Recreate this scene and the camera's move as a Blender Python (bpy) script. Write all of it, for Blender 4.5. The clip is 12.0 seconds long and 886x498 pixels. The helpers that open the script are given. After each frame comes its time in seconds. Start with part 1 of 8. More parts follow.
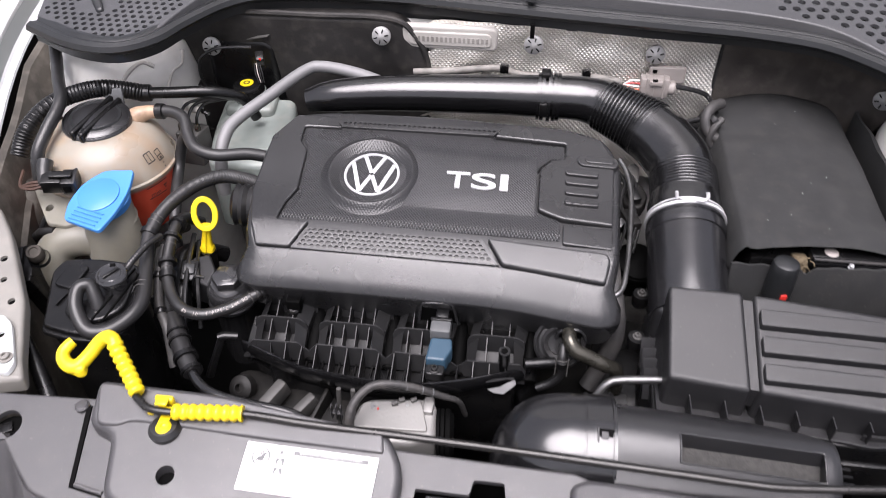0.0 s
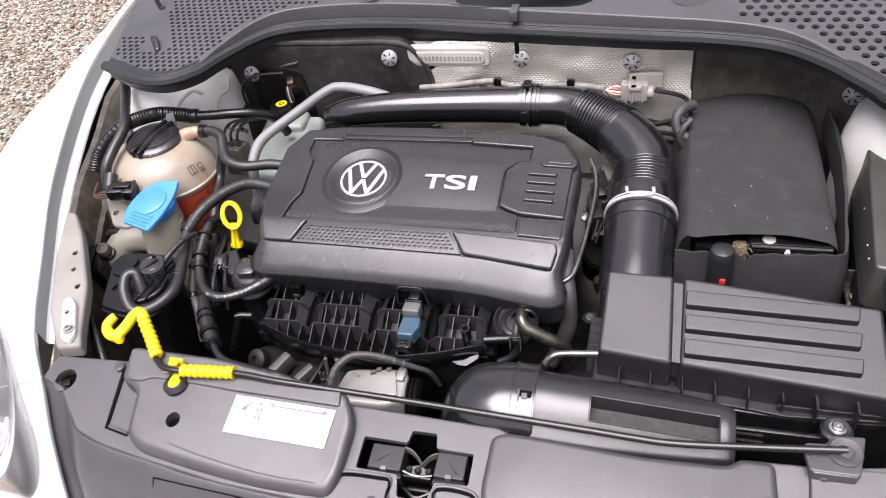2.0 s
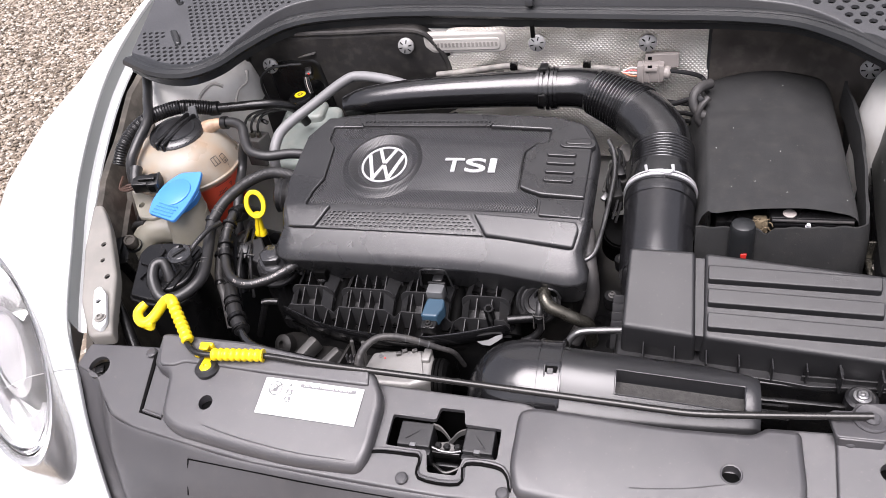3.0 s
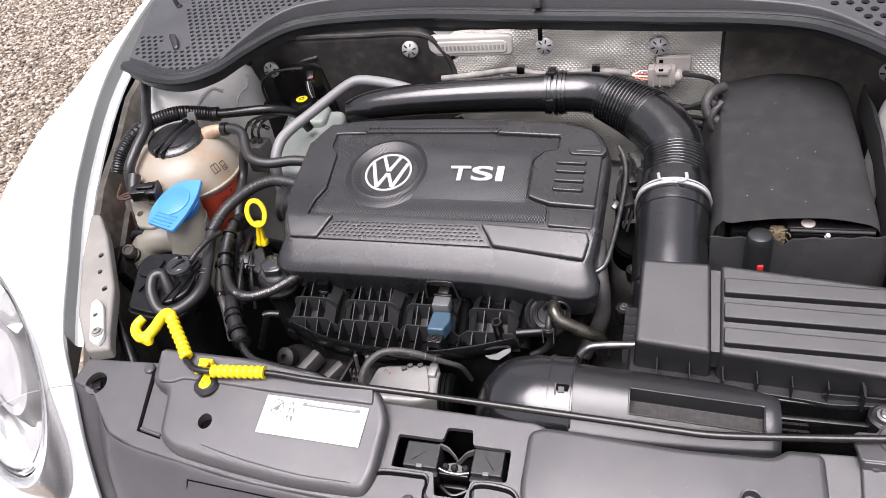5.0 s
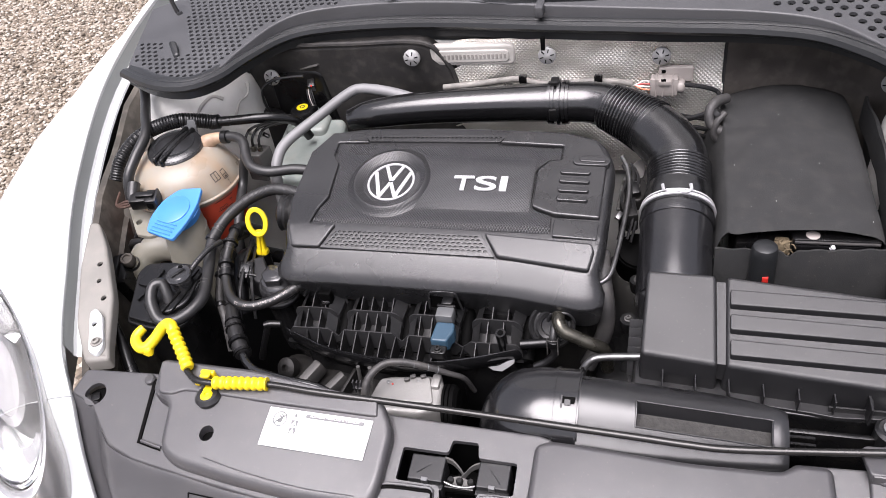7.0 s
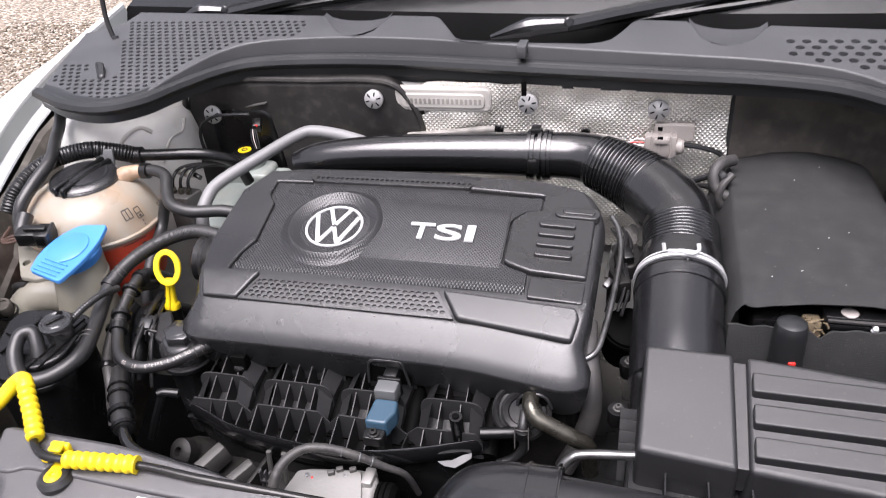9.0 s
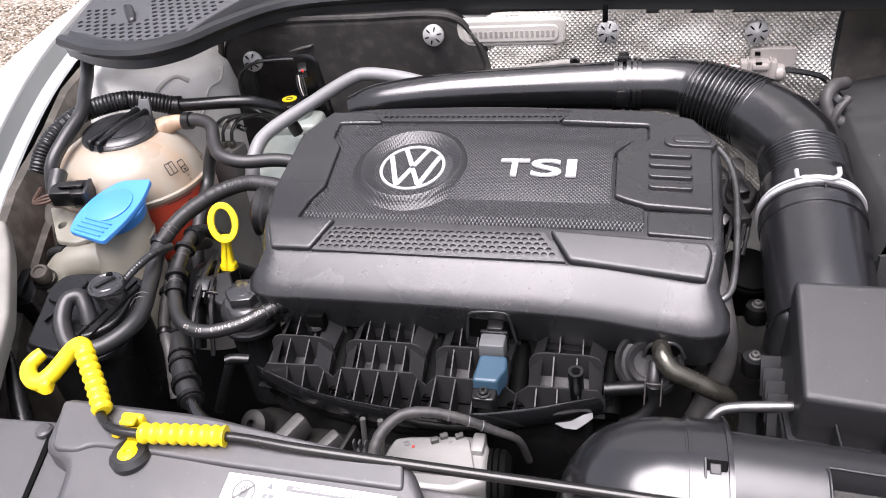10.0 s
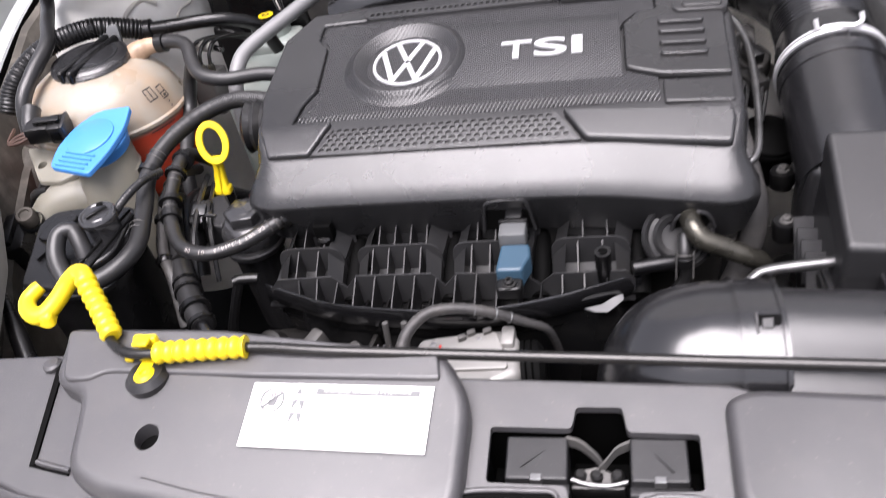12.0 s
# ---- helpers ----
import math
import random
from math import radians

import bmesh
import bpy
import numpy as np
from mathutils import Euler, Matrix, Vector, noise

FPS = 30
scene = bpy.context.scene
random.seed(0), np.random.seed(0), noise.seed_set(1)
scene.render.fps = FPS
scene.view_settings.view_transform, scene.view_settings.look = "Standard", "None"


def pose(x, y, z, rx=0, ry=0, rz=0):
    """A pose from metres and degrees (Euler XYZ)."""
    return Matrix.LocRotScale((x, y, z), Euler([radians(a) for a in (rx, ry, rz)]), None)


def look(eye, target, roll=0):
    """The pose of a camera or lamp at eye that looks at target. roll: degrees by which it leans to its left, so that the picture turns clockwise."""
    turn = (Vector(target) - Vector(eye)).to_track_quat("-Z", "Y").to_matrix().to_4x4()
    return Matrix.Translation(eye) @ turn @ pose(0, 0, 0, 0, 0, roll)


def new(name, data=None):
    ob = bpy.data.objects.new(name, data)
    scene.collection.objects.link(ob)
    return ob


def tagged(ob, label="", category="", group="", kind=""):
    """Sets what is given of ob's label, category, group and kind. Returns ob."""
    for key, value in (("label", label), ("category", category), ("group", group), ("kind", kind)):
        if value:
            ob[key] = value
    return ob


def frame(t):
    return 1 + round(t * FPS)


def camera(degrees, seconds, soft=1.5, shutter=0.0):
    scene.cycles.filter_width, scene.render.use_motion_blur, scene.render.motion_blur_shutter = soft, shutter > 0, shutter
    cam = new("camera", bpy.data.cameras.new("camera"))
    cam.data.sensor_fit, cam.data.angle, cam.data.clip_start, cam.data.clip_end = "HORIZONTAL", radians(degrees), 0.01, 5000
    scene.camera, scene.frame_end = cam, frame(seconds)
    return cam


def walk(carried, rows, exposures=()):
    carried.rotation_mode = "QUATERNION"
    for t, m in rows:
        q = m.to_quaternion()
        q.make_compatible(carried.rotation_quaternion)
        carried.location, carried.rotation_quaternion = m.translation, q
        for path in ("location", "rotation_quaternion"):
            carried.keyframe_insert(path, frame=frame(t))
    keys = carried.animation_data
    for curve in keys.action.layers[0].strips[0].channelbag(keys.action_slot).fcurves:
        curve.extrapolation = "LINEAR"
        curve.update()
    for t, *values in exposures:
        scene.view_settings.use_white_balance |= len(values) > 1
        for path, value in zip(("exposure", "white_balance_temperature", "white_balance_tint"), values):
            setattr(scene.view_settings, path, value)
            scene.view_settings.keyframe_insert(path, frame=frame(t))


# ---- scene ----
cam = camera(60.4, 12.0, soft=0.5, shutter=0.35)
PATH = [
    (0, (0.01, 0.021, 1.495), (-0.185, 1.482, 0.143), -0.7),
    (0.5, (0.092, -0.056, 1.507), (-0.18, 1.398, 0.161), -4.6),
    (1, (0.206, -0.02, 1.53), (-0.172, 1.43, 0.206), -6.4),
    (1.5, (0.279, -0.024, 1.544), (-0.197, 1.405, 0.228), -8.1),
    (2, (0.252, -0.069, 1.568), (-0.269, 1.346, 0.254), -9.7),
    (2.5, (0.245, -0.1, 1.567), (-0.297, 1.306, 0.253), -11.1),
    (4.5, (0.239, -0.065, 1.557), (-0.326, 1.324, 0.233), -12.6),
    (5, (0.231, -0.059, 1.558), (-0.333, 1.332, 0.237), -12.4),
    (5.5, (0.226, -0.055, 1.56), (-0.335, 1.341, 0.242), -12.2),
    (6, (0.223, -0.054, 1.56), (-0.334, 1.348, 0.248), -12.0),
    (6.5, (0.222, -0.054, 1.562), (-0.328, 1.349, 0.248), -11.8),
    (8.3, (0.185, -0.035, 1.516), (-0.313, 1.459, 0.284), -8.8),
    (8.5, (0.186, -0.017, 1.478), (-0.297, 1.518, 0.29), -7.6),
    (9, (0.179, 0.065, 1.364), (-0.303, 1.675, 0.279), -5.3),
    (9.5, (0.076, 0.096, 1.277), (-0.423, 1.706, 0.199), -5.3),
    (10, (0.047, 0.1, 1.277), (-0.423, 1.686, 0.153), -7.2),
    (10.5, (0.047, 0.102, 1.276), (-0.39, 1.675, 0.121), -8.8),
    (11, (0.049, 0.099, 1.287), (-0.378, 1.664, 0.117), -9.5),
    (11.5, (0.053, 0.097, 1.281), (-0.375, 1.647, 0.092), -10.3),
    (12, (0.014, 0.097, 1.217), (-0.425, 1.6, -0.028), -12.6),
]
EXPOSURES = [(0.0, 1.90, 6300, 20), (1.5, 2.07, 6350, 20), (2.5, 1.98, 6350, 20), (5.5, 1.92, 6350, 19), (8.5, 1.98, 6300, 20), (9.5, 2.26, 6300, 20), (11.0, 2.13, 6300, 20), (12.0, 2.20, 6300, 20)]
walk(cam, [(t, look(eye, target, roll)) for t, eye, target, roll in PATH], EXPOSURES)

# ---- sky and sun ----
world = bpy.data.worlds.new("overcast_sky")
scene.world = world
world.use_nodes = True
wn, wl = world.node_tree.nodes, world.node_tree.links
sky = wn.new("ShaderNodeTexSky")
sky.sky_type, sky.sun_disc = "NISHITA", False
sky.sun_elevation, sky.sun_rotation = radians(72), radians(187)
sky.air_density, sky.dust_density = 1.0, 4.0
grey = wn.new("ShaderNodeHueSaturation")
grey.inputs["Saturation"].default_value = 0.22
wl.new(sky.outputs["Color"], grey.inputs["Color"])
wl.new(grey.outputs["Color"], wn["Background"].inputs["Color"])
wn["Background"].inputs["Strength"].default_value = 0.052
sun = new("sun", bpy.data.lights.new("sun", "SUN"))
sun.data.energy, sun.data.angle, sun.data.color = 1.75, radians(53), (1.0, 0.97, 0.93)
sun.matrix_world = look((-0.12, -1.0, 3.1), (0, 0.0, 0))


# ---- materials ----
def material(name, col, rough=0.5, metal=0.0, grain=900.0, bump=0.15, vary=0.12, patch=9.0, dust=0.0, coat=0.0, spec=0.5, specks=0.0):
    """A surface with grain and patches at two scales; dust: a pale film in blotches; specks: scattered pale grains."""
    m = bpy.data.materials.new(name)
    m.use_nodes = True
    n, l = m.node_tree.nodes, m.node_tree.links
    b = n["Principled BSDF"]
    co = n.new("ShaderNodeTexCoord")
    big, fine = n.new("ShaderNodeTexNoise"), n.new("ShaderNodeTexNoise")
    big.inputs["Scale"].default_value, big.inputs["Detail"].default_value = patch, 6
    fine.inputs["Scale"].default_value, fine.inputs["Detail"].default_value = grain, 3
    l.new(co.outputs["Object"], big.inputs["Vector"])
    l.new(co.outputs["Object"], fine.inputs["Vector"])
    ramp = n.new("ShaderNodeMapRange")
    ramp.inputs["From Min"].default_value, ramp.inputs["From Max"].default_value = 0.3, 0.7
    ramp.inputs["To Min"].default_value, ramp.inputs["To Max"].default_value = 1 - vary, 1 + vary
    l.new(big.outputs["Fac"], ramp.inputs["Value"])
    mul = n.new("ShaderNodeVectorMath")
    mul.operation = "SCALE"
    mul.inputs[0].default_value = col
    l.new(ramp.outputs["Result"], mul.inputs["Scale"])
    out = mul.outputs["Vector"]
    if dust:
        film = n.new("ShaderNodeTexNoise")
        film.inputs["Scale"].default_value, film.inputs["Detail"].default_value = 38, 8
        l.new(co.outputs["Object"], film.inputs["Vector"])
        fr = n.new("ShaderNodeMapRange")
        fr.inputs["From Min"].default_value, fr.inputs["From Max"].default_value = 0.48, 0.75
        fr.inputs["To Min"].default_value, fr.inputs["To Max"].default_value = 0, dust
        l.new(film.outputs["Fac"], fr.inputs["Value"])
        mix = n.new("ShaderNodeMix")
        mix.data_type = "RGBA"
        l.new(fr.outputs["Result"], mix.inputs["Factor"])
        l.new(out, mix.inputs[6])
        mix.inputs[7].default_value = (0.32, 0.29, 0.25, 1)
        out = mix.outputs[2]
    if specks:
        dots = n.new("ShaderNodeTexNoise")
        dots.inputs["Scale"].default_value, dots.inputs["Detail"].default_value = 330, 1
        l.new(co.outputs["Object"], dots.inputs["Vector"])
        sr = n.new("ShaderNodeMapRange")
        sr.inputs["From Min"].default_value, sr.inputs["From Max"].default_value = 0.70, 0.80
        sr.inputs["To Min"].default_value, sr.inputs["To Max"].default_value = 0, specks
        l.new(dots.outputs["Fac"], sr.inputs["Value"])
        mx = n.new("ShaderNodeMix")
        mx.data_type = "RGBA"
        l.new(sr.outputs["Result"], mx.inputs["Factor"])
        l.new(out, mx.inputs[6])
        mx.inputs[7].default_value = (0.36, 0.33, 0.29, 1)
        out = mx.outputs[2]
    l.new(out, b.inputs["Base Color"])
    rr = n.new("ShaderNodeMapRange")
    rr.inputs["From Min"].default_value, rr.inputs["From Max"].default_value = 0.3, 0.7
    rr.inputs["To Min"].default_value, rr.inputs["To Max"].default_value = max(0.03, rough - 0.07), min(1, rough + 0.07)
    l.new(big.outputs["Fac"], rr.inputs["Value"])
    l.new(rr.outputs["Result"], b.inputs["Roughness"])
    b.inputs["Metallic"].default_value = metal
    b.inputs["Coat Weight"].default_value = coat
    b.inputs["Coat Roughness"].default_value = 0.04
    b.inputs["Specular IOR Level"].default_value = spec
    bp = n.new("ShaderNodeBump")
    bp.inputs["Strength"].default_value, bp.inputs["Distance"].default_value = bump, 0.0006
    l.new(fine.outputs["Fac"], bp.inputs["Height"])
    l.new(bp.outputs["Normal"], b.inputs["Normal"])
    return m


M = dict(
    cover=material("satin_black_plastic", (0.0165, 0.0165, 0.0173), 0.28, grain=2600, bump=0.22, vary=0.14, spec=0.64, specks=0.06),
    black=material("black_plastic", (0.0042, 0.0042, 0.0045), 0.28, grain=1500, bump=0.2, dust=0.015, spec=0.45, specks=0.05),
    ribs=material("rib_black_plastic", (0.0145, 0.0145, 0.015), 0.40, grain=1200, bump=0.2, dust=0.02, spec=0.32),
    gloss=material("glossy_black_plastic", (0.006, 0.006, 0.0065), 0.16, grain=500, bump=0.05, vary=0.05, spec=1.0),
    # paler copy of the rib plastic, with the light on upright walls in it
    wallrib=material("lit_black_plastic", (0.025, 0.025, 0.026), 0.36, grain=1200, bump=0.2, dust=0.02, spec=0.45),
    pipe=material("glossy_black_pipe", (0.0065, 0.0065, 0.007), 0.19, grain=900, bump=0.08, vary=0.05, spec=0.95),
    rubber=material("black_rubber", (0.012, 0.012, 0.0125), 0.36, grain=1400, bump=0.2, dust=0.03, spec=0.6),
    hose=material("grey_black_hose_rubber", (0.017, 0.0168, 0.0172), 0.40, grain=1600, bump=0.08, vary=0.10, spec=0.5),
    filter=material("polished_black_plastic", (0.022, 0.022, 0.023), 0.20, grain=900, bump=0.08, vary=0.1, spec=1.0, specks=0.05),
    clip=material("pressed_steel", (0.36, 0.36, 0.355), 0.48, 0.3, grain=500, bump=0.1),
    seal=material("grey_black_rubber_seal", (0.014, 0.015, 0.016), 0.36, grain=1200, bump=0.15),
    grey=material("grey_plastic", (0.041, 0.040, 0.0425), 0.38, grain=2200, bump=0.35, vary=0.12, dust=0.03, spec=0.85, specks=0.12),
    airbox=material("dark_grey_plastic", (0.0130, 0.0130, 0.0139), 0.36, grain=2400, bump=0.3, vary=0.16, spec=0.52, specks=0.10),
    snorkel=material("semi_matt_black_plastic", (0.013, 0.013, 0.014), 0.30, grain=2400, bump=0.2, vary=0.07, spec=0.85),
    duct=material("satin_black_duct", (0.010, 0.010, 0.011), 0.22, grain=2000, bump=0.12, vary=0.08, spec=0.9, specks=0.04),
    elbow=material("shiny_black_plastic", (0.010, 0.010, 0.011), 0.20, grain=900, bump=0.05, vary=0.05, spec=0.95),
    dusty=material("dusty_duct_floor", (0.036, 0.035, 0.033), 0.85, grain=420, bump=1.0, vary=0.45, patch=160),
    cowl=material("cowl_plastic", (0.052, 0.053, 0.056), 0.46, grain=1800, bump=0.3, vary=0.14, specks=0.10),
    felt=material("black_felt", (0.026, 0.0265, 0.0268), 0.9, grain=700, bump=1.0, vary=0.14, patch=34, dust=0.025, spec=0.25, specks=0.12),
    dusty_felt=material("dusty_brown_felt", (0.060, 0.054, 0.049), 0.92, grain=600, bump=1.0, vary=0.35, patch=14, dust=0.12, spec=0.2),
    insul=material("black_insulation", (0.0125, 0.0115, 0.011), 0.6, grain=300, bump=0.6, vary=0.35, patch=12, dust=0.08),
    paint=material("white_car_paint", (0.63, 0.65, 0.65), 0.28, grain=300, bump=0.02, vary=0.02, coat=0.6),
    primer=material("dusty_cream_paint", (0.19, 0.182, 0.166), 0.5, grain=600, bump=0.15, vary=0.18, dust=0.2),
    # dusty brown-grey, with the inner wing's shadow darkened into the colour
    shade=material("shaded_dusty_coat", (0.050, 0.044, 0.036), 0.7, grain=260, bump=0.5, vary=0.5, patch=16, dust=0.22),
    yellow=material("yellow_plastic", (0.72, 0.54, 0.008), 0.35, grain=900, bump=0.1, vary=0.05),
    blue=material("blue_plastic", (0.055, 0.22, 0.56), 0.38, grain=900, bump=0.1, vary=0.06),
    steelblue=material("grey_blue_plastic", (0.026, 0.058, 0.090), 0.36, grain=900, bump=0.1),
    alu=material("dull_aluminium", (0.20, 0.20, 0.203), 0.62, 0.4, grain=500, bump=0.15, vary=0.18),
    cast=material("cast_aluminium", (0.085, 0.083, 0.080), 0.58, 0.4, grain=260, bump=0.6, vary=0.3, dust=0.12),
    steel=material("bright_steel", (0.36, 0.36, 0.36), 0.36, 1.0, grain=500, bump=0.1),
    rod=material("dark_steel_rod", (0.05, 0.049, 0.048), 0.28, 0.85, grain=500, bump=0.05),
    brass=material("tarnished_brass_pipe", (0.085, 0.081, 0.068), 0.26, 0.8, grain=400, bump=0.2, vary=0.35, patch=40),
    chrome=material("chrome", (0.82, 0.82, 0.82), 0.12, 1.0, grain=300, bump=0.02),
    badge=material("satin_silver", (0.50, 0.50, 0.51), 0.32, 0.35, grain=900, bump=0.05, vary=0.04),
    white=material("white_label", (0.80, 0.80, 0.79), 0.5, grain=300, bump=0.03, vary=0.02),
    ink=material("dark_grey_ink", (0.022, 0.022, 0.022), 0.6, grain=300, bump=0.0),
    print=material("grey_print", (0.15, 0.15, 0.153), 0.6, grain=300, bump=0.0),
    faint=material("faint_grey_print", (0.55, 0.55, 0.55), 0.6, grain=300, bump=0.0),
    stain=material("orange_stained_plastic", (0.33, 0.225, 0.15), 0.4, grain=400, bump=0.1, vary=0.3, patch=60),
    sleeve=material("pale_glass_sleeve", (0.20, 0.19, 0.175), 0.6, grain=700, bump=0.3, vary=0.35, patch=60),
    dull=material("dull_grey_steel", (0.15, 0.15, 0.15), 0.35, 0.85, grain=500, bump=0.1, vary=0.25, patch=50),
    red=material("red_plastic", (0.50, 0.025, 0.018), 0.4, grain=600, bump=0.1),
    lamp=material("headlight_rim", (0.62, 0.62, 0.61), 0.22, 0.8, grain=300, bump=0.05),
    connector=material("pale_connector_plastic", (0.34, 0.31, 0.29), 0.45, grain=600, bump=0.1),
    orange=material("orange_plastic", (0.75, 0.22, 0.10), 0.45, grain=600, bump=0.1),
    engine=material("dark_engine_metal", (0.008, 0.0075, 0.007), 0.6, 0.3, grain=250, bump=0.6, vary=0.3, dust=0.04),
    # for black parts, and in place of shade in gaps, holes and recesses
    dark=material("deep_black_and_shade", (0.0011, 0.0011, 0.0011), 0.7, grain=600, bump=0.2, spec=0.08),
    fluid=material("pale_green_reservoir_plastic", (0.20, 0.225, 0.21), 0.35, grain=400, bump=0.1, vary=0.2, patch=18, dust=0.25),
    olive=material("olive_black_plastic", (0.030, 0.031, 0.028), 0.40, grain=2400, bump=0.3, vary=0.07, spec=0.8),
    tape=material("grey_cloth_tape", (0.032, 0.031, 0.031), 0.55, grain=500, bump=0.5, vary=0.15, dust=0.1),
    wire=material("pale_clamp_wire", (0.62, 0.62, 0.63), 0.35, 0.4, grain=500, bump=0.1),
    pressing=material("aged_cream_paint", (0.40, 0.385, 0.36), 0.42, grain=500, bump=0.1, vary=0.12, dust=0.2),
    rubbed=material("worn_cream_paint", (0.22, 0.21, 0.195), 0.5, grain=600, bump=0.2, vary=0.3),
    # grey that stands for white wing paint in shade, also colours the shut line
    wing_shade=material("shaded_wing_grey", (0.30, 0.32, 0.315), 0.5, grain=600, bump=0.1, vary=0.06),
    bodywork=material("cream_white_paint", (0.56, 0.555, 0.53), 0.40, grain=500, bump=0.06, vary=0.12, dust=0.2),
    housing=material("pale_cast_housing", (0.24, 0.235, 0.225), 0.45, 0.4, grain=260, bump=0.4, vary=0.15),
    sensor=material("light_grey_plug_plastic", (0.085, 0.088, 0.090), 0.40, grain=700, bump=0.1),
    brown=material("brown_wire_sheath", (0.055, 0.030, 0.022), 0.5, grain=500, bump=0.1),
    foam=material("tan_fibre", (0.13, 0.10, 0.06), 0.9, grain=250, bump=1.0, vary=0.4),
)


def tank_material():
    """Translucent milky plastic, with the pink coolant showing through the lower half."""
    m = material("milky_tank_plastic", (0.285, 0.258, 0.215), 0.32, grain=400, bump=0.10, vary=0.10, spec=0.35)
    n, l = m.node_tree.nodes, m.node_tree.links
    b = n["Principled BSDF"]
    plain = b.inputs["Base Color"].links[0].from_socket
    # brown-pink staining by old coolant, in upright streaks
    tc, squash, streak = n.new("ShaderNodeTexCoord"), n.new("ShaderNodeMapping"), n.new("ShaderNodeTexNoise")
    squash.inputs["Scale"].default_value = (1, 1, 0.3)
    l.new(tc.outputs["Object"], squash.inputs["Vector"])
    l.new(squash.outputs["Vector"], streak.inputs["Vector"])
    streak.inputs["Scale"].default_value, streak.inputs["Detail"].default_value = 24, 3
    amount = n.new("ShaderNodeMapRange")
    amount.inputs["From Min"].default_value, amount.inputs["From Max"].default_value = 0.42, 0.68
    amount.inputs["To Max"].default_value = 0.75
    l.new(streak.outputs["Fac"], amount.inputs["Value"])
    stain = n.new("ShaderNodeMix")
    stain.data_type = "RGBA"
    l.new(amount.outputs["Result"], stain.inputs["Factor"])
    l.new(plain, stain.inputs[6])
    stain.inputs[7].default_value = (0.30, 0.215, 0.145, 1)
    old = stain.outputs[2]
    geo, sep = n.new("ShaderNodeNewGeometry"), n.new("ShaderNodeSeparateXYZ")
    l.new(geo.outputs["Position"], sep.inputs[0])
    lev = n.new("ShaderNodeMapRange")
    lev.inputs["From Min"].default_value, lev.inputs["From Max"].default_value = 0.799, 0.793
    l.new(sep.outputs["Z"], lev.inputs["Value"])
    mix = n.new("ShaderNodeMix")
    mix.data_type = "RGBA"
    l.new(lev.outputs["Result"], mix.inputs["Factor"])
    l.new(old, mix.inputs[6])
    mix.inputs[7].default_value = (0.60, 0.085, 0.045, 1)
    l.new(mix.outputs[2], b.inputs["Base Color"])
    b.inputs["Subsurface Weight"].default_value = 0.4
    b.inputs["Subsurface Radius"].default_value = (0.02, 0.015, 0.01)
    return m


def weave(name, col, scale, rough, depth, metal=0.0, kind="weave"):
    """A woven or pricked relief of crossed waves."""
    m = material(name, col, rough, metal, bump=0.1, vary=0.08)
    n, l = m.node_tree.nodes, m.node_tree.links
    b = n["Principled BSDF"]
    co = n.new("ShaderNodeTexCoord")
    waves = []
    for ang in (45, -45):
        mp = n.new("ShaderNodeMapping")
        mp.inputs["Rotation"].default_value = (0, radians(ang), 0) if kind == "upright" else (0, 0, radians(ang))
        l.new(co.outputs["Object"], mp.inputs["Vector"])
        w = n.new("ShaderNodeTexWave")
        w.inputs["Scale"].default_value = scale
        l.new(mp.outputs["Vector"], w.inputs["Vector"])
        waves.append(w)
    mx = n.new("ShaderNodeMath")
    mx.operation = "MULTIPLY"
    l.new(waves[0].outputs["Fac"], mx.inputs[0])
    l.new(waves[1].outputs["Fac"], mx.inputs[1])
    bp = n.new("ShaderNodeBump")
    bp.inputs["Strength"].default_value, bp.inputs["Distance"].default_value = 1.0, depth
    l.new(mx.outputs[0], bp.inputs["Height"])
    l.new(bp.outputs["Normal"], b.inputs["Normal"])
    return m


M["tank"] = tank_material()
M["milky"] = material("milky_plastic", (0.185, 0.176, 0.145), 0.42, grain=400, bump=0.12, vary=0.2, patch=14, dust=0.15)
M["milky"].node_tree.nodes["Principled BSDF"].inputs["Subsurface Weight"].default_value = 0.3
M["milky"].node_tree.nodes["Principled BSDF"].inputs["Subsurface Radius"].default_value = (0.015, 0.013, 0.009)
M["carbon"] = weave("fine_woven_black_plastic", (0.030, 0.030, 0.0315), 105, 0.30, 0.0017)
M["dish"] = weave("fine_woven_dish_plastic", (0.019, 0.019, 0.020), 105, 0.28, 0.0003)
M["carbon_soft"] = weave("smooth_woven_black_plastic", (0.026, 0.026, 0.0275), 105, 0.30, 0.0006)
M["foil"] = weave("pricked_aluminium_foil", (0.93, 0.90, 0.83), 62, 0.42, 0.0010, 0.85, "upright")


def glass_material(name, rough=0.0, tint=(1, 1, 1)):
    m = bpy.data.materials.new(name)
    m.use_nodes = True
    b = m.node_tree.nodes["Principled BSDF"]
    b.inputs["Base Color"].default_value = (*tint, 1)
    b.inputs["Transmission Weight"].default_value, b.inputs["Roughness"].default_value = 1.0, rough
    b.inputs["IOR"].default_value = 1.45
    return m


M["glass"] = glass_material("clear_glass")


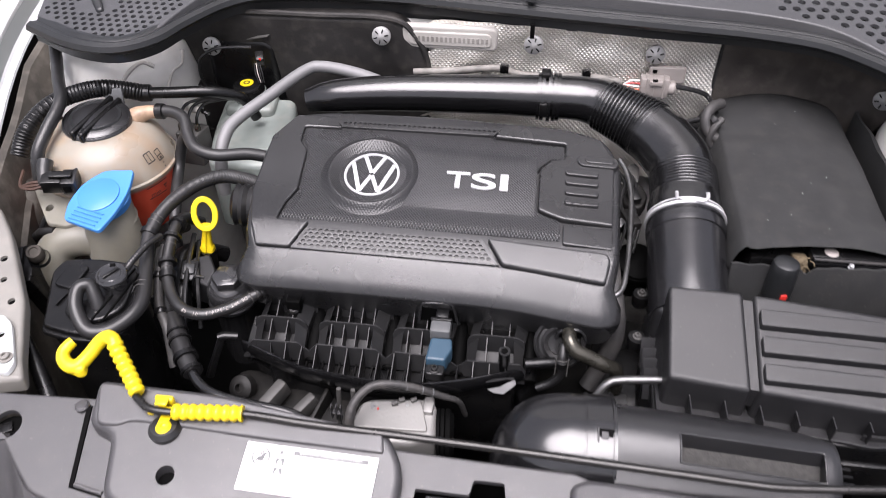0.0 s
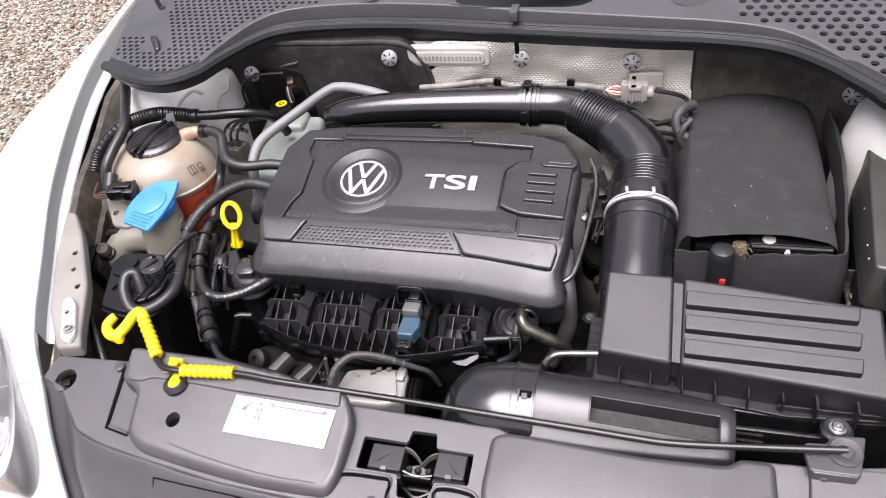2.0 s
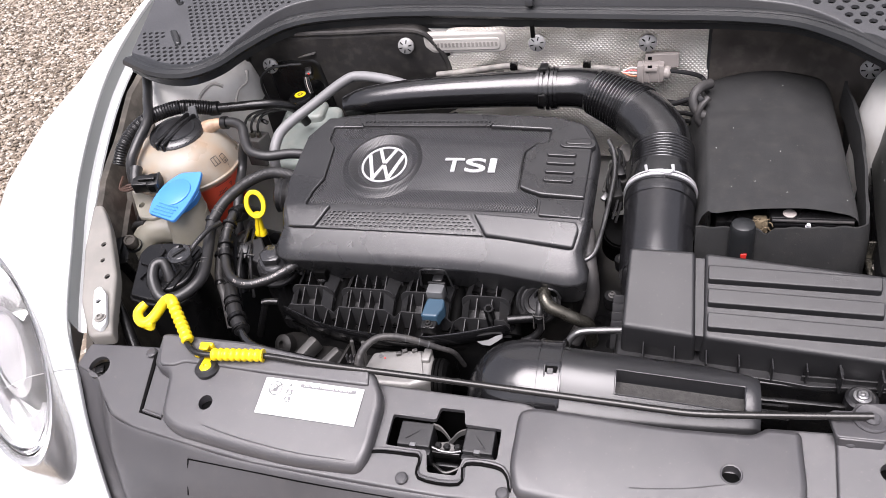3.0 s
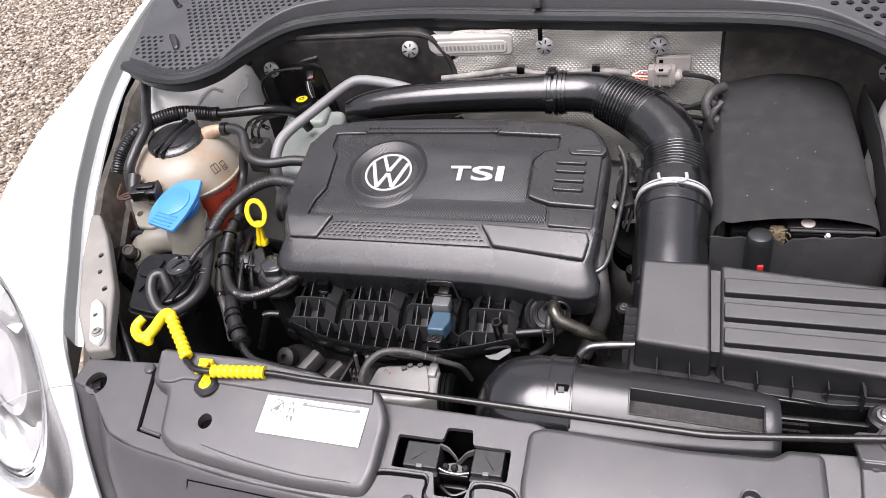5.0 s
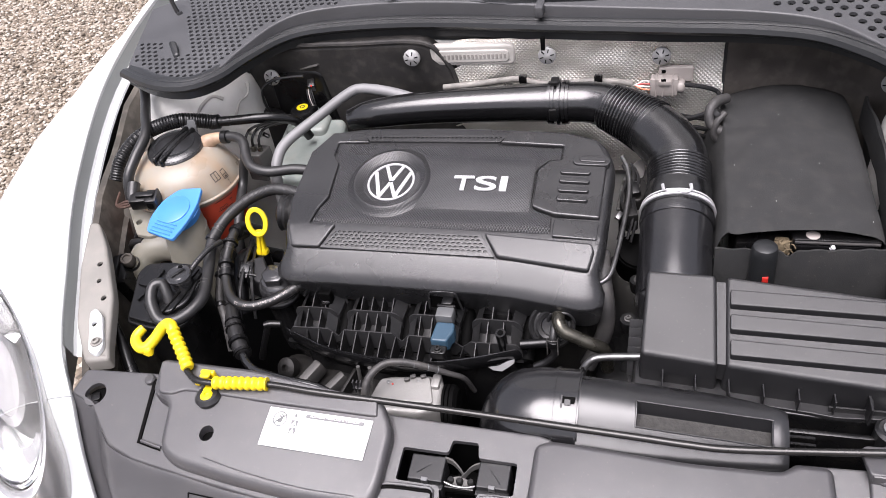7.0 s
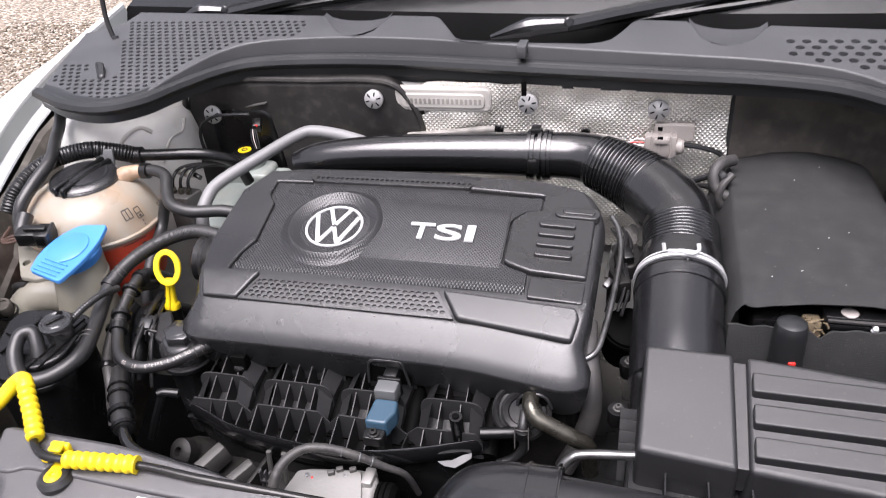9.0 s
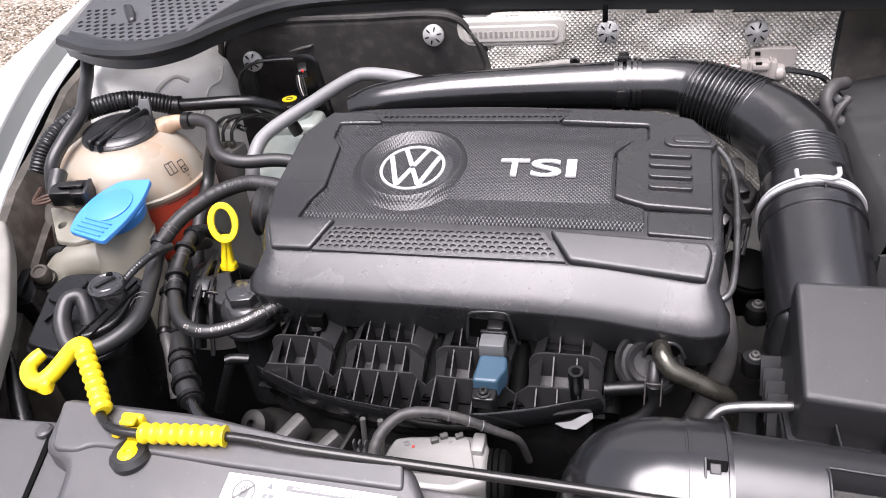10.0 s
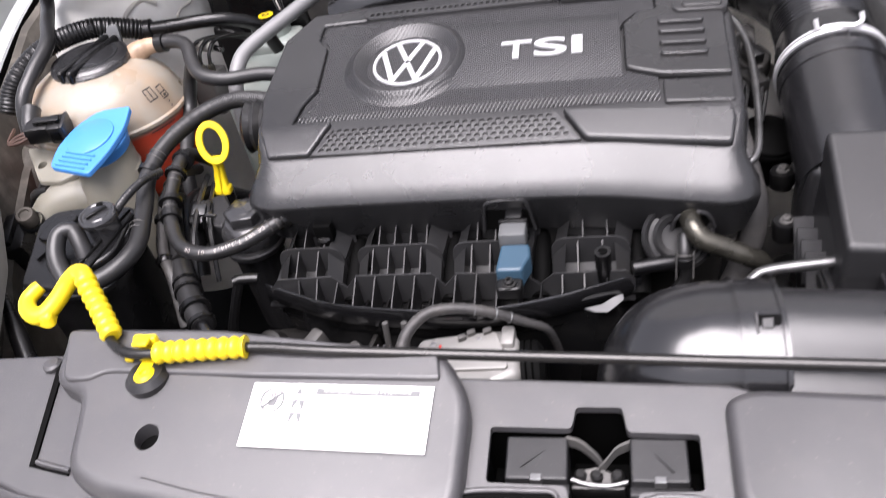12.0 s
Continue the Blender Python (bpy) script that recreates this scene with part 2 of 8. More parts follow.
def gravel_material():
    m = material("gravel", (0.33, 0.27, 0.20), 0.85, grain=200, bump=0.5, vary=0.25, patch=1.2)
    n, l = m.node_tree.nodes, m.node_tree.links
    b = n["Principled BSDF"]
    co, vo = n.new("ShaderNodeTexCoord"), n.new("ShaderNodeTexVoronoi")
    vo.inputs["Scale"].default_value = 55
    l.new(co.outputs["Object"], vo.inputs["Vector"])
    cr = n.new("ShaderNodeValToRGB")
    cr.color_ramp.elements[0].color = (0.08, 0.065, 0.05, 1)
    cr.color_ramp.elements[1].color = (0.46, 0.42, 0.36, 1)
    mid = cr.color_ramp.elements.new(0.5)
    mid.color = (0.23, 0.185, 0.14, 1)
    sp = n.new("ShaderNodeSeparateColor")
    l.new(vo.outputs["Color"], sp.inputs[0])
    l.new(sp.outputs[0], cr.inputs["Fac"])
    l.new(cr.outputs["Color"], b.inputs["Base Color"])
    bp = n.new("ShaderNodeBump")
    bp.inputs["Strength"].default_value, bp.inputs["Distance"].default_value = 1.0, 0.012
    bp.invert = True
    l.new(vo.outputs["Distance"], bp.inputs["Height"])
    l.new(bp.outputs["Normal"], b.inputs["Normal"])
    return m


def pebble_material():
    m = material("pebbles", (0.35, 0.29, 0.22), 0.8, grain=300, bump=0.4)
    n, l = m.node_tree.nodes, m.node_tree.links
    geo, cr = n.new("ShaderNodeNewGeometry"), n.new("ShaderNodeValToRGB")
    cr.color_ramp.elements[0].color = (0.08, 0.065, 0.05, 1)
    cr.color_ramp.elements[1].color = (0.58, 0.54, 0.48, 1)
    mid = cr.color_ramp.elements.new(0.55)
    mid.color = (0.26, 0.21, 0.155, 1)
    l.new(geo.outputs["Random Per Island"], cr.inputs["Fac"])
    l.new(cr.outputs["Color"], n["Principled BSDF"].inputs["Base Color"])
    return m


M["gravel"], M["pebble"] = gravel_material(), pebble_material()

# ---- building tools ----
def thing(name, label, category, at=(0, 0, 0), group="", kind=""):
    """An empty at the thing's base, under which its parts go."""
    e = new(name)
    e.location = at
    e.empty_display_size = 0.02
    return tagged(e, label, category, group, kind)


def part(name, bm, mat, parent=None, label="", sharp=35):
    """Links a bmesh, which is in world metres, as one mesh object under a thing or a part."""
    bmesh.ops.recalc_face_normals(bm, faces=bm.faces)
    me = bpy.data.meshes.new(name)
    for f in bm.faces:
        f.smooth = True
    bm.to_mesh(me)
    bm.free()
    me.set_sharp_from_angle(angle=radians(sharp))
    me.materials.append(M[mat])
    ob = new(name, me)
    if parent:
        ob.parent = parent
        if parent.type == "EMPTY":
            ob.matrix_parent_inverse = Matrix.Translation(-parent.location)
    return tagged(ob, label)


def single(name, bm, mat, label, category, group="", kind="", sharp=35):
    return tagged(part(name, bm, mat, None, label, sharp), label, category, group, kind)


def join(*bms):
    out = bmesh.new()
    for b in bms:
        me = bpy.data.meshes.new("tmp")
        b.to_mesh(me)
        b.free()
        out.from_mesh(me)
        bpy.data.meshes.remove(me)
    return out


def moved(bm, m):
    bmesh.ops.transform(bm, matrix=m, verts=bm.verts)
    return bm


def mapped(bm, f):
    for v in bm.verts:
        v.co = Vector(f(*v.co))
    return bm


def box(x0, x1, y0, y1, z0, z1, bev=0.002, seg=2):
    bm = bmesh.new()
    bmesh.ops.create_cube(bm, size=1)
    for v in bm.verts:
        v.co = Vector(((x0 + x1) / 2 + v.co.x * (x1 - x0), (y0 + y1) / 2 + v.co.y * (y1 - y0), (z0 + z1) / 2 + v.co.z * (z1 - z0)))
    if bev:
        bmesh.ops.bevel(bm, geom=bm.edges, offset=bev, segments=seg, affect="EDGES", profile=0.5)
    return bm


def rounded(pts, r, n=4):
    """A polygon with its corners rounded by r (one number, or one for each corner)."""
    out = []
    k = len(pts)
    for i in range(k):
        a, b, c = Vector(pts[i - 1]), Vector(pts[i]), Vector(pts[(i + 1) % k])
        ri = r[i] if isinstance(r, (list, tuple)) else r
        u, w = (a - b), (c - b)
        d = min(ri, 0.45 * u.length, 0.45 * w.length)
        if d <= 1e-5:
            out.append((b.x, b.y))
            continue
        p, q = b + u.normalized() * d, b + w.normalized() * d
        for j in range(n + 1):
            t = j / n
            s = p * (1 - t) ** 2 + b * 2 * t * (1 - t) + q * t ** 2
            out.append((s.x, s.y))
    return out


def circle(cx, cy, r, n=20, ry=None):
    return [(cx + r * math.cos(2 * math.pi * i / n), cy + (ry or r) * math.sin(2 * math.pi * i / n)) for i in range(n)]


def area(pts):
    return sum(pts[i - 1][0] * pts[i][1] - pts[i][0] * pts[i - 1][1] for i in range(len(pts))) / 2


def inset(pts, d):
    """The polygon (anticlockwise) with each corner moved inwards by d."""
    out = []
    k = len(pts)
    for i in range(k):
        a, b, c = Vector(pts[i - 1]), Vector(pts[i]), Vector(pts[(i + 1) % k])
        u, w = (b - a), (c - b)
        u = u.normalized() if u.length > 1e-7 else w.normalized()
        w = w.normalized() if w.length > 1e-7 else u
        t = (u + w)
        t = t.normalized() if t.length > 1e-6 else u
        cosh = max(0.5, t.dot(u))
        out.append((b.x - t.y * d / cosh, b.y + t.x * d / cosh))
    return out


def slab(outline, top, depth, r=0.002, holes=(), seg=3, steps=None, hole_depth=None, close=False, bend=None):
    """A slab under the surface z = top(x, y) with a rounded upper rim and holes right through its top. steps: (out, down) pairs for the flanks below."""
    pts = list(outline)
    if area(pts) < 0:
        pts.reverse()
    zf = top if callable(top) else (lambda x, y: top)
    bm = bmesh.new()
    mark = bm.faces.layers.int.new("top")
    rings = []
    for out, down in reversed(steps or [(0.0, depth)]):
        rings.append([bm.verts.new((x, y, zf(x0, y0) - down)) for (x, y), (x0, y0) in zip(inset(pts, -out), pts)])
    for j in range(seg + 1):
        a = math.pi / 2 * j / seg
        d = r * (1 - math.cos(a))
        rings.append([bm.verts.new((x, y, zf(x, y) - r * (1 - math.sin(a)))) for x, y in inset(pts, d)])
    rings.append([bm.verts.new((x, y, zf(x, y))) for x, y in inset(pts, r + 0.0006)])
    k = len(pts)
    for lo, hi in zip(rings, rings[1:]):
        for i in range(k):
            bm.faces.new((lo[i - 1], lo[i], hi[i], hi[i - 1]))
    if close:
        bm.faces.new(rings[0])
    edges = [bm.edges.get((rings[-1][i - 1], rings[-1][i])) for i in range(k)]
    for hole in holes:
        up = [bm.verts.new((x, y, zf(x, y))) for x, y in hole]
        lo = [bm.verts.new((x, y, zf(x, y) - (hole_depth or depth))) for x, y in hole]
        h = len(hole)
        for i in range(h):
            bm.faces.new((up[i - 1], up[i], lo[i], lo[i - 1]))
        edges += [bm.edges.get((up[i - 1], up[i])) for i in range(h)]
    filled = bmesh.ops.triangle_fill(bm, use_beauty=True, use_dissolve=False, edges=edges, normal=(0, 0, 1))["geom"]
    if bend is not None:
        # soft fold across the top along lines of one y
        for f in filled:
            if isinstance(f, bmesh.types.BMFace):
                f[mark] = 1
        for at in bend:
            bmesh.ops.bisect_plane(bm, geom=bm.verts[:] + bm.edges[:] + bm.faces[:], dist=1e-5, plane_co=(0, at, 0), plane_no=(0, 1, 0))
            for v in bm.verts:
                if abs(v.co.y - at) < 1e-4 and all(f[mark] for f in v.link_faces):
                    v.co.z = zf(v.co.x, v.co.y)
    return bm


def loft(rings, cap0=True, cap1=True, closed=True):
    bm = bmesh.new()
    vs = [[bm.verts.new(p) for p in ring] for ring in rings]
    k = len(vs[0])
    for lo, hi in zip(vs, vs[1:]):
        for i in range(0 if closed else 1, k):
            bm.faces.new((lo[i - 1], lo[i], hi[i], hi[i - 1]))
    if cap0:
        bm.faces.new(vs[0])
    if cap1:
        bm.faces.new(vs[-1])
    return bm


def spline(pts, res=8):
    """Points on a smooth curve through pts, with their place along it from 0 to len(pts) - 1."""
    P = [Vector(p) for p in pts]
    P = [2 * P[0] - P[1]] + P + [2 * P[-1] - P[-2]]
    out = []
    for i in range(1, len(P) - 2):
        a, b, c, d = P[i - 1:i + 3]
        for j in range(res):
            t = j / res
            out.append((i - 1 + t, 0.5 * (2 * b + (c - a) * t + (2 * a - 5 * b + 4 * c - d) * t * t + (3 * b - a - 3 * c + d) * t ** 3)))
    out.append((len(pts) - 1, Vector(pts[-1])))
    return out


def tube(pts, r, n=14, res=8, swell=None, caps=True, hollow=0.0):
    """A round pipe along a smooth curve. r: one radius or one for each point; swell(s): added radius at s metres along it."""
    path = spline(pts, res)
    rings, up, length, last = [], None, 0.0, None
    for i, (t, p) in enumerate(path):
        a, b = path[max(0, i - 1)][1], path[min(len(path) - 1, i + 1)][1]
        d = (b - a).normalized()
        if up is None:
            up = d.orthogonal().normalized()
        up = (up - d * up.dot(d)).normalized()
        side = d.cross(up)
        length += (p - last).length if last is not None else 0
        last = p
        if isinstance(r, (list, tuple)):
            k = min(int(t), len(r) - 2)
            f = t - k
            rad = r[k] * (1 - f) + r[k + 1] * f
        else:
            rad = r
        if swell:
            rad += swell(length)
        rings.append([p + (up * math.cos(2 * math.pi * j / n) + side * math.sin(2 * math.pi * j / n)) * rad for j in range(n)])
    return loft(rings, caps, caps)


def lathe(profile, n=28, m=None, solid=True):
    """A turned body from (radius, height) pairs, about z, placed by m."""
    rings = [[(r * math.cos(2 * math.pi * i / n), r * math.sin(2 * math.pi * i / n), z) for i in range(n)] for r, z in profile]
    bm = loft(rings, solid and profile[0][0] > 1e-4, solid and profile[-1][0] > 1e-4)
    return moved(bm, m) if m else bm


def facing(at, normal, spin=0.0):
    """A pose at a place, whose z axis points along normal and whose y axis is nearest to north (or up, for upright faces)."""
    n = Vector(normal).normalized()
    x = (Vector((0, 0, 1)) if abs(n.z) < 0.7 else Vector((0, 1, 0))).cross(n).normalized()
    m = Matrix((x, n.cross(x), n)).transposed().to_4x4()
    return Matrix.Translation(at) @ m @ Matrix.Rotation(radians(spin), 4, "Z")


def ripple(pitch, amp, start=0.0, end=1e9):
    return lambda s: amp * abs(math.sin(math.pi * (s - start) / pitch)) ** 0.8 if start <= s <= end else 0.0


def lettering(body, size, depth, m, spread=1.0, bold=0.0):
    cu = bpy.data.curves.new("writing", "FONT")
    cu.body, cu.size, cu.extrude, cu.align_x, cu.align_y = body, size, depth, "CENTER", "CENTER"
    cu.space_character, cu.offset = spread, bold
    ob = bpy.data.objects.new("writing", cu)
    scene.collection.objects.link(ob)
    me = bpy.data.meshes.new_from_object(ob.evaluated_get(bpy.context.evaluated_depsgraph_get()))
    bm = bmesh.new()
    bm.from_mesh(me)
    bpy.data.objects.remove(ob)
    bpy.data.curves.remove(cu)
    bpy.data.meshes.remove(me)
    return moved(bm, m)


def bolt(name, at, parent, r=0.008, normal=(0, 0, 1), mat="steel"):
    """A screw head: a flange with a socketed head on it."""
    prof = [(r * 1.5, 0), (r * 1.5, 0.0015), (r, 0.002), (r, 0.005), (r * 0.8, 0.006), (r * 0.45, 0.006), (r * 0.4, 0.003), (0.0001, 0.003)]
    return part(name, lathe(prof, 16, facing(at, normal)), mat, parent, "small steel screw head")


# ---- ground ----
bm = bmesh.new()
bmesh.ops.create_grid(bm, x_segments=2, y_segments=2, size=400)
single("ground", bm, "gravel", "tan and grey gravel ground beside the car", "ground", kind="structure")


def pebbles(count, x0, x1, y0, y1):
    base = [Vector(p).normalized() for p in ((1, 0, 0), (-1, 0, 0), (0, 1, 0), (0, -1, 0), (0, 0, 1), (0, 0, -1))]
    tri = [(0, 2, 4), (2, 1, 4), (1, 3, 4), (3, 0, 4), (2, 0, 5), (1, 2, 5), (3, 1, 5), (0, 3, 5)]
    verts, faces = [], []
    rnd = random.Random(4)
    for _ in range(count):
        c = Vector((rnd.uniform(x0, x1), rnd.uniform(y0, y1), rnd.uniform(0.0, 0.006)))
        s = rnd.uniform(0.004, 0.012)
        e = Euler((rnd.uniform(-0.5, 0.5), rnd.uniform(-0.5, 0.5), rnd.uniform(0, 6.3))).to_matrix()
        k = len(verts)
        for b in base:
            verts.append(c + e @ Vector((b.x * s * rnd.uniform(0.9, 1.6), b.y * s * rnd.uniform(0.8, 1.3), b.z * s * 0.7)))
        faces += [(k + a, k + b, k + d) for a, b, d in tri]
    me = bpy.data.meshes.new("gravel_stones")
    me.from_pydata(verts, [], faces)
    me.polygons.foreach_set("use_smooth", [True] * len(me.polygons))
    me.materials.append(M["pebble"])
    tagged(new("gravel_stones", me), "loose tan, brown and white gravel stones", "gravel", kind="stuff")


pebbles(26000, -4.2, -0.8, 1.2, 4.6)


# ---- white car body ----
def lerp(a, b, t):
    return a + (b - a) * t


def poly_at(pts, x):
    """Straight-line reading of (x, y) pairs in rising x."""
    for (x0, y0), (x1, y1) in zip(pts, pts[1:]):
        if x <= x1:
            return lerp(y0, y1, (x - x0) / (x1 - x0))
    return pts[-1][1]


RIM = [(-0.850, 1.42, 0.994), (-0.864, 1.22, 0.952), (-0.849, 1.04, 0.911), (-0.780, 0.815, 0.863), (-0.702, 0.645, 0.826), (-0.638, 0.520, 0.800),
       (-0.574, 0.440, 0.784), (-0.533, 0.375, 0.742), (-0.478, 0.300, 0.680), (-0.44, 0.25, 0.60), (-0.42, 0.22, 0.50)]
OUT = [(-1, 0), (-1, 0), (-1, 0.02), (-0.98, -0.1), (-0.9, -0.35), (-0.8, -0.55), (-0.72, -0.68), (-0.62, -0.78), (-0.5, -0.86), (-0.4, -0.9), (-0.35, -0.93)]


LAMP = Vector((-0.703, 0.453, 0.806))
LAMP_LONG, LAMP_SHORT = Vector((0.721, -0.683, -0.123)).normalized(), Vector((0.696, 0.708, 0.108)).normalized()


def wing_points():
    prof = [(0.0, -0.014), (0.0, -0.003), (0.004, 0.001), (0.025, 0.012), (0.06, 0.022), (0.10, 0.020), (0.135, 0.006), (0.165, -0.018), (0.19, -0.055), (0.205, -0.11), (0.212, -0.22), (0.212, -0.42)]
    prof = [(p.x, p.y) for _, p in spline([(a, b, 0) for a, b in prof], 4)]
    rim, out = spline(RIM, 14), spline([(a, b, 0) for a, b in OUT], 14)
    slim = [(0.0, 1.0), (0.80, 1.0), (0.92, 0.78), (1.04, 0.42), (1.22, 0.12), (1.5, 0.06)]
    return [[Vector((p.x + o.x * d * poly_at(slim, p.y), p.y + o.y * d * poly_at(slim, p.y), p.z + (down * poly_at(slim, p.y) if down > 0 else down))) for (_, p), (_, o) in zip(rim, out)] for d, down in prof]


def wing_skin(side):
    """The wing's outer skin: from the rim of the opening outwards and down, with an oval opening for the headlight."""
    bm = loft([[(side * p.x, p.y, p.z) for p in ring] for ring in wing_points()], False, False, closed=False)

    def lamp_plane(co):
        d = Vector((side * co.x, co.y, co.z)) - LAMP
        return d.dot(LAMP_LONG) / 0.243, d.dot(LAMP_SHORT) / 0.0575, d

    def near(f, k):
        u, v, d = lamp_plane(f.calc_center_median())
        return u * u + v * v < k and abs(d.z) < 0.12

    edges = {e for f in bm.faces if near(f, 2.6) for e in f.edges}
    bmesh.ops.subdivide_edges(bm, edges=list(edges), cuts=4, use_grid_fill=True)
    bmesh.ops.delete(bm, geom=[f for f in bm.faces if near(f, 1.0)], context="FACES")
    for v in bm.verts:
        if v.is_boundary:
            a, b, d = lamp_plane(v.co)
            r = math.hypot(a, b)
            if 0.7 < r < 1.4 and abs(d.z) < 0.12:
                p = Vector((side * v.co.x, v.co.y, v.co.z)) + LAMP_LONG * (a * (1 / r - 1) * 0.243) + LAMP_SHORT * (b * (1 / r - 1) * 0.0575)
                v.co = (side * p.x, p.y, p.z)
    return bm


def wing_left():
    w = thing("front_wing", "glossy white front wing with a rolled inner edge", "car wing", (-0.95, 0.9, 0.3), "front wings")
    part("skin", wing_skin(1), "paint", w)
    flange(1, w)


def flange(s, w):
    rim = spline(RIM, 4)
    rings = []
    for din, dz in ((0.001, -0.006), (0.0040, -0.032), (0.007, -0.036), (0.012, -0.037), (0.0165, -0.039), (0.018, -0.043), (0.019, -0.10)):
        rings.append([(s * (p.x + din), p.y + din * 0.25, p.z + dz) for t, p in rim if t <= 5.2])
    # the wall's shade is put into its grey colour
    part("inner_wall", loft(rings[:2], False, False, closed=False), "wing_shade", w, "upright wall below the wing's edge, coloured grey as in shade")
    part("inner_flange", loft(rings[1:6], False, False, closed=False), "paint", w)
    # the painted drop is coloured black to stand for the dark gap
    part("flange_edge", loft(rings[5:], False, False, closed=False), "dark", w, "lower edge of the flange, blackened for the shade beside it")


wing_left()
w = thing("front_wing", "glossy white front wing with a rolled inner edge", "car wing", (0.95, 0.9, 0.3), "front wings")
part("skin", wing_skin(-1), "paint", w)
flange(-1, w)


def headlight(side):
    h = thing("headlight", "oval headlight with a clear lens and satin grey rim", "headlight", (side * -0.703, 0.453, 0.70), "headlights")
    up = LAMP_SHORT.cross(-LAMP_LONG).normalized()
    m = Matrix.Identity(4)
    for k, (ax, sc) in enumerate(((LAMP_SHORT, 0.0575), (-LAMP_LONG, 0.243), (up, 1.0))):
        for r in range(3):
            m[r][k] = ax[r] * sc
    m.translation = LAMP
    flip = Matrix.Diagonal((side, 1, 1, 1))

    def ring(prof):
        return moved(lathe(prof, 64, m, solid=False), flip)

    part("rim", ring([(1.03, -0.090), (1.025, -0.030), (1.02, 0.006), (1.005, 0.011), (0.97, 0.012), (0.93, 0.007), (0.90, -0.002)]), "lamp", h, "satin silver headlight rim")
    part("rim_step", ring([(0.905, 0.004), (0.89, 0.008), (0.86, 0.006), (0.83, -0.012)]), "chrome", h, "bright inner trim ring")
    dome = [(0.90, 0.008), (0.78, 0.022), (0.55, 0.034), (0.28, 0.041), (0.0001, 0.043)]
    shell = ring([(r, z - 0.004) for r, z in reversed(dome)] + dome)
    part("lens", shell, "glass", h, "clear domed lens").visible_shadow = False
    part("reflector", ring([(0.88, -0.004), (0.72, -0.035), (0.5, -0.058), (0.0001, -0.066)]), "paint", h, "pale inner bowl")
    part("inner_bezel", ring([(0.74, -0.036), (0.70, -0.020), (0.56, -0.026), (0.50, -0.055)]), "lamp", h, "satin silver inner bezel")
    part("projector", ring([(0.42, -0.055), (0.42, -0.016), (0.36, -0.010), (0.34, -0.016), (0.0001, -0.020)]), "alu", h, "dull grey round projector")


headlight(1)
headlight(-1)
pts = wing_points()
k = len(pts[0]) * 6 // 10
for side in (1, -1):
    part("shut_line", tube([(side * p.x, p.y, p.z + 0.0006) for p in [r[k] for r in pts[4:22:3]]], 0.0006, 6, 4), "wing_shade", next(o for o in bpy.data.objects if o.name.startswith("front_wing") and o.location.x * side < 0), "thin gap between wing and bumper")

# ---- engine bay shell ----
single("bay_floor", box(-0.95, 0.95, 0.3, 1.25, 0.30, 0.32, 0), "dark", "dark undertray below the engine", "undertray", kind="structure")
single("wall_bulkhead", box(-0.80, 0.80, 1.185, 1.215, 0.32, 0.950, 0.004), "bodywork", "pale painted steel bulkhead behind the engine", "bulkhead", kind="structure")
single("wall_front", box(-0.60, 0.60, 0.36, 0.385, 0.32, 0.70, 0.004), "dark", "black front carrier below the lock panel", "front carrier", kind="structure")


def inner_wing(s):
    path = [(-0.84, 1.25), (-0.822, 1.06), (-0.762, 0.83), (-0.695, 0.66), (-0.63, 0.54), (-0.585, 0.46)]
    rings = []
    for din, z0, dz in ((0.0, 0.0, 0.0), (0.010, 0.0, -0.004), (0.016, 0.0, -0.02), (0.024, 0.0, -0.06), (0.032, 0.0, -0.065), (0.036, 0.0, -0.12), (0.07, 0.0, -0.30), (0.08, 0.0, -0.50)):
        rings.append([(s * (x + din + 0.006 * noise.noise(Vector((y * 9, dz * 14, 2)))), y, 0.752 + 0.20 * (y - 0.45) + dz) for x, y in [(lerp(a[0], b[0], k / 5), lerp(a[1], b[1], k / 5)) for a, b in zip(path, path[1:]) for k in range(5)] + path[-1:]])
    return loft(rings, False, False, closed=False)


# the shadow on both panels is part of their colour
single("wall_inner_wing", inner_wing(1), "shade", "dusty inner wing panel, its brown-grey darkened for shadow", "inner wing", kind="structure")
single("wall_inner_wing", inner_wing(-1), "shade", "dusty inner wing panel, its brown-grey darkened for shadow", "inner wing", kind="structure")


def strut_tower(x, y):
    m = Matrix.Translation((x, y, 0)) @ Matrix.Diagonal((1.0, 1.0, 1, 1))
    prof = [(0.125, 0.40), (0.123, 0.75), (0.120, 0.835), (0.110, 0.878), (0.095, 0.898), (0.075, 0.906), (0.05, 0.908), (0.0001, 0.908)]
    single("strut_tower", lathe(prof, 48, m), "bodywork", "pale painted suspension strut tower", "strut tower", "strut towers", kind="structure")


strut_tower(-0.684, 1.118)
strut_tower(0.648, 1.018)

# engine and gearbox mass below the covers
eng = thing("engine_block", "dark dusty engine block below the cover", "engine", (-0.1, 0.8, 0.32))
part("block", box(-0.33, 0.12, 0.70, 0.98, 0.34, 0.74, 0.012), "engine", eng)
part("head", box(-0.31, 0.11, 0.72, 0.95, 0.74, 0.80, 0.01), "black", eng)
part("gearbox", box(0.12, 0.42, 0.66, 0.98, 0.36, 0.62, 0.03), "black", eng)

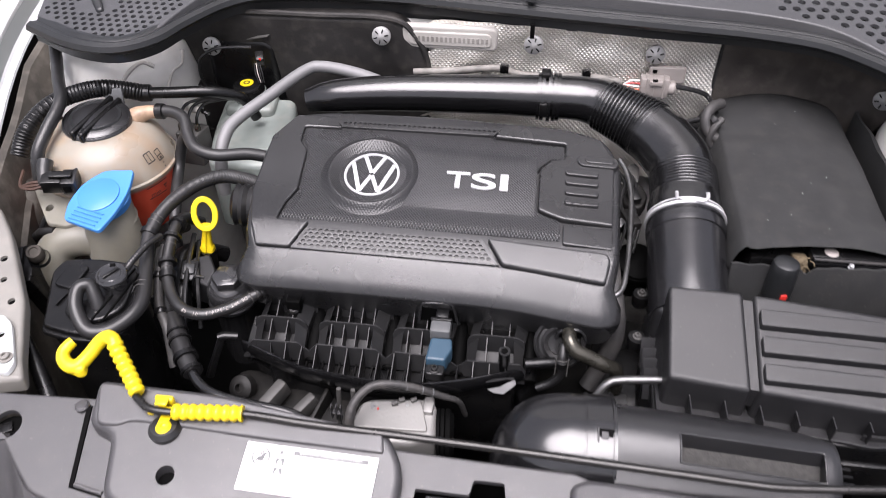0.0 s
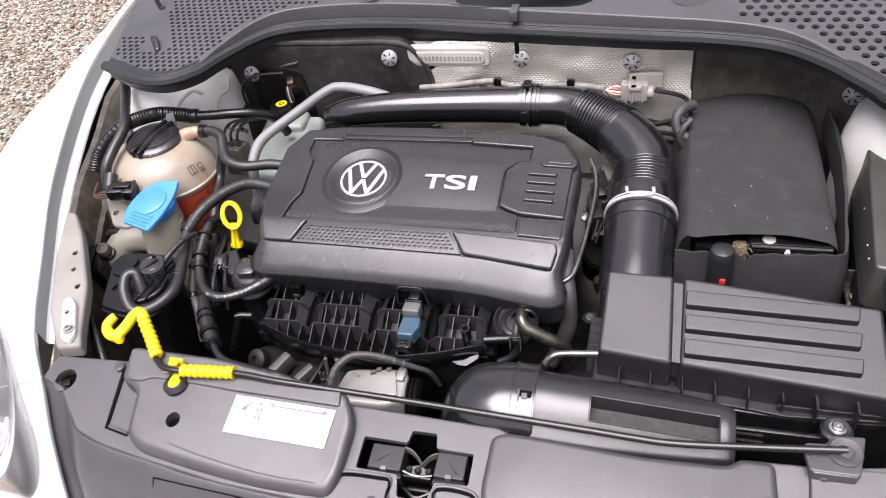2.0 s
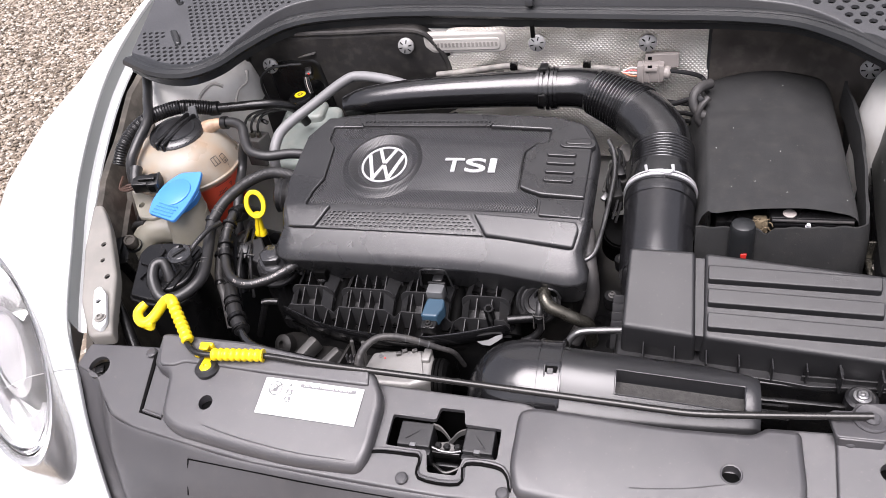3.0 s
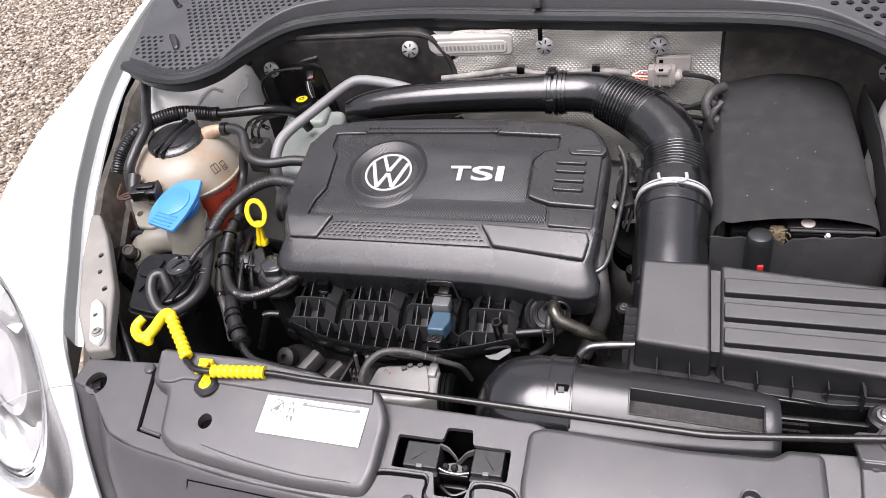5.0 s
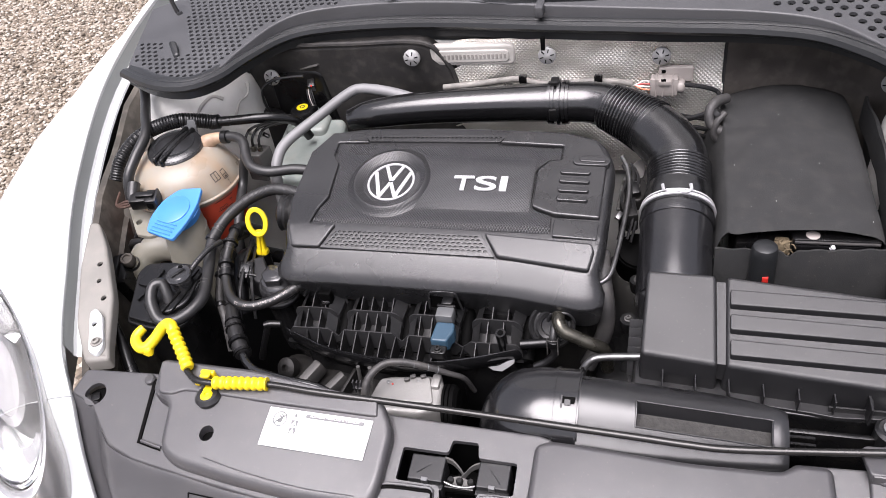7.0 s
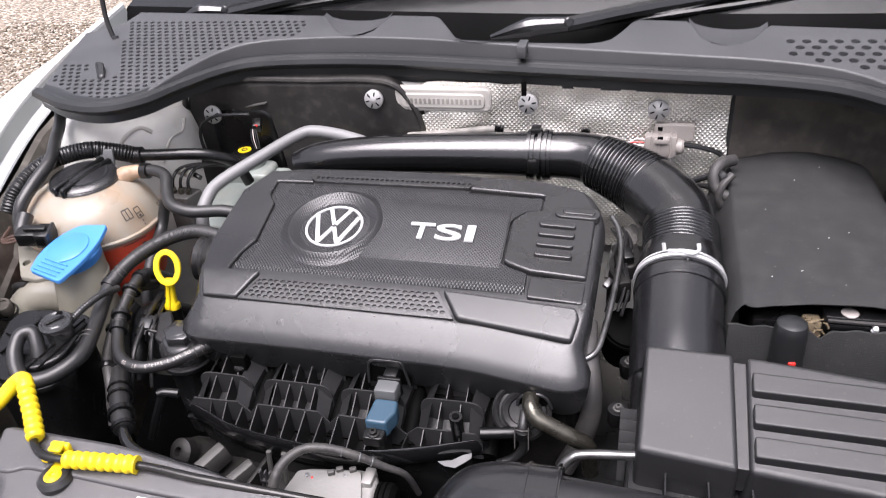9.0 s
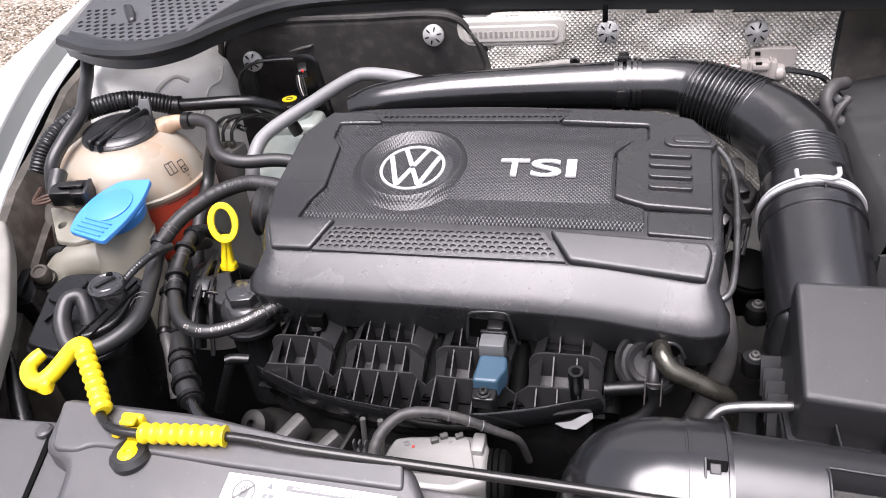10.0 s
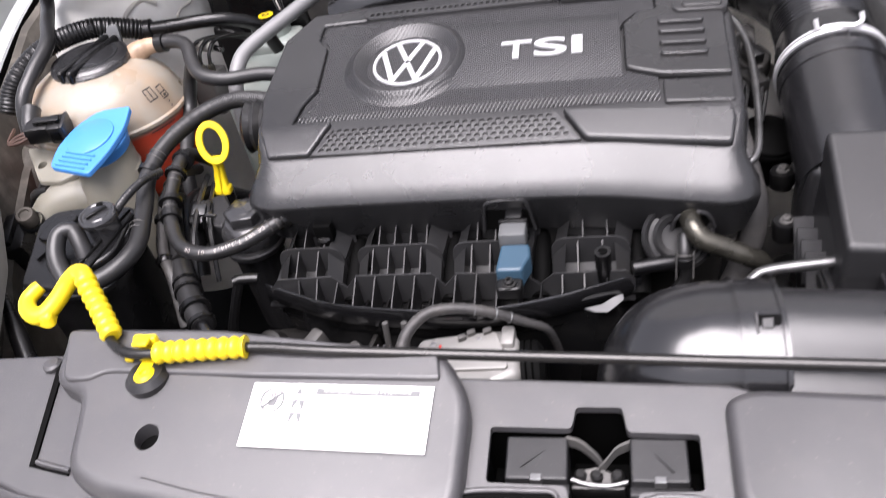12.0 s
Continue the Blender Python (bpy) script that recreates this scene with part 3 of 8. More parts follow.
# ---- cowl, seal, windscreen ----
SEAL = [(-0.752, 1.028), (-0.67, 0.985), (-0.60, 0.974), (-0.556, 1.005), (-0.532, 1.062), (-0.49, 1.135), (-0.43, 1.172), (-0.30, 1.186), (-0.16, 1.180), (0.007, 1.158), (0.23, 1.132),
        (0.34, 1.118), (0.43, 1.092), (0.492, 1.040), (0.53, 0.990), (0.59, 0.91), (0.66, 0.86)]


def cowl_z(x, y):
    return 0.965 + 0.15 * (y - 0.98)


def cowl():
    c = thing("cowl_panel", "dark grey plastic cowl panel with punched intake holes", "cowl panel", (0, 1.2, 0.94))
    front = [(p.x, p.y + 0.012) for _, p in spline([(x, y, 0) for x, y in SEAL], 5)]
    back = [(0.72, 1.20), (0.531, 1.218), (0.350, 1.234), (0.343, 1.226), (0.322, 1.191), (0.305, 1.178), (0.287, 1.173), (0.270, 1.180), (0.255, 1.198), (0.242, 1.240), (0.235, 1.249), (0.166, 1.255), (0.155, 1.245),
            (0.141, 1.215), (0.128, 1.192), (0.112, 1.182), (0.09, 1.178), (-0.069, 1.183), (-0.092, 1.187), (-0.108, 1.198), (-0.133, 1.240), (-0.148, 1.264), (-0.160, 1.272), (-0.232, 1.276), (-0.240, 1.268), (-0.250, 1.222),
            (-0.262, 1.208), (-0.276, 1.203), (-0.300, 1.210), (-0.318, 1.228), (-0.345, 1.268), (-0.356, 1.277), (-0.549, 1.288), (-0.725, 1.297), (-0.735, 1.25), (-0.790, 1.215), (-0.77, 1.12)]
    outline = front + back

    def clear(x, y):
        """How far a place lies from the panel's edge, or 0 outside it."""
        inside, best = False, 9.0
        for (x0, y0), (x1, y1) in zip(outline, outline[1:] + outline[:1]):
            if (y0 > y) != (y1 > y) and x < x0 + (y - y0) / (y1 - y0) * (x1 - x0):
                inside = not inside
            dx, dy = x1 - x0, y1 - y0
            t = max(0, min(1, ((x - x0) * dx + (y - y0) * dy) / (dx * dx + dy * dy + 1e-12)))
            best = min(best, math.hypot(x - x0 - t * dx, y - y0 - t * dy))
        return best if inside else 0.0

    holes = []

    def punched(x0, x1, y0, y1, pitch, r, keep):
        row, y = 0, y0
        while y < y1:
            x = x0 + (pitch / 2 if row % 2 else 0)
            while x < x1:
                if keep(x, y) and clear(x, y) > r + 0.006:
                    holes.append(circle(x, y, r, 8))
                x += pitch
            y += pitch * 0.866
            row += 1

    punched(-0.80, -0.378, 0.99, 1.255, 0.0138, 0.0042, lambda x, y: (x > lerp(-0.634, -0.722, (y - 1.06) / 0.19) and y > 1.06) or (y <= 1.06 and x > -0.72 and y < 1.05 + max(0, x + 0.645)) or (x < -0.70 and 1.03 < y < 1.098))
    punched(0.372, 0.68, 0.90, 1.19, 0.0205, 0.0062, lambda x, y: True)
    part("panel", slab(outline, cowl_z, 0.030, 0.003, holes, hole_depth=0.005), "cowl", c)
    # added black sheet that gives the punched holes their shade
    part("under_tray", slab(inset(outline if area(outline) > 0 else outline[::-1], 0.012), lambda x, y: cowl_z(x, y) - 0.034, 0.002, 0.0008), "dark", c, "black sheet standing for the shade below the punched holes")
    part("rib", slab(rounded([(-0.684, 1.086), (-0.668, 1.088), (-0.650, 1.058), (-0.660, 1.053)], 0.006), lambda x, y: cowl_z(x, y) + 0.003 + 0.30 * (y - 1.05), 0.014, 0.004), "seal", c, "small raised cowl tab")
    part("joint", box(-0.006, 0.008, 1.150, 1.184, 0.980, 0.9985, 0.002), "cowl", c)
    # round dents in the rear edge
    for x0, x1, ya, yb, deep in ((-0.356, -0.236, 1.277, 1.276, 0.073), (0.238, 0.347, 1.248, 1.234, 0.068)):
        rings = []
        for j in range(9):
            k = j / 8
            row = []
            for i in range(13):
                u = i / 12 * 2 - 1
                edge = deep * math.sqrt(max(0, 1 - u * u))
                y = lerp(ya, yb, i / 12) - edge * (1 - k) + 0.012 * k
                row.append((lerp(x0, x1, i / 12), y, cowl_z(0, y) - 0.001 - 0.014 * math.sin(k * math.pi / 2) * math.sqrt(max(0, 1 - u * u))))
            rings.append(row)
        part("dent", loft(rings, False, False, closed=False), "cowl", c, "rounded dent in the rear edge")
    part("rear_trough", slab([(-0.80, 1.22), (-0.3, 1.19), (0.12, 1.165), (0.40, 1.15), (0.80, 1.12), (0.80, 1.40), (-0.80, 1.46)], lambda x, y: 0.936 + 0.10 * (y - 1.15), 0.01, 0.002), "seal", c, "lower dark plastic trough before the windscreen")
    return c


cowl()


def seal():
    s = thing("bonnet_seal", "black rubber bonnet seal along the cowl edge", "rubber seal", (0, 1.15, 0.93))
    path = spline([(x, y, 0) for x, y in SEAL], 6)
    sect = [(0.004, -0.030), (-0.004, -0.028), (-0.005, -0.004), (-0.012, 0.000), (-0.016, 0.006), (-0.013, 0.013), (-0.005, 0.016), (0.004, 0.013), (0.010, 0.016), (0.018, 0.015), (0.020, 0.006), (0.010, -0.004)]
    rings = []
    for i, (_, p) in enumerate(path):
        a, b = path[max(0, i - 1)][1], path[min(len(path) - 1, i + 1)][1]
        d = (b - a).normalized()
        nrm = Vector((-d.y, d.x, 0))
        rings.append([(p.x + nrm.x * u, p.y + nrm.y * u, 0.957 + (w if w > -0.01 else w * poly_at([(-1, 0.62), (0.2, 0.62), (0.45, 0.45), (1, 0.45)], p.x))) for u, w in sect])
    part("bead", loft(rings), "seal", s)
    part("join_notch", box(0.003, 0.010, 1.134, 1.142, 0.928, 0.952, 0.001), "dark", s)


seal()

wind = thing("windscreen", "dark sloping windscreen behind the cowl", "windscreen", (0, 1.5, 1.0), kind="structure")
foot = [(-0.85, 1.43, 0.985), (-0.4, 1.37, 0.990), (0, 1.335, 0.990), (0.4, 1.325, 0.990), (0.85, 1.34, 0.985)]
part("lower_trim", loft([[(x, y - 0.035, z - 0.055) for x, y, z in foot], [(x, y - 0.012, z - 0.012) for x, y, z in foot], [(x, y, z + 0.002) for x, y, z in foot]], False, False, closed=False), "dark", wind, "black trim below the windscreen")
bm = loft([foot, [(-0.70, 2.25, 1.42), (-0.35, 2.2, 1.44), (0, 2.18, 1.44), (0.35, 2.17, 1.44), (0.7, 2.18, 1.42)]], False, False, closed=False)
part("glass", bm, "gloss", wind, "dark reflecting windscreen glass")


def wiper(pts, arm_r):
    w = thing("wiper", "black windscreen wiper arm and blade", "wiper", pts[0], "windscreen wipers")
    a, b, c = [Vector(p) for p in pts]
    part("arm", tube([a, a.lerp(b, 0.5) + Vector((0, -0.003, 0.006)), b], [arm_r * 0.3, arm_r * 1.3, arm_r * 0.95], 10), "pipe", w)
    part("hinge", lathe([(0.006, -0.012), (0.008, -0.010), (0.008, 0.010), (0.006, 0.012)], 14, facing(b + Vector((0, 0, 0.004)), (0.3, -0.9, 0.2))), "pipe", w)
    part("arm_bar", tube([b, b.lerp(c, 0.4) + Vector((0, 0, 0.004)), c], [arm_r, arm_r * 0.9, arm_r * 0.5], 8), "pipe", w)
    part("blade", tube([a.lerp(b, 0.6) + Vector((0, 0.012, -0.010)), b.lerp(c, 0.4) + Vector((0.0, -0.004, -0.012)), c + Vector((0.12, 0.0, 0.0))], 0.005, 6), "black", w)



wiper([(-0.066, 1.262, 0.976), (0.056, 1.278, 0.992), (0.40, 1.385, 1.020)], 0.012)
wiper([(-0.68, 1.345, 0.985), (-0.585, 1.355, 0.994), (-0.20, 1.42, 1.040)], 0.012)
part_tube = single("washer_tube", tube([(-0.716, 1.195, 0.985), (-0.724, 1.198, 1.010), (-0.728, 1.203, 1.04), (-0.726, 1.212, 1.10)], 0.0042, 10), "rubber", "thin black washer tube rising to the bonnet", "washer tube")
part("grommet", lathe([(0.007, -0.004), (0.007, 0.002), (0.0045, 0.007)], 12, Matrix.Translation((-0.716, 1.195, 0.994))), "rubber", part_tube)


def bonnet():
    """The open bonnet over the bay, hinged at the cowl."""
    b = thing("bonnet", "open white bonnet, painted white inside", "bonnet", (0, 1.45, 1.15))
    m = pose(0, 1.47, 1.17, -80, 0, 0)
    o = rounded([(-0.78, 0.0), (0.78, 0.0), (0.74, -0.45), (0.58, -0.80), (0.30, -0.95), (-0.30, -0.95), (-0.58, -0.80), (-0.74, -0.45)], 0.08, 4)
    part("skin", moved(slab(o, lambda x, y: 0.03 - 0.06 * x * x, 0.02, 0.006), m), "paint", b)
    part("frame", moved(slab(inset(o if area(o) > 0 else o[::-1], 0.012), lambda x, y: 0.008 - 0.06 * x * x, 0.02, 0.004, close=True), m), "paint", b)
    for x in (-0.42, 0.0, 0.42):
        part("stiffening_rib", moved(slab(rounded([(x - 0.03, -0.08), (x + 0.03, -0.08), (x * 0.75 + 0.03, -0.80 + 0.2 * abs(x)), (x * 0.75 - 0.03, -0.80 + 0.2 * abs(x))], 0.02), lambda u, y: -0.004 - 0.06 * u * u, 0.016, 0.006, close=True), m), "paint", b)


bonnet()


# ---- lock panel across the front ----
def lock_z(x, y):
    return 0.776 + 0.22 * (y - 0.43)


def lobe_z(x, y):
    return 0.800 + 0.28 * (y - 0.445) - 4.0 * max(0, 0.385 - y) ** 2


def right_z(x, y):
    return 0.789 + 0.13 * (y - 0.455) - 3.0 * max(0, 0.385 - y) ** 2


def lock_panel():
    p = thing("lock_panel", "matt grey plastic lock carrier panel with moulded humps", "front panel", (0, 0.42, 0.70))
    lip = [(-0.582, 0.449), (-0.540, 0.436), (-0.512, 0.408), (-0.486, 0.384), (-0.442, 0.370), (-0.358, 0.358), (-0.25, 0.345), (0.0, 0.336), (0.25, 0.345), (0.358, 0.358), (0.442, 0.370), (0.486, 0.384), (0.512, 0.408), (0.540, 0.436), (0.582, 0.449)]
    outline = rounded(lip + [(0.59, 0.485), (0.46, 0.465), (0.365, 0.462), (0.35, 0.437), (0.13, 0.447), (0.09, 0.462), (-0.105, 0.468), (-0.30, 0.492), (-0.46, 0.490), (-0.574, 0.486)], 0.006, 3)
    cross = rounded([(-0.077, 0.429), (-0.020, 0.428), (-0.017, 0.444), (0.015, 0.444), (0.018, 0.426), (0.065, 0.425), (0.065, 0.387), (0.024, 0.385), (0.018, 0.362), (-0.018, 0.362), (-0.024, 0.388), (-0.078, 0.389)], 0.003, 2)
    part("panel", slab(outline, lock_z, 0.012, 0.003, [cross, circle(-0.541, 0.450, 0.0165, 24), circle(0.541, 0.43, 0.0165, 24), circle(0.4884, 0.4219, 0.010, 20)], hole_depth=0.006), "grey", p)
    left = rounded([(-0.445, 0.500), (-0.30, 0.497), (-0.110, 0.472), (-0.090, 0.440), (-0.092, 0.372), (-0.102, 0.347), (-0.190, 0.346), (-0.290, 0.355), (-0.370, 0.366), (-0.398, 0.380), (-0.409, 0.440), (-0.440, 0.452)],
                   [0.012, 0.02, 0.01, 0.016, 0.012, 0.012, 0.03, 0.03, 0.018, 0.016, 0.010, 0.010], 5)
    part("hump", slab(left, lobe_z, 0.035, 0.009, [circle(-0.336, 0.4055, 0.0100, 20)], 5, hole_depth=0.03), "grey", p)
    # the strip under the rod stands a little over the hump
    strip = rounded([(-0.441, 0.494), (-0.30, 0.491), (-0.116, 0.470), (-0.112, 0.449), (-0.259, 0.452), (-0.348, 0.4555), (-0.391, 0.456), (-0.404, 0.449), (-0.428, 0.449)], [0.008, 0.02, 0.006, 0.004, 0.01, 0.01, 0.01, 0.006, 0.008], 3)
    part("rod_strip", slab(strip, lambda x, y: lobe_z(x, y) + 0.0028, 0.006, 0.0026, seg=4), "grey", p)
    part("mould_line", tube([(x, y, lobe_z(x, y) + 0.0001) for x, y in ((-0.33, 0.376), (-0.27, 0.366), (-0.19, 0.358), (-0.12, 0.357))], 0.0007, 6), "grey", p)
    right = rounded([(0.083, 0.447), (0.100, 0.455), (0.126, 0.4545), (0.259, 0.447), (0.352, 0.449), (0.367, 0.460), (0.404, 0.460), (0.406, 0.385), (0.395, 0.358), (0.30, 0.347), (0.16, 0.340), (0.092, 0.345), (0.082, 0.378)],
                    [0.008, 0.010, 0.01, 0.02, 0.008, 0.008, 0.010, 0.02, 0.02, 0.03, 0.03, 0.012, 0.012], 5)
    part("hump", slab(right, right_z, 0.035, 0.008, [circle(0.328, 0.3965, 0.0100, 20)], 5, hole_depth=0.03), "grey", p)
    part("mould_line", tube([(x, y, right_z(x, y) + 0.0001) for x, y in ((0.220, 0.3673), (0.2506, 0.3702), (0.2866, 0.3758), (0.322, 0.3841))], 0.0004, 6), "grey", p)
    flap = [(-0.458, 0.480), (-0.452, 0.480), (-0.4375, 0.3915), (-0.442, 0.3905)]
    part("slit", slab(flap, lambda x, y: lock_z(x, y) + 0.0022, 0.004, 0.0005), "dark", p, "dark gap beside the corner flap")
    part("slit", tube([(x, y, lock_z(x, y) + 0.0008) for x, y in ((-0.441, 0.3915), (-0.422, 0.388), (-0.404, 0.385))], 0.0012, 6, 3), "dark", p)
    part("flap_rib", tube([(x, y, lock_z(x, y) + 0.0012) for x, y in ((-0.437, 0.3945), (-0.422, 0.3915), (-0.404, 0.3885))], 0.0022, 8, 3), "grey", p)
    # apron that falls away to the bumper between the white corners
    fine = [(p.x, p.y) for _, p in spline([(x, y, 0) for x, y in lip], 6)]
    rings = []
    for (ex, ey, ez), (my, mz) in (((0, 0.012, -0.010), (0.012, -0.008)), ((0, 0, -0.002), (0, -0.0015)), ((0.004, -0.006, -0.006), (-0.004, -0.004)), ((0.006, -0.012, -0.013), (-0.007, -0.010)), ((0.025, -0.054, -0.043), (-0.022, -0.028)), ((0.055, -0.095, -0.075), (-0.036, -0.06)), ((0.09, -0.135, -0.103), (-0.047, -0.10)), ((0.134, -0.19, -0.183), (-0.06, -0.18)), ((0.15, -0.21, -0.30), (-0.065, -0.32))):
        row = []
        for x, y in fine:
            k = (abs(x) / 0.582) ** 2.5
            row.append((x - math.copysign(ex * k, x), y + lerp(my, ey, k), lock_z(x, y) + lerp(mz, ez, k)))
        rings.append(row)
    part("apron", loft(rings, False, False, closed=False), "grey", p)
    for way in ([(-0.3475, 0.3125, 0.7083), (-0.3483, 0.329, 0.7275), (-0.3486, 0.3437, 0.7452)], [(-0.3486, 0.3437, 0.7452), (-0.2459, 0.3370, 0.7476), (-0.1507, 0.3325, 0.7468), (0.0, 0.3300, 0.7465), (0.1507, 0.3325, 0.7468), (0.2459, 0.3370, 0.7476), (0.3486, 0.3437, 0.7452)], [(0.3475, 0.3125, 0.7083), (0.3483, 0.329, 0.7275), (0.3486, 0.3437, 0.7452)]):
        part("apron_groove", tube(way, 0.0009, 6, 4), "dark", p)
    seam = [(-0.120, 0.358), (-0.100, 0.376), (-0.086, 0.3825), (-0.046, 0.3835), (-0.030, 0.381), (-0.026, 0.357), (0.024, 0.356), (0.028, 0.380), (0.066, 0.381), (0.080, 0.372), (0.086, 0.355)]
    part("seam_rib", tube([(x, y, lock_z(x, y) + 0.0005) for x, y in seam], 0.0024, 8, 4), "grey", p)
    part("seam", tube([(x, y - 0.004, lock_z(x, y) + 0.0006) for x, y in seam], 0.0020, 6, 4), "dark", p)
    # added black discs stand for the shade down in the holes
    for x, y, z in ((-0.541, 0.450, lock_z(-0.541, 0.45) - 0.012), (0.541, 0.43, lock_z(0.541, 0.43) - 0.012), (0.4884, 0.4219, lock_z(0.4884, 0.4219) - 0.011), (-0.336, 0.4055, lobe_z(-0.336, 0.4055) - 0.012), (0.328, 0.3965, right_z(0.328, 0.3965) - 0.012)):
        part("hole_floor", lathe([(0.019, 0), (0.019, 0.001), (0.0001, 0.001)], 20, Matrix.Translation((x, y, z))), "dark", p)
    part("hole_rim", lathe([(0.0100, -0.002), (0.0100, 0.0006), (0.0112, 0.0010), (0.0122, 0.0002)], 28, facing((0.328, 0.3965, right_z(0.328, 0.3965)), (0, -0.13, 1)), solid=False), "grey", p)
    part("hole_plug", moved(box(-0.010, 0.003, -0.004, 0.010, -0.006, 0.002, 0.001), pose(-0.541, 0.450, lock_z(-0.541, 0.45) - 0.009, 0, 0, 30)), "black", p)
    for x, y in ((-0.463, 0.478), (-0.047, 0.350), (0.078, 0.348)):
        part("push_pin", lathe([(0.008, 0), (0.008, 0.003), (0.006, 0.005), (0.0001, 0.0055)], 16, Matrix.Translation((x, y, lock_z(x, y) + 0.0005))), "grey", p)
    return p


lock_panel()


def latch():
    c = thing("bonnet_latch", "black bonnet latch sunk in the lock panel", "latch", (0, 0.40, 0.70))
    rim = [(-0.083, 0.434), (-0.026, 0.434), (-0.023, 0.450), (0.021, 0.450), (0.024, 0.432), (0.071, 0.431), (0.071, 0.379), (0.030, 0.379), (0.024, 0.356), (-0.024, 0.356), (-0.030, 0.382), (-0.084, 0.382)]
    # added black walls and floor stand for the shade in the recess
    part("well_wall", loft([[(x, y, 0.700) for x, y in rim], [(x, y, lock_z(x, y) - 0.005) for x, y in rim]], False, False), "dark", c)
    part("well", join(box(-0.080, 0.068, 0.380, 0.432, 0.716, 0.720, 0), box(-0.022, 0.020, 0.358, 0.448, 0.700, 0.705, 0)), "dark", c)
    for x0, x1 in ((-0.066, -0.023), (0.019, 0.057)):
        mid = (x0 + x1) / 2
        part("housing", slab(rounded([(x0, 0.427), (x1, 0.427), (x1, 0.395), (x0, 0.395)], 0.002), lambda x, y: 0.7655 + 0.14 * (y - 0.41), 0.030, 0.0015), "airbox", c, "matt grey latch housing")
        part("housing_step", box(x0 - 0.001, x1 + 0.001, 0.388, 0.396, 0.730, 0.757, 0.0012), "airbox", c)
        part("notch", box(mid - 0.004, mid + 0.004, 0.3935, 0.3985, 0.758, 0.7652, 0.0005, 1), "steel", c, "small bright clip")
        part("housing_rib", moved(box(-0.014, 0.014, -0.0006, 0.0006, 0, 0.0010, 0.0002, 1), pose(mid, 0.412, 0.7655, 8, 0, 40 if mid < 0 else -50)), "airbox", c)
    for pts in ([(-0.024, 0.427, 0.769), (-0.014, 0.424, 0.768), (-0.004, 0.417, 0.764), (0.001, 0.412, 0.760)], [(0.019, 0.425, 0.768), (0.010, 0.421, 0.766), (0.003, 0.414, 0.762), (-0.002, 0.411, 0.758)]):
        rings = [[(p.x, p.y, p.z - 0.009), (p.x, p.y, p.z), (p.x, p.y - 0.0025, p.z), (p.x, p.y - 0.0025, p.z - 0.009)] for _, p in spline(pts, 6)]
        part("jaw_lip", loft(rings), "cast", c, "bent steel jaw lip")
    part("catch_plate", moved(box(-0.019, 0.017, -0.002, 0.002, -0.014, 0.003, 0.001), pose(-0.002, 0.3965, 0.752, 8, 0, 0)), "rod", c)
    part("catch", tube([(-0.021, 0.399, 0.758), (-0.010, 0.396, 0.757), (0.004, 0.396, 0.756), (0.017, 0.398, 0.758)], 0.0018, 8), "dull", c, "steel latch catch")
    part("pawl", moved(slab(rounded([(-0.014, -0.008), (0.010, -0.010), (0.013, 0.004), (0.0, 0.008), (-0.012, 0.004)], 0.003), 0.0, 0.004, 0.0012), pose(-0.004, 0.404, 0.752, 30, 10, 0)), "cast", c)
    part("guide", box(-0.016, 0.014, 0.384, 0.390, 0.722, 0.742, 0.002), "black", c)
    for x in (-0.015, -0.004, 0.010):
        part("roller", lathe([(0.0045, -0.010), (0.0045, 0.008), (0.003, 0.010), (0.0001, 0.010)], 14, Matrix.Translation((x, 0.405, 0.747))), "rod", c)
    part("spring", tube([(-0.018, 0.384, 0.744), (0, 0.374, 0.744), (0.018, 0.384, 0.744)], 0.0025, 8), "rod", c)


latch()


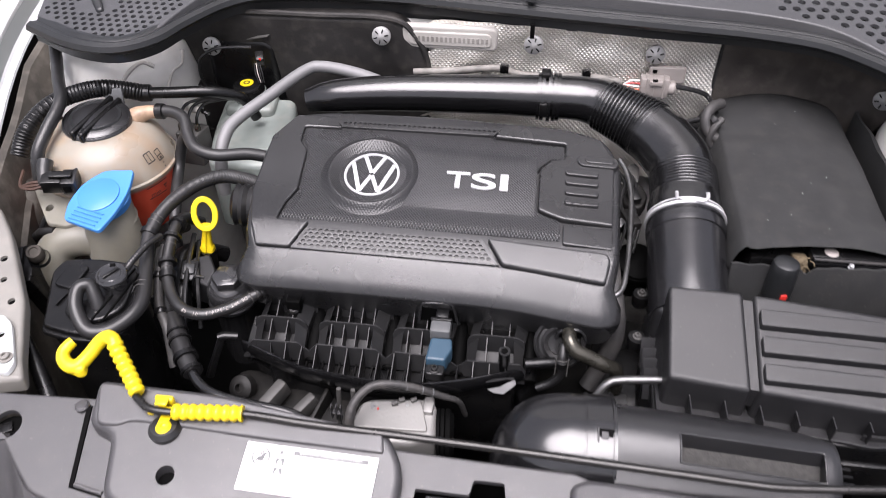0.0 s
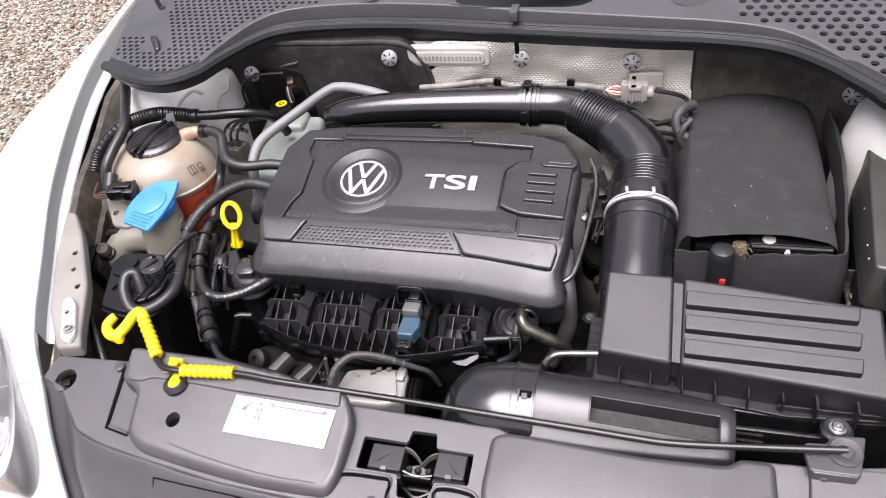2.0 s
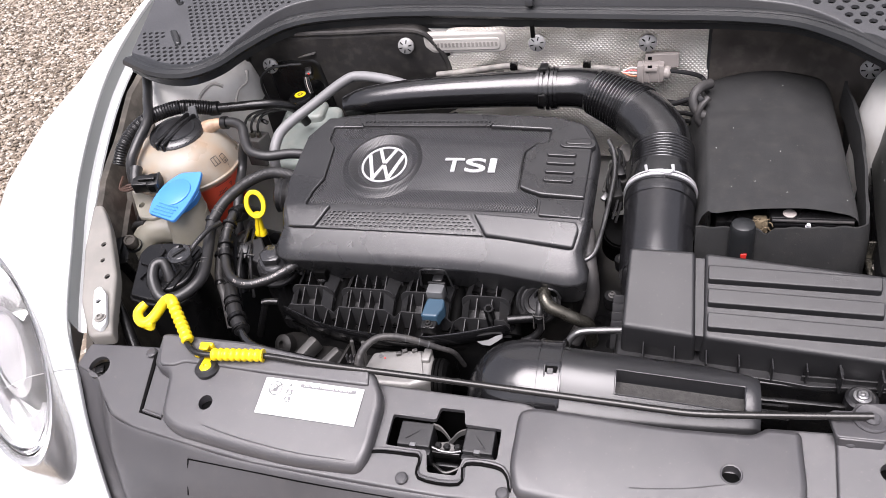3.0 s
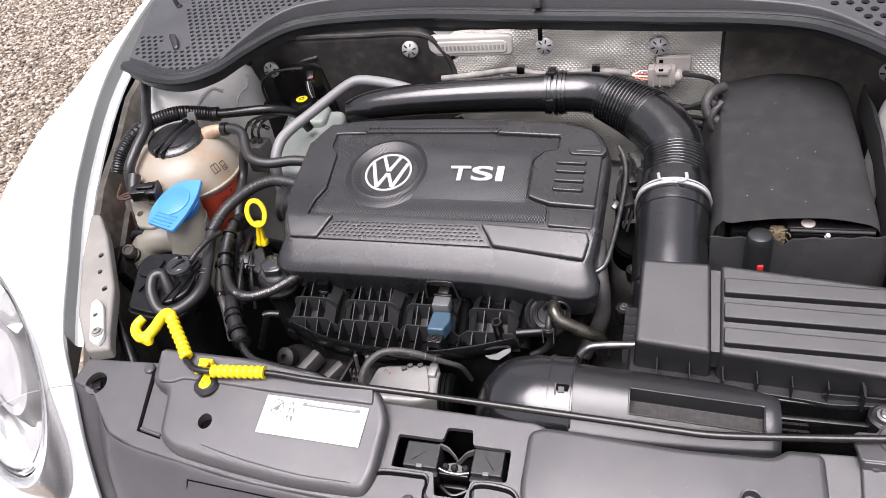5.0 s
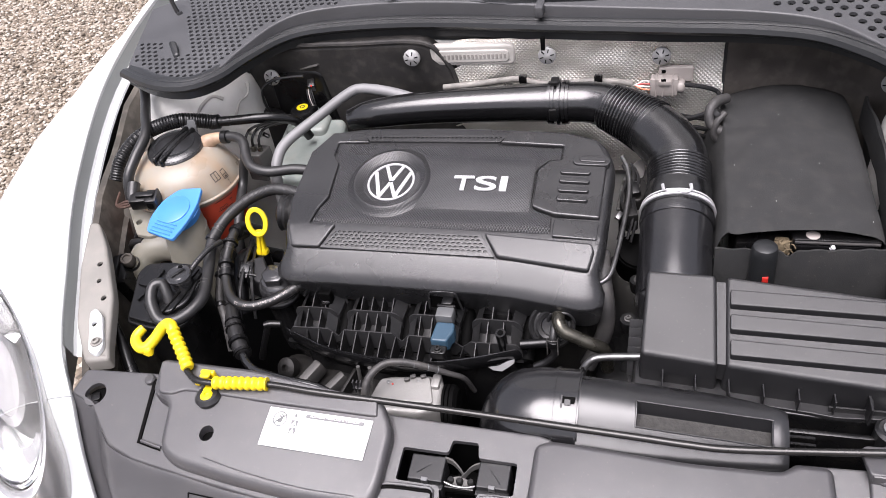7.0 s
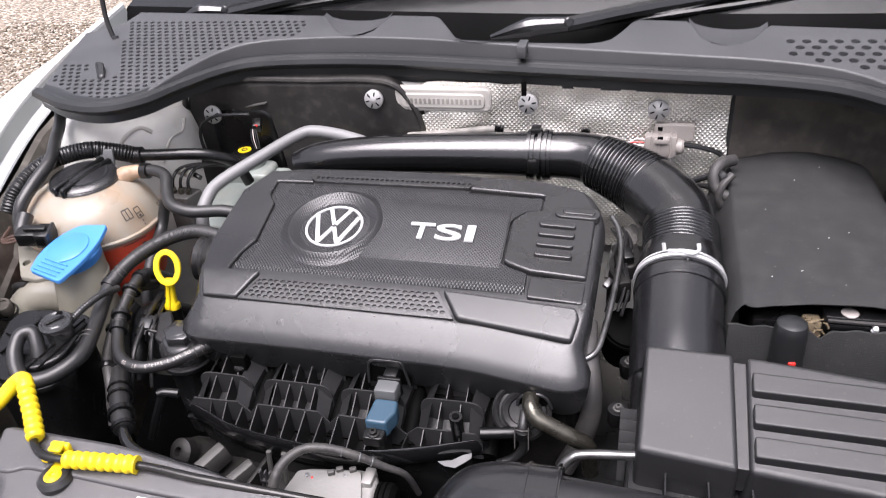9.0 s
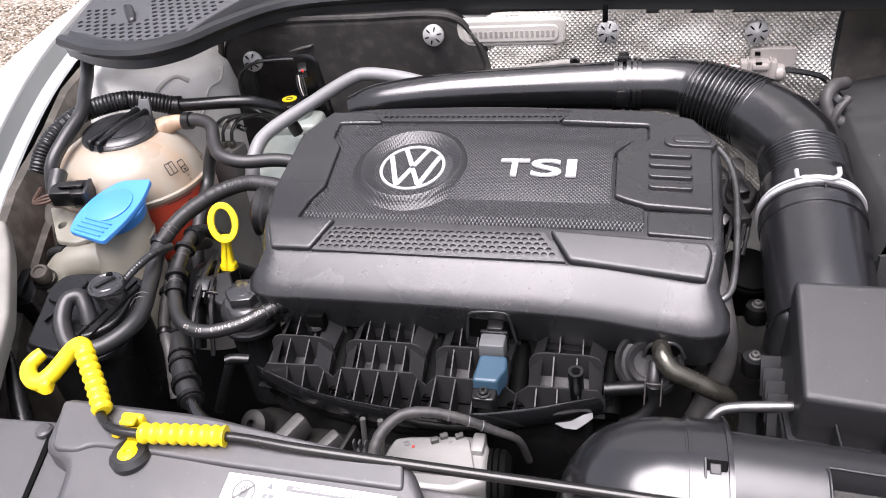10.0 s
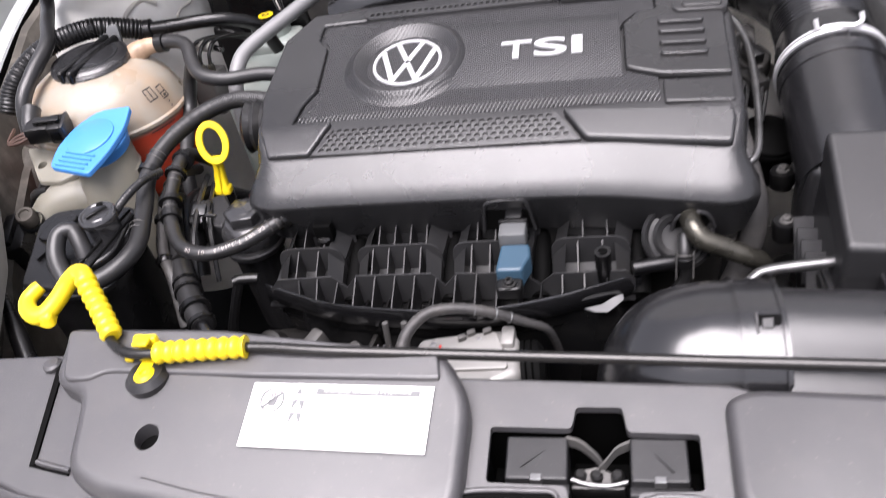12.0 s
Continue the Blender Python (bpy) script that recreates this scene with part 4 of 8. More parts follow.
def sticker():
    s = thing("warning_label", "white paper warning label stuck on the lock panel", "label", (-0.185, 0.42, 0.79))
    quad = [(-0.2576, 0.4475), (-0.1160, 0.4440), (-0.1162, 0.3940), (-0.2598, 0.3994)]
    ex = (Vector((*quad[1], 0)) - Vector((*quad[0], 0)))
    ey = (Vector((*quad[0], 0)) - Vector((*quad[3], 0)))
    o = Vector((*quad[3], 0))

    def at(u, v, h=0.0):
        q = o + ex * u + ey * v
        return Vector((q.x, q.y, lobe_z(q.x, q.y) + 0.0012 + h))

    def bar(u0, u1, v0, v1):
        return loft([[at(u0, v0, 0.0005), at(u1, v0, 0.0005)], [at(u0, v1, 0.0005), at(u1, v1, 0.0005)]], False, False, closed=False)

    part("paper", loft([[at(i / 8, j / 4) for i in range(9)] for j in range(5)], False, False, closed=False), "white", s)
    part("heading_band", bar(0.37, 0.93, 0.825, 0.925), "print", s, "grey heading band")
    mid = at(0.65, 0.88, 0.0014)
    ax, ay = (at(0.9, 0.88) - at(0.3, 0.88)).normalized(), (at(0.65, 0.95) - at(0.65, 0.8)).normalized()
    rot = Matrix((ax, ay, ax.cross(ay))).transposed().to_4x4()
    part("heading", lettering("ACHTUNG! WARNING! ATTENTION!", 0.0040, 0.0001, Matrix.Translation(mid) @ rot), "white", s, "white heading letters")
    ring = lambda u, v, r, w: [[at(u + r * math.cos(a) * ey.length / ex.length, v + r * math.sin(a), 0.0005) for a in [2 * math.pi * i / 24 for i in range(24)]] for r in (r, r - w)]
    part("pictogram", loft(ring(0.13, 0.72, 0.20, 0.03), False, False), "print", s)
    part("pictogram_palm", loft([[at(0.115, 0.62, 0.0005), at(0.150, 0.62, 0.0005)], [at(0.108, 0.72, 0.0005), at(0.160, 0.74, 0.0005)]], False, False, closed=False), "print", s)
    for k in range(4):
        u = 0.106 + 0.0145 * k
        part("pictogram_finger", bar(u, u + 0.009, 0.74, (0.80, 0.845, 0.85, 0.82)[k]), "print", s)
    part("pictogram_slash", loft([[at(0.075, 0.60, 0.0005), at(0.085, 0.575, 0.0005)], [at(0.180, 0.865, 0.0005), at(0.190, 0.84, 0.0005)]], False, False, closed=False), "print", s)
    part("pictogram", loft([[at(0.255, 0.82, 0.0005), at(0.295, 0.82, 0.0005)], [at(0.273, 0.92, 0.0005), at(0.277, 0.92, 0.0005)]], False, False, closed=False), "print", s)
    for v in (0.66, 0.46):
        part("pictogram", bar(0.248, 0.312, v - 0.075, v + 0.075), "print", s)
        part("pictogram_mark", loft([[at(0.258, v - 0.055, 0.0009), at(0.302, v - 0.055, 0.0009)], [at(0.278, v + 0.06, 0.0009), at(0.282, v + 0.06, 0.0009)]], False, False, closed=False), "white", s)
    for i in range(5):
        part("text_line", bar(0.36, 0.94 - 0.06 * (i % 3), 0.70 - 0.13 * i, 0.712 - 0.13 * i), "faint", s)


sticker()


def prop_rod():
    r = thing("bonnet_prop_rod", "dark steel bonnet prop rod with ribbed yellow grips", "prop rod", (0.47, 0.465, 0.78))
    part("rod", tube([(-0.40, 0.492, 0.822), (-0.385, 0.473, 0.820), (-0.355, 0.462, 0.819), (-0.27, 0.471, 0.816), (-0.20, 0.4690, 0.813), (-0.10, 0.4705, 0.806), (0.0, 0.4705, 0.801), (0.10, 0.4675, 0.799), (0.20, 0.4635, 0.7985), (0.25, 0.461, 0.7985), (0.30, 0.4605, 0.799), (0.40, 0.4680, 0.803), (0.474, 0.4735, 0.8075)], 0.0043, 12), "rod", r)
    part("grip", tube([(-0.343, 0.463, 0.819), (-0.305, 0.467, 0.818), (-0.268, 0.471, 0.8165)], 0.0066, 14, 60, ripple(0.0088, 0.0026)), "yellow", r, "ribbed yellow plastic grip")
    hook = part("hook_grip", tube([(-0.388, 0.479, 0.822), (-0.407, 0.501, 0.829), (-0.426, 0.522, 0.840), (-0.430, 0.527, 0.842)], 0.0066, 14, 50, ripple(0.0088, 0.0026)), "yellow", r, "ribbed yellow plastic grip")
    limb = [(-0.4285, 0.5255, 0.8415), (-0.4345, 0.5325, 0.8440), (-0.4440, 0.5370, 0.8415), (-0.4540, 0.5340, 0.8350), (-0.4640, 0.5220, 0.8250), (-0.4735, 0.5115, 0.8185), (-0.4830, 0.5095, 0.8180), (-0.4925, 0.5150, 0.8205), (-0.4965, 0.5240, 0.8235), (-0.4930, 0.5330, 0.8262), (-0.4900, 0.5375, 0.8275)]
    part("hook", tube(limb, [0.0072, 0.0080, 0.0082, 0.0080, 0.0080, 0.0084, 0.0082, 0.0076, 0.0072, 0.0070, 0.0062], 18), "yellow", r, "smooth yellow plastic hook")
    heel = rounded([(-0.4660, 0.5160), (-0.4625, 0.5040), (-0.4690, 0.5005), (-0.4870, 0.5055), (-0.4830, 0.5140)], 0.0035, 4)
    part("hook_heel", slab(heel, lambda x, y: 0.8245 + 0.25 * (y - 0.51), 0.012, 0.004, seg=4, close=True), "yellow", r, "flat pointed heel of the hook")
    c = thing("rod_clip", "yellow plastic rod clip in a black rubber grommet", "clip", (-0.352, 0.455, 0.79))
    part("grommet", lathe([(0.017, -0.006), (0.018, 0.002), (0.014, 0.007), (0.009, 0.008), (0.0001, 0.008)], 22, Matrix.Translation((-0.351, 0.452, lobe_z(-0.351, 0.452)))), "rubber", c)
    part("clip_body", join(box(-0.359, -0.346, 0.449, 0.468, 0.803, 0.811, 0.003), box(-0.363, -0.343, 0.464, 0.470, 0.806, 0.819, 0.003), lathe([(0.0085, 0), (0.0085, 0.005), (0.006, 0.0075), (0.003, 0.0075), (0.0025, 0.005), (0.0001, 0.005)], 16, Matrix.Translation((-0.350, 0.449, 0.805)))), "yellow", c, "yellow plastic clip")
    part("clip_jaw", join(box(-0.3675, -0.3465, 0.4735, 0.4800, 0.812, 0.8245, 0.0025), box(-0.3640, -0.3500, 0.4660, 0.4760, 0.8215, 0.8255, 0.0018), box(-0.3735, -0.3660, 0.4620, 0.4700, 0.8085, 0.8140, 0.002)), "yellow", c, "upper jaw of the clip")
    b = thing("rod_bracket", "grey plastic bracket that holds the prop rod pivot", "bracket", (0.47, 0.47, 0.74))
    part("plate", slab(rounded([(0.4306, 0.479), (0.4365, 0.4845), (0.4558, 0.4850), (0.4631, 0.4975), (0.4978, 0.5000), (0.4860, 0.448), (0.4360, 0.448)], 0.004), 0.799, 0.006, 0.002), "grey", b)
    part("pivot_dish", lathe([(0.0185, -0.004), (0.0185, 0.002), (0.0165, 0.0045), (0.013, 0.0035), (0.0001, 0.003)], 28, Matrix.Translation((0.4735, 0.4755, 0.799))), "grey", b)
    part("pivot_boss", lathe([(0.0085, -0.002), (0.0085, 0.006), (0.006, 0.009), (0.0001, 0.009)], 20, Matrix.Translation((0.474, 0.4735, 0.799))), "grey", b)
    part("bracket_foot", box(0.438, 0.484, 0.446, 0.462, 0.74, 0.798, 0.003), "grey", b)
    k = thing("corner_plate", "lighter grey plastic corner plate with a screw", "panel", (0.50, 0.42, 0.78))
    part("plate", slab(rounded([(0.4385, 0.4615), (0.60, 0.470), (0.575, 0.42), (0.50, 0.362), (0.4335, 0.352)], 0.005), lambda x, y: lock_z(x, y) + 0.006, 0.015, 0.003, [circle(0.4884, 0.4219, 0.0100, 20)], hole_depth=0.006), "grey", k)
    part("screw", lathe([(0.0075, 0), (0.0075, 0.003), (0.006, 0.0045), (0.003, 0.0045), (0.0025, 0.003), (0.0001, 0.003)], 18, facing((0.4513, 0.452, lock_z(0.4513, 0.452) + 0.006), (0, -0.2, 1))), "grey", k)


prop_rod()


# ---- engine cover ----
def deck(x, y, h=0.0):
    """The height of the engine cover's top, which folds down steeply to the front."""
    f = FOLD + 0.012 - y
    f = 0.0 if f < 0 else f * f / 0.048 if f < 0.024 else f - 0.012
    return 0.843 + 0.2 * (y - 0.744) - 0.28 * f - 0.05 * max(0.0, x - 0.02) + h


FOLD = 0.7485
SOFT = [FOLD + 0.012, FOLD + 0.004, FOLD - 0.004, FOLD - 0.012]


def engine_cover():
    c = thing("engine_cover", "satin black plastic engine cover with woven and honeycomb panels", "engine cover", (-0.1, 0.82, 0.76))
    edge = rounded([(-0.332, 0.717), (-0.21, 0.718), (0.0, 0.715), (0.124, 0.704), (0.132, FOLD), (0.137, 0.90), (0.119, 0.940), (0.068, 0.953), (-0.125, 0.960), (-0.27, 0.957), (-0.325, 0.948), (-0.353, 0.90), (-0.352, 0.80), (-0.344, FOLD)],
                   [0.012, 0.05, 0.05, 0.014, 0.0, 0.03, 0.02, 0.02, 0.05, 0.03, 0.02, 0.03, 0.02, 0.0], 6)
    if area(edge) < 0:
        edge.reverse()

    # flank: a broad sloping band to the front, steep sides elsewhere
    def ring(dout, drop, front_out, front_drop):
        pts, out = edge, []
        nrm = [Vector(b) - Vector(a) for a, b in zip(pts, inset(pts, -1.0))]
        for (x, y), n in zip(pts, nrm):
            n = n.normalized()
            k = max(0.0, min(1.0, (-n.y - 0.25) / 0.6))
            k = k * k * (3 - 2 * k)
            o, d = dout + (front_out - dout) * k, drop + (front_drop - drop) * k
            out.append((x + n.x * o, y + n.y * o, deck(x, y) - d))
        return out

    rings = [ring(-0.004, 0.085, 0.0220, 0.084), ring(0.005, 0.05, 0.0345, 0.050), ring(0.0075, 0.036, 0.0371, 0.0375), ring(0.0085, 0.028, 0.0377, 0.0352), ring(0.0088, 0.021, 0.0369, 0.0326), ring(0.008, 0.014, 0.0240, 0.0205),
             ring(0.0060, 0.008, 0.0105, 0.0090), ring(0.003, 0.003, 0.0018, 0.0018), ring(0.0, 0.0006, -0.0004, 0.0003), ring(-0.004, 0.0, -0.004, 0.0)]
    bm = loft(rings, False, True)
    for at in SOFT:
        bmesh.ops.bisect_plane(bm, geom=bm.verts[:] + bm.edges[:] + bm.faces[:], dist=1e-4, plane_co=(0, at, 0), plane_no=(0, 1, 0))
        for v in bm.verts:
            if abs(v.co.y - at) < 2e-4 and v.co.z > deck(v.co.x, v.co.y) - 0.004:
                v.co.z = deck(v.co.x, v.co.y)
    part("shell", bm, "cover", c, sharp=50)

    def plate(name, outline, h, mat, r=0.0015, label="", corner=0.003, depth=0.006, holes=(), bend=None):
        return part(name, slab(rounded(outline, corner, 3), lambda x, y: deck(x, y, h), depth, r, holes, bend=bend), mat, c, label)

    woven = [(-0.304, 0.920), (0.064, 0.917), (0.064, 0.894), (0.045, 0.891), (0.029, 0.870), (0.028, 0.799), (0.044, 0.791), (0.062, 0.786), (0.062, 0.765), (-0.3035, 0.765), (-0.301, 0.784), (-0.290, 0.806), (-0.293, 0.879), (-0.304, 0.896)]
    woven.reverse()
    plate("woven_panel", woven, 0.0026, "carbon", 0.0008, "finely woven black panel")
    xs = [lerp(-0.3045, 0.062, i / 12) for i in range(13)]
    part("woven_edge", loft([[(x, 0.7665, deck(x, 0.7665, 0.0028)) for x in xs], [(x, 0.7640, deck(x, 0.7640, 0.0025)) for x in xs], [(x, 0.7580, deck(x, 0.7580, -0.0030)) for x in xs]], False, False, closed=False), "carbon", c, "sloping woven edge")
    # smooth plates that stand proud of the woven panel
    left = [(-0.352, 0.90), (-0.325, 0.944), (-0.268, 0.944), (-0.255, 0.923), (-0.309, 0.922), (-0.309, 0.894), (-0.296, 0.878), (-0.293, 0.807), (-0.304, 0.782), (-0.309, 0.755), (-0.265, 0.754), (-0.268, FOLD), (-0.285, 0.7185), (-0.330, 0.7185), (-0.343, FOLD), (-0.354, 0.80)]
    left.reverse()
    plate("side_plate", left, 0.0045, "cover", 0.0025, depth=0.014, bend=SOFT)
    right = [(0.032, 0.800), (0.046, 0.794), (0.065, 0.788), (0.130, 0.786), (0.133, 0.90), (0.115, 0.934), (0.068, 0.946), (-0.022, 0.948), (-0.034, 0.924), (0.066, 0.920), (0.066, 0.892), (0.047, 0.888), (0.032, 0.869)]
    plate("side_plate", right, 0.0055, "cover", 0.0025)
    plate("corner_plate", [(-0.030, 0.7475), (0.123, 0.7430), (0.1275, 0.733), (0.1215, 0.706), (-0.008, 0.7155)], 0.006, "cover", 0.003, corner=0.004)
    plate("side_step", [(0.066, 0.783), (0.130, 0.782), (0.129, 0.751), (0.066, 0.752)], 0.002, "cover", 0.0015)
    # centre band under the letters: raised, with broad slopes before and behind it
    foot = [(-0.168, 0.790), (-0.08, 0.7895), (0.029, 0.789), (0.029, 0.892), (-0.08, 0.8955), (-0.155, 0.898)]
    crest = [(-0.140, 0.811), (-0.08, 0.8105), (0.0275, 0.810), (0.0275, 0.871), (-0.08, 0.8745), (-0.140, 0.877)]
    part("centre_band", loft([[(x, y, deck(x, y, 0.0020)) for x, y in foot], [(x, y, deck(x, y, 0.0034)) for x, y in inset(foot, 0.003)], [(x, y, deck(x, y, 0.0064)) for x, y in crest], [(x, y, deck(x, y, 0.0068)) for x, y in inset(crest, 0.002)]], False, True), "carbon_soft", c, "raised woven band under the letters")

    # honeycomb grilles with real hexagonal dimples
    def comb(outline, pitch, r, name, h, squash=1.0):
        holes = []
        xs, ys = [p[0] for p in outline], [p[1] for p in outline]
        inner = inset(outline if area(outline) > 0 else outline[::-1], pitch * 0.5 * squash)
        y, row = min(ys) + pitch * 0.2, 0
        while y < max(ys):
            x = min(xs) + (pitch / 2 if row % 2 else 0)
            while x < max(xs):
                k = len(inner)
                if all((inner[(i + 1) % k][0] - inner[i][0]) * (y - inner[i][1]) - (inner[(i + 1) % k][1] - inner[i][1]) * (x - inner[i][0]) > 0 for i in range(k)):
                    holes.append(circle(x, y, r, 6, r * squash))
                x += pitch
            y += pitch * 0.866 * squash
            row += 1
        g = part(name, slab(outline, lambda x, y: deck(x, y, h), 0.0045, 0.0006, holes, 2, hole_depth=0.0022), "cover", c, "black honeycomb grille")
        part("backing", slab(inset(outline if area(outline) > 0 else outline[::-1], 0.002), lambda x, y: deck(x, y, h - 0.0018), 0.001, 0.0002), "airbox", g)

    comb([(-0.265, 0.7475), (-0.284, 0.7185), (-0.012, 0.7165), (-0.035, 0.7475)], 0.0082, 0.0034, "honeycomb_grille", 0.0020, 0.70)
    comb([(-0.270, 0.940), (-0.255, 0.926), (-0.036, 0.927), (-0.024, 0.942)], 0.0072, 0.0028, "honeycomb_grille", 0.0035)

    # badge dish and badge
    tilt = facing((-0.1965, 0.841, deck(-0.1965, 0.841, 0.001)), (0, -0.2, 1.0))
    part("dish", lathe([(0.073, 0.0005), (0.068, 0.0028), (0.063, 0.0066), (0.0600, 0.0098), (0.0575, 0.0108), (0.0550, 0.0100), (0.0420, -0.0012), (0.0395, -0.0024), (0.0001, -0.003)], 72, tilt), "dish", c, "round finely woven badge dish")
    tilt = tilt @ Matrix.Translation((0, 0, -0.002))
    part("badge_disc", lathe([(0.0385, -0.001), (0.0385, 0.002), (0.0001, 0.0024)], 48, tilt), "black", c)
    ring_b = lathe([(0.0385, 0.001), (0.0385, 0.0048), (0.0377, 0.0056), (0.0355, 0.0056), (0.0347, 0.0046), (0.0347, 0.001)], 64, tilt)
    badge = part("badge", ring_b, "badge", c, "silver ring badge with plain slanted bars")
    for x0, y0, x1, y1, w in ((-0.0290, 0.0195, -0.0125, -0.0315, 0.0062), (-0.0125, -0.0300, -0.0005, -0.0020, 0.0058), (0.0005, -0.0020, 0.0125, -0.0300, 0.0058), (0.0125, -0.0315, 0.0290, 0.0195, 0.0062), (-0.0140, 0.0325, -0.0008, 0.0025, 0.0058), (0.0008, 0.0025, 0.0140, 0.0325, 0.0058)):
        b = box(-w / 2, w / 2, -math.hypot(x1 - x0, y1 - y0) / 2, math.hypot(x1 - x0, y1 - y0) / 2, 0.001, 0.0052, 0.0008)
        moved(b, tilt @ pose((x0 + x1) / 2, (y0 + y1) / 2, 0, 0, 0, math.degrees(math.atan2(y1 - y0, x1 - x0)) - 90))
        part("badge_bar", b, "badge", badge)
    for word, x0, x1 in (("T", -0.0935, -0.0615), ("S", -0.0590, -0.0255), ("I", -0.0205, -0.0095)):
        b = lettering(word, 0.04, 0.0009, pose(0, 0, 0), bold=0.0006)
        xs, ys = [v.co.x for v in b.verts], [v.co.y for v in b.verts]
        for v in b.verts:
            v.co.x = lerp(x0, x1, (v.co.x - min(xs)) / (max(xs) - min(xs)))
            v.co.y = lerp(0.8215, 0.8495, (v.co.y - min(ys)) / (max(ys) - min(ys)))
            v.co.z = deck(v.co.x, v.co.y, 0.0086) + v.co.z
        part("raised_letter", b, "badge", c, "silver raised letter")

    # details of the right-hand plate
    def pill(x, y, lx, ly, h, lift):
        o = []
        for i in range(24):
            a = 2 * math.pi * i / 24
            o.append((x + (lx - ly) * (1 if math.cos(a) > 0 else -1) + ly * math.cos(a), y + ly * math.sin(a)))
        part(h, slab(o, lambda u, v: deck(u, v, 0.0055 + lift), 0.004 + lift, 0.0012), "cover", c)
    pill(0.110, 0.890, 0.028, 0.0098, "oblong_boss", 0.0034)
    pill(0.112, 0.890, 0.020, 0.0050, "oblong_boss", 0.0052)
    for y in (0.865, 0.8485, 0.831, 0.814):
        pill(0.0885, y, 0.0225, 0.0044, "raised_bar", 0.0046)
    # notches for the sensor plug and the breather pipe
    def arch(name, pts, y):
        part(name, tube([(x, y, z) for x, z in pts], 0.0019, 8), "cover", c, "rounded rim of the cut-out")
        # nothing is cut: a black block stands for the opening's shade
        part("cut_out", loft([[(x, y + 0.0022, z) for x, z in pts], [(x, y + 0.0160, z) for x, z in pts]]), "dark", c, "black block standing for the shade of the cut-out")

    arch("plug_arch", [(-0.110, 0.755), (-0.107, 0.783), (-0.102, 0.7895), (-0.086, 0.7915), (-0.069, 0.7905), (-0.065, 0.783), (-0.060, 0.755)], 0.6795)
    arch("pipe_arch", [(0.0670, 0.7545), (0.0700, 0.7660), (0.0765, 0.7715), (0.0860, 0.7735), (0.0950, 0.7720), (0.1010, 0.7655), (0.1045, 0.7550)], 0.6705)
    # black box put in for the shade of a recess
    part("screw_recess", box(-0.2865, -0.268, 0.677, 0.690, 0.752, 0.7725, 0.001), "dark", c, "black box standing for the shade of the recess")
    part("screw_boss", lathe([(0.0085, -0.03), (0.0085, 0.0), (0.0065, 0.002), (0.004, 0.002), (0.0035, -0.004), (0.0001, -0.004)], 18, facing((-0.2785, 0.681, 0.757), (0, -0.3, 1))), "black", c, "round black screw boss")
    part("mount_boot", lathe([(0.028, 0), (0.030, 0.006), (0.027, 0.012), (0.031, 0.018), (0.027, 0.024), (0.030, 0.030), (0.02, 0.036), (0.0001, 0.036)], 28, facing((-0.358, 0.815, 0.815), (-1, -0.1, 0.1))), "rubber", c, "ribbed black rubber boot")
    return c


engine_cover()


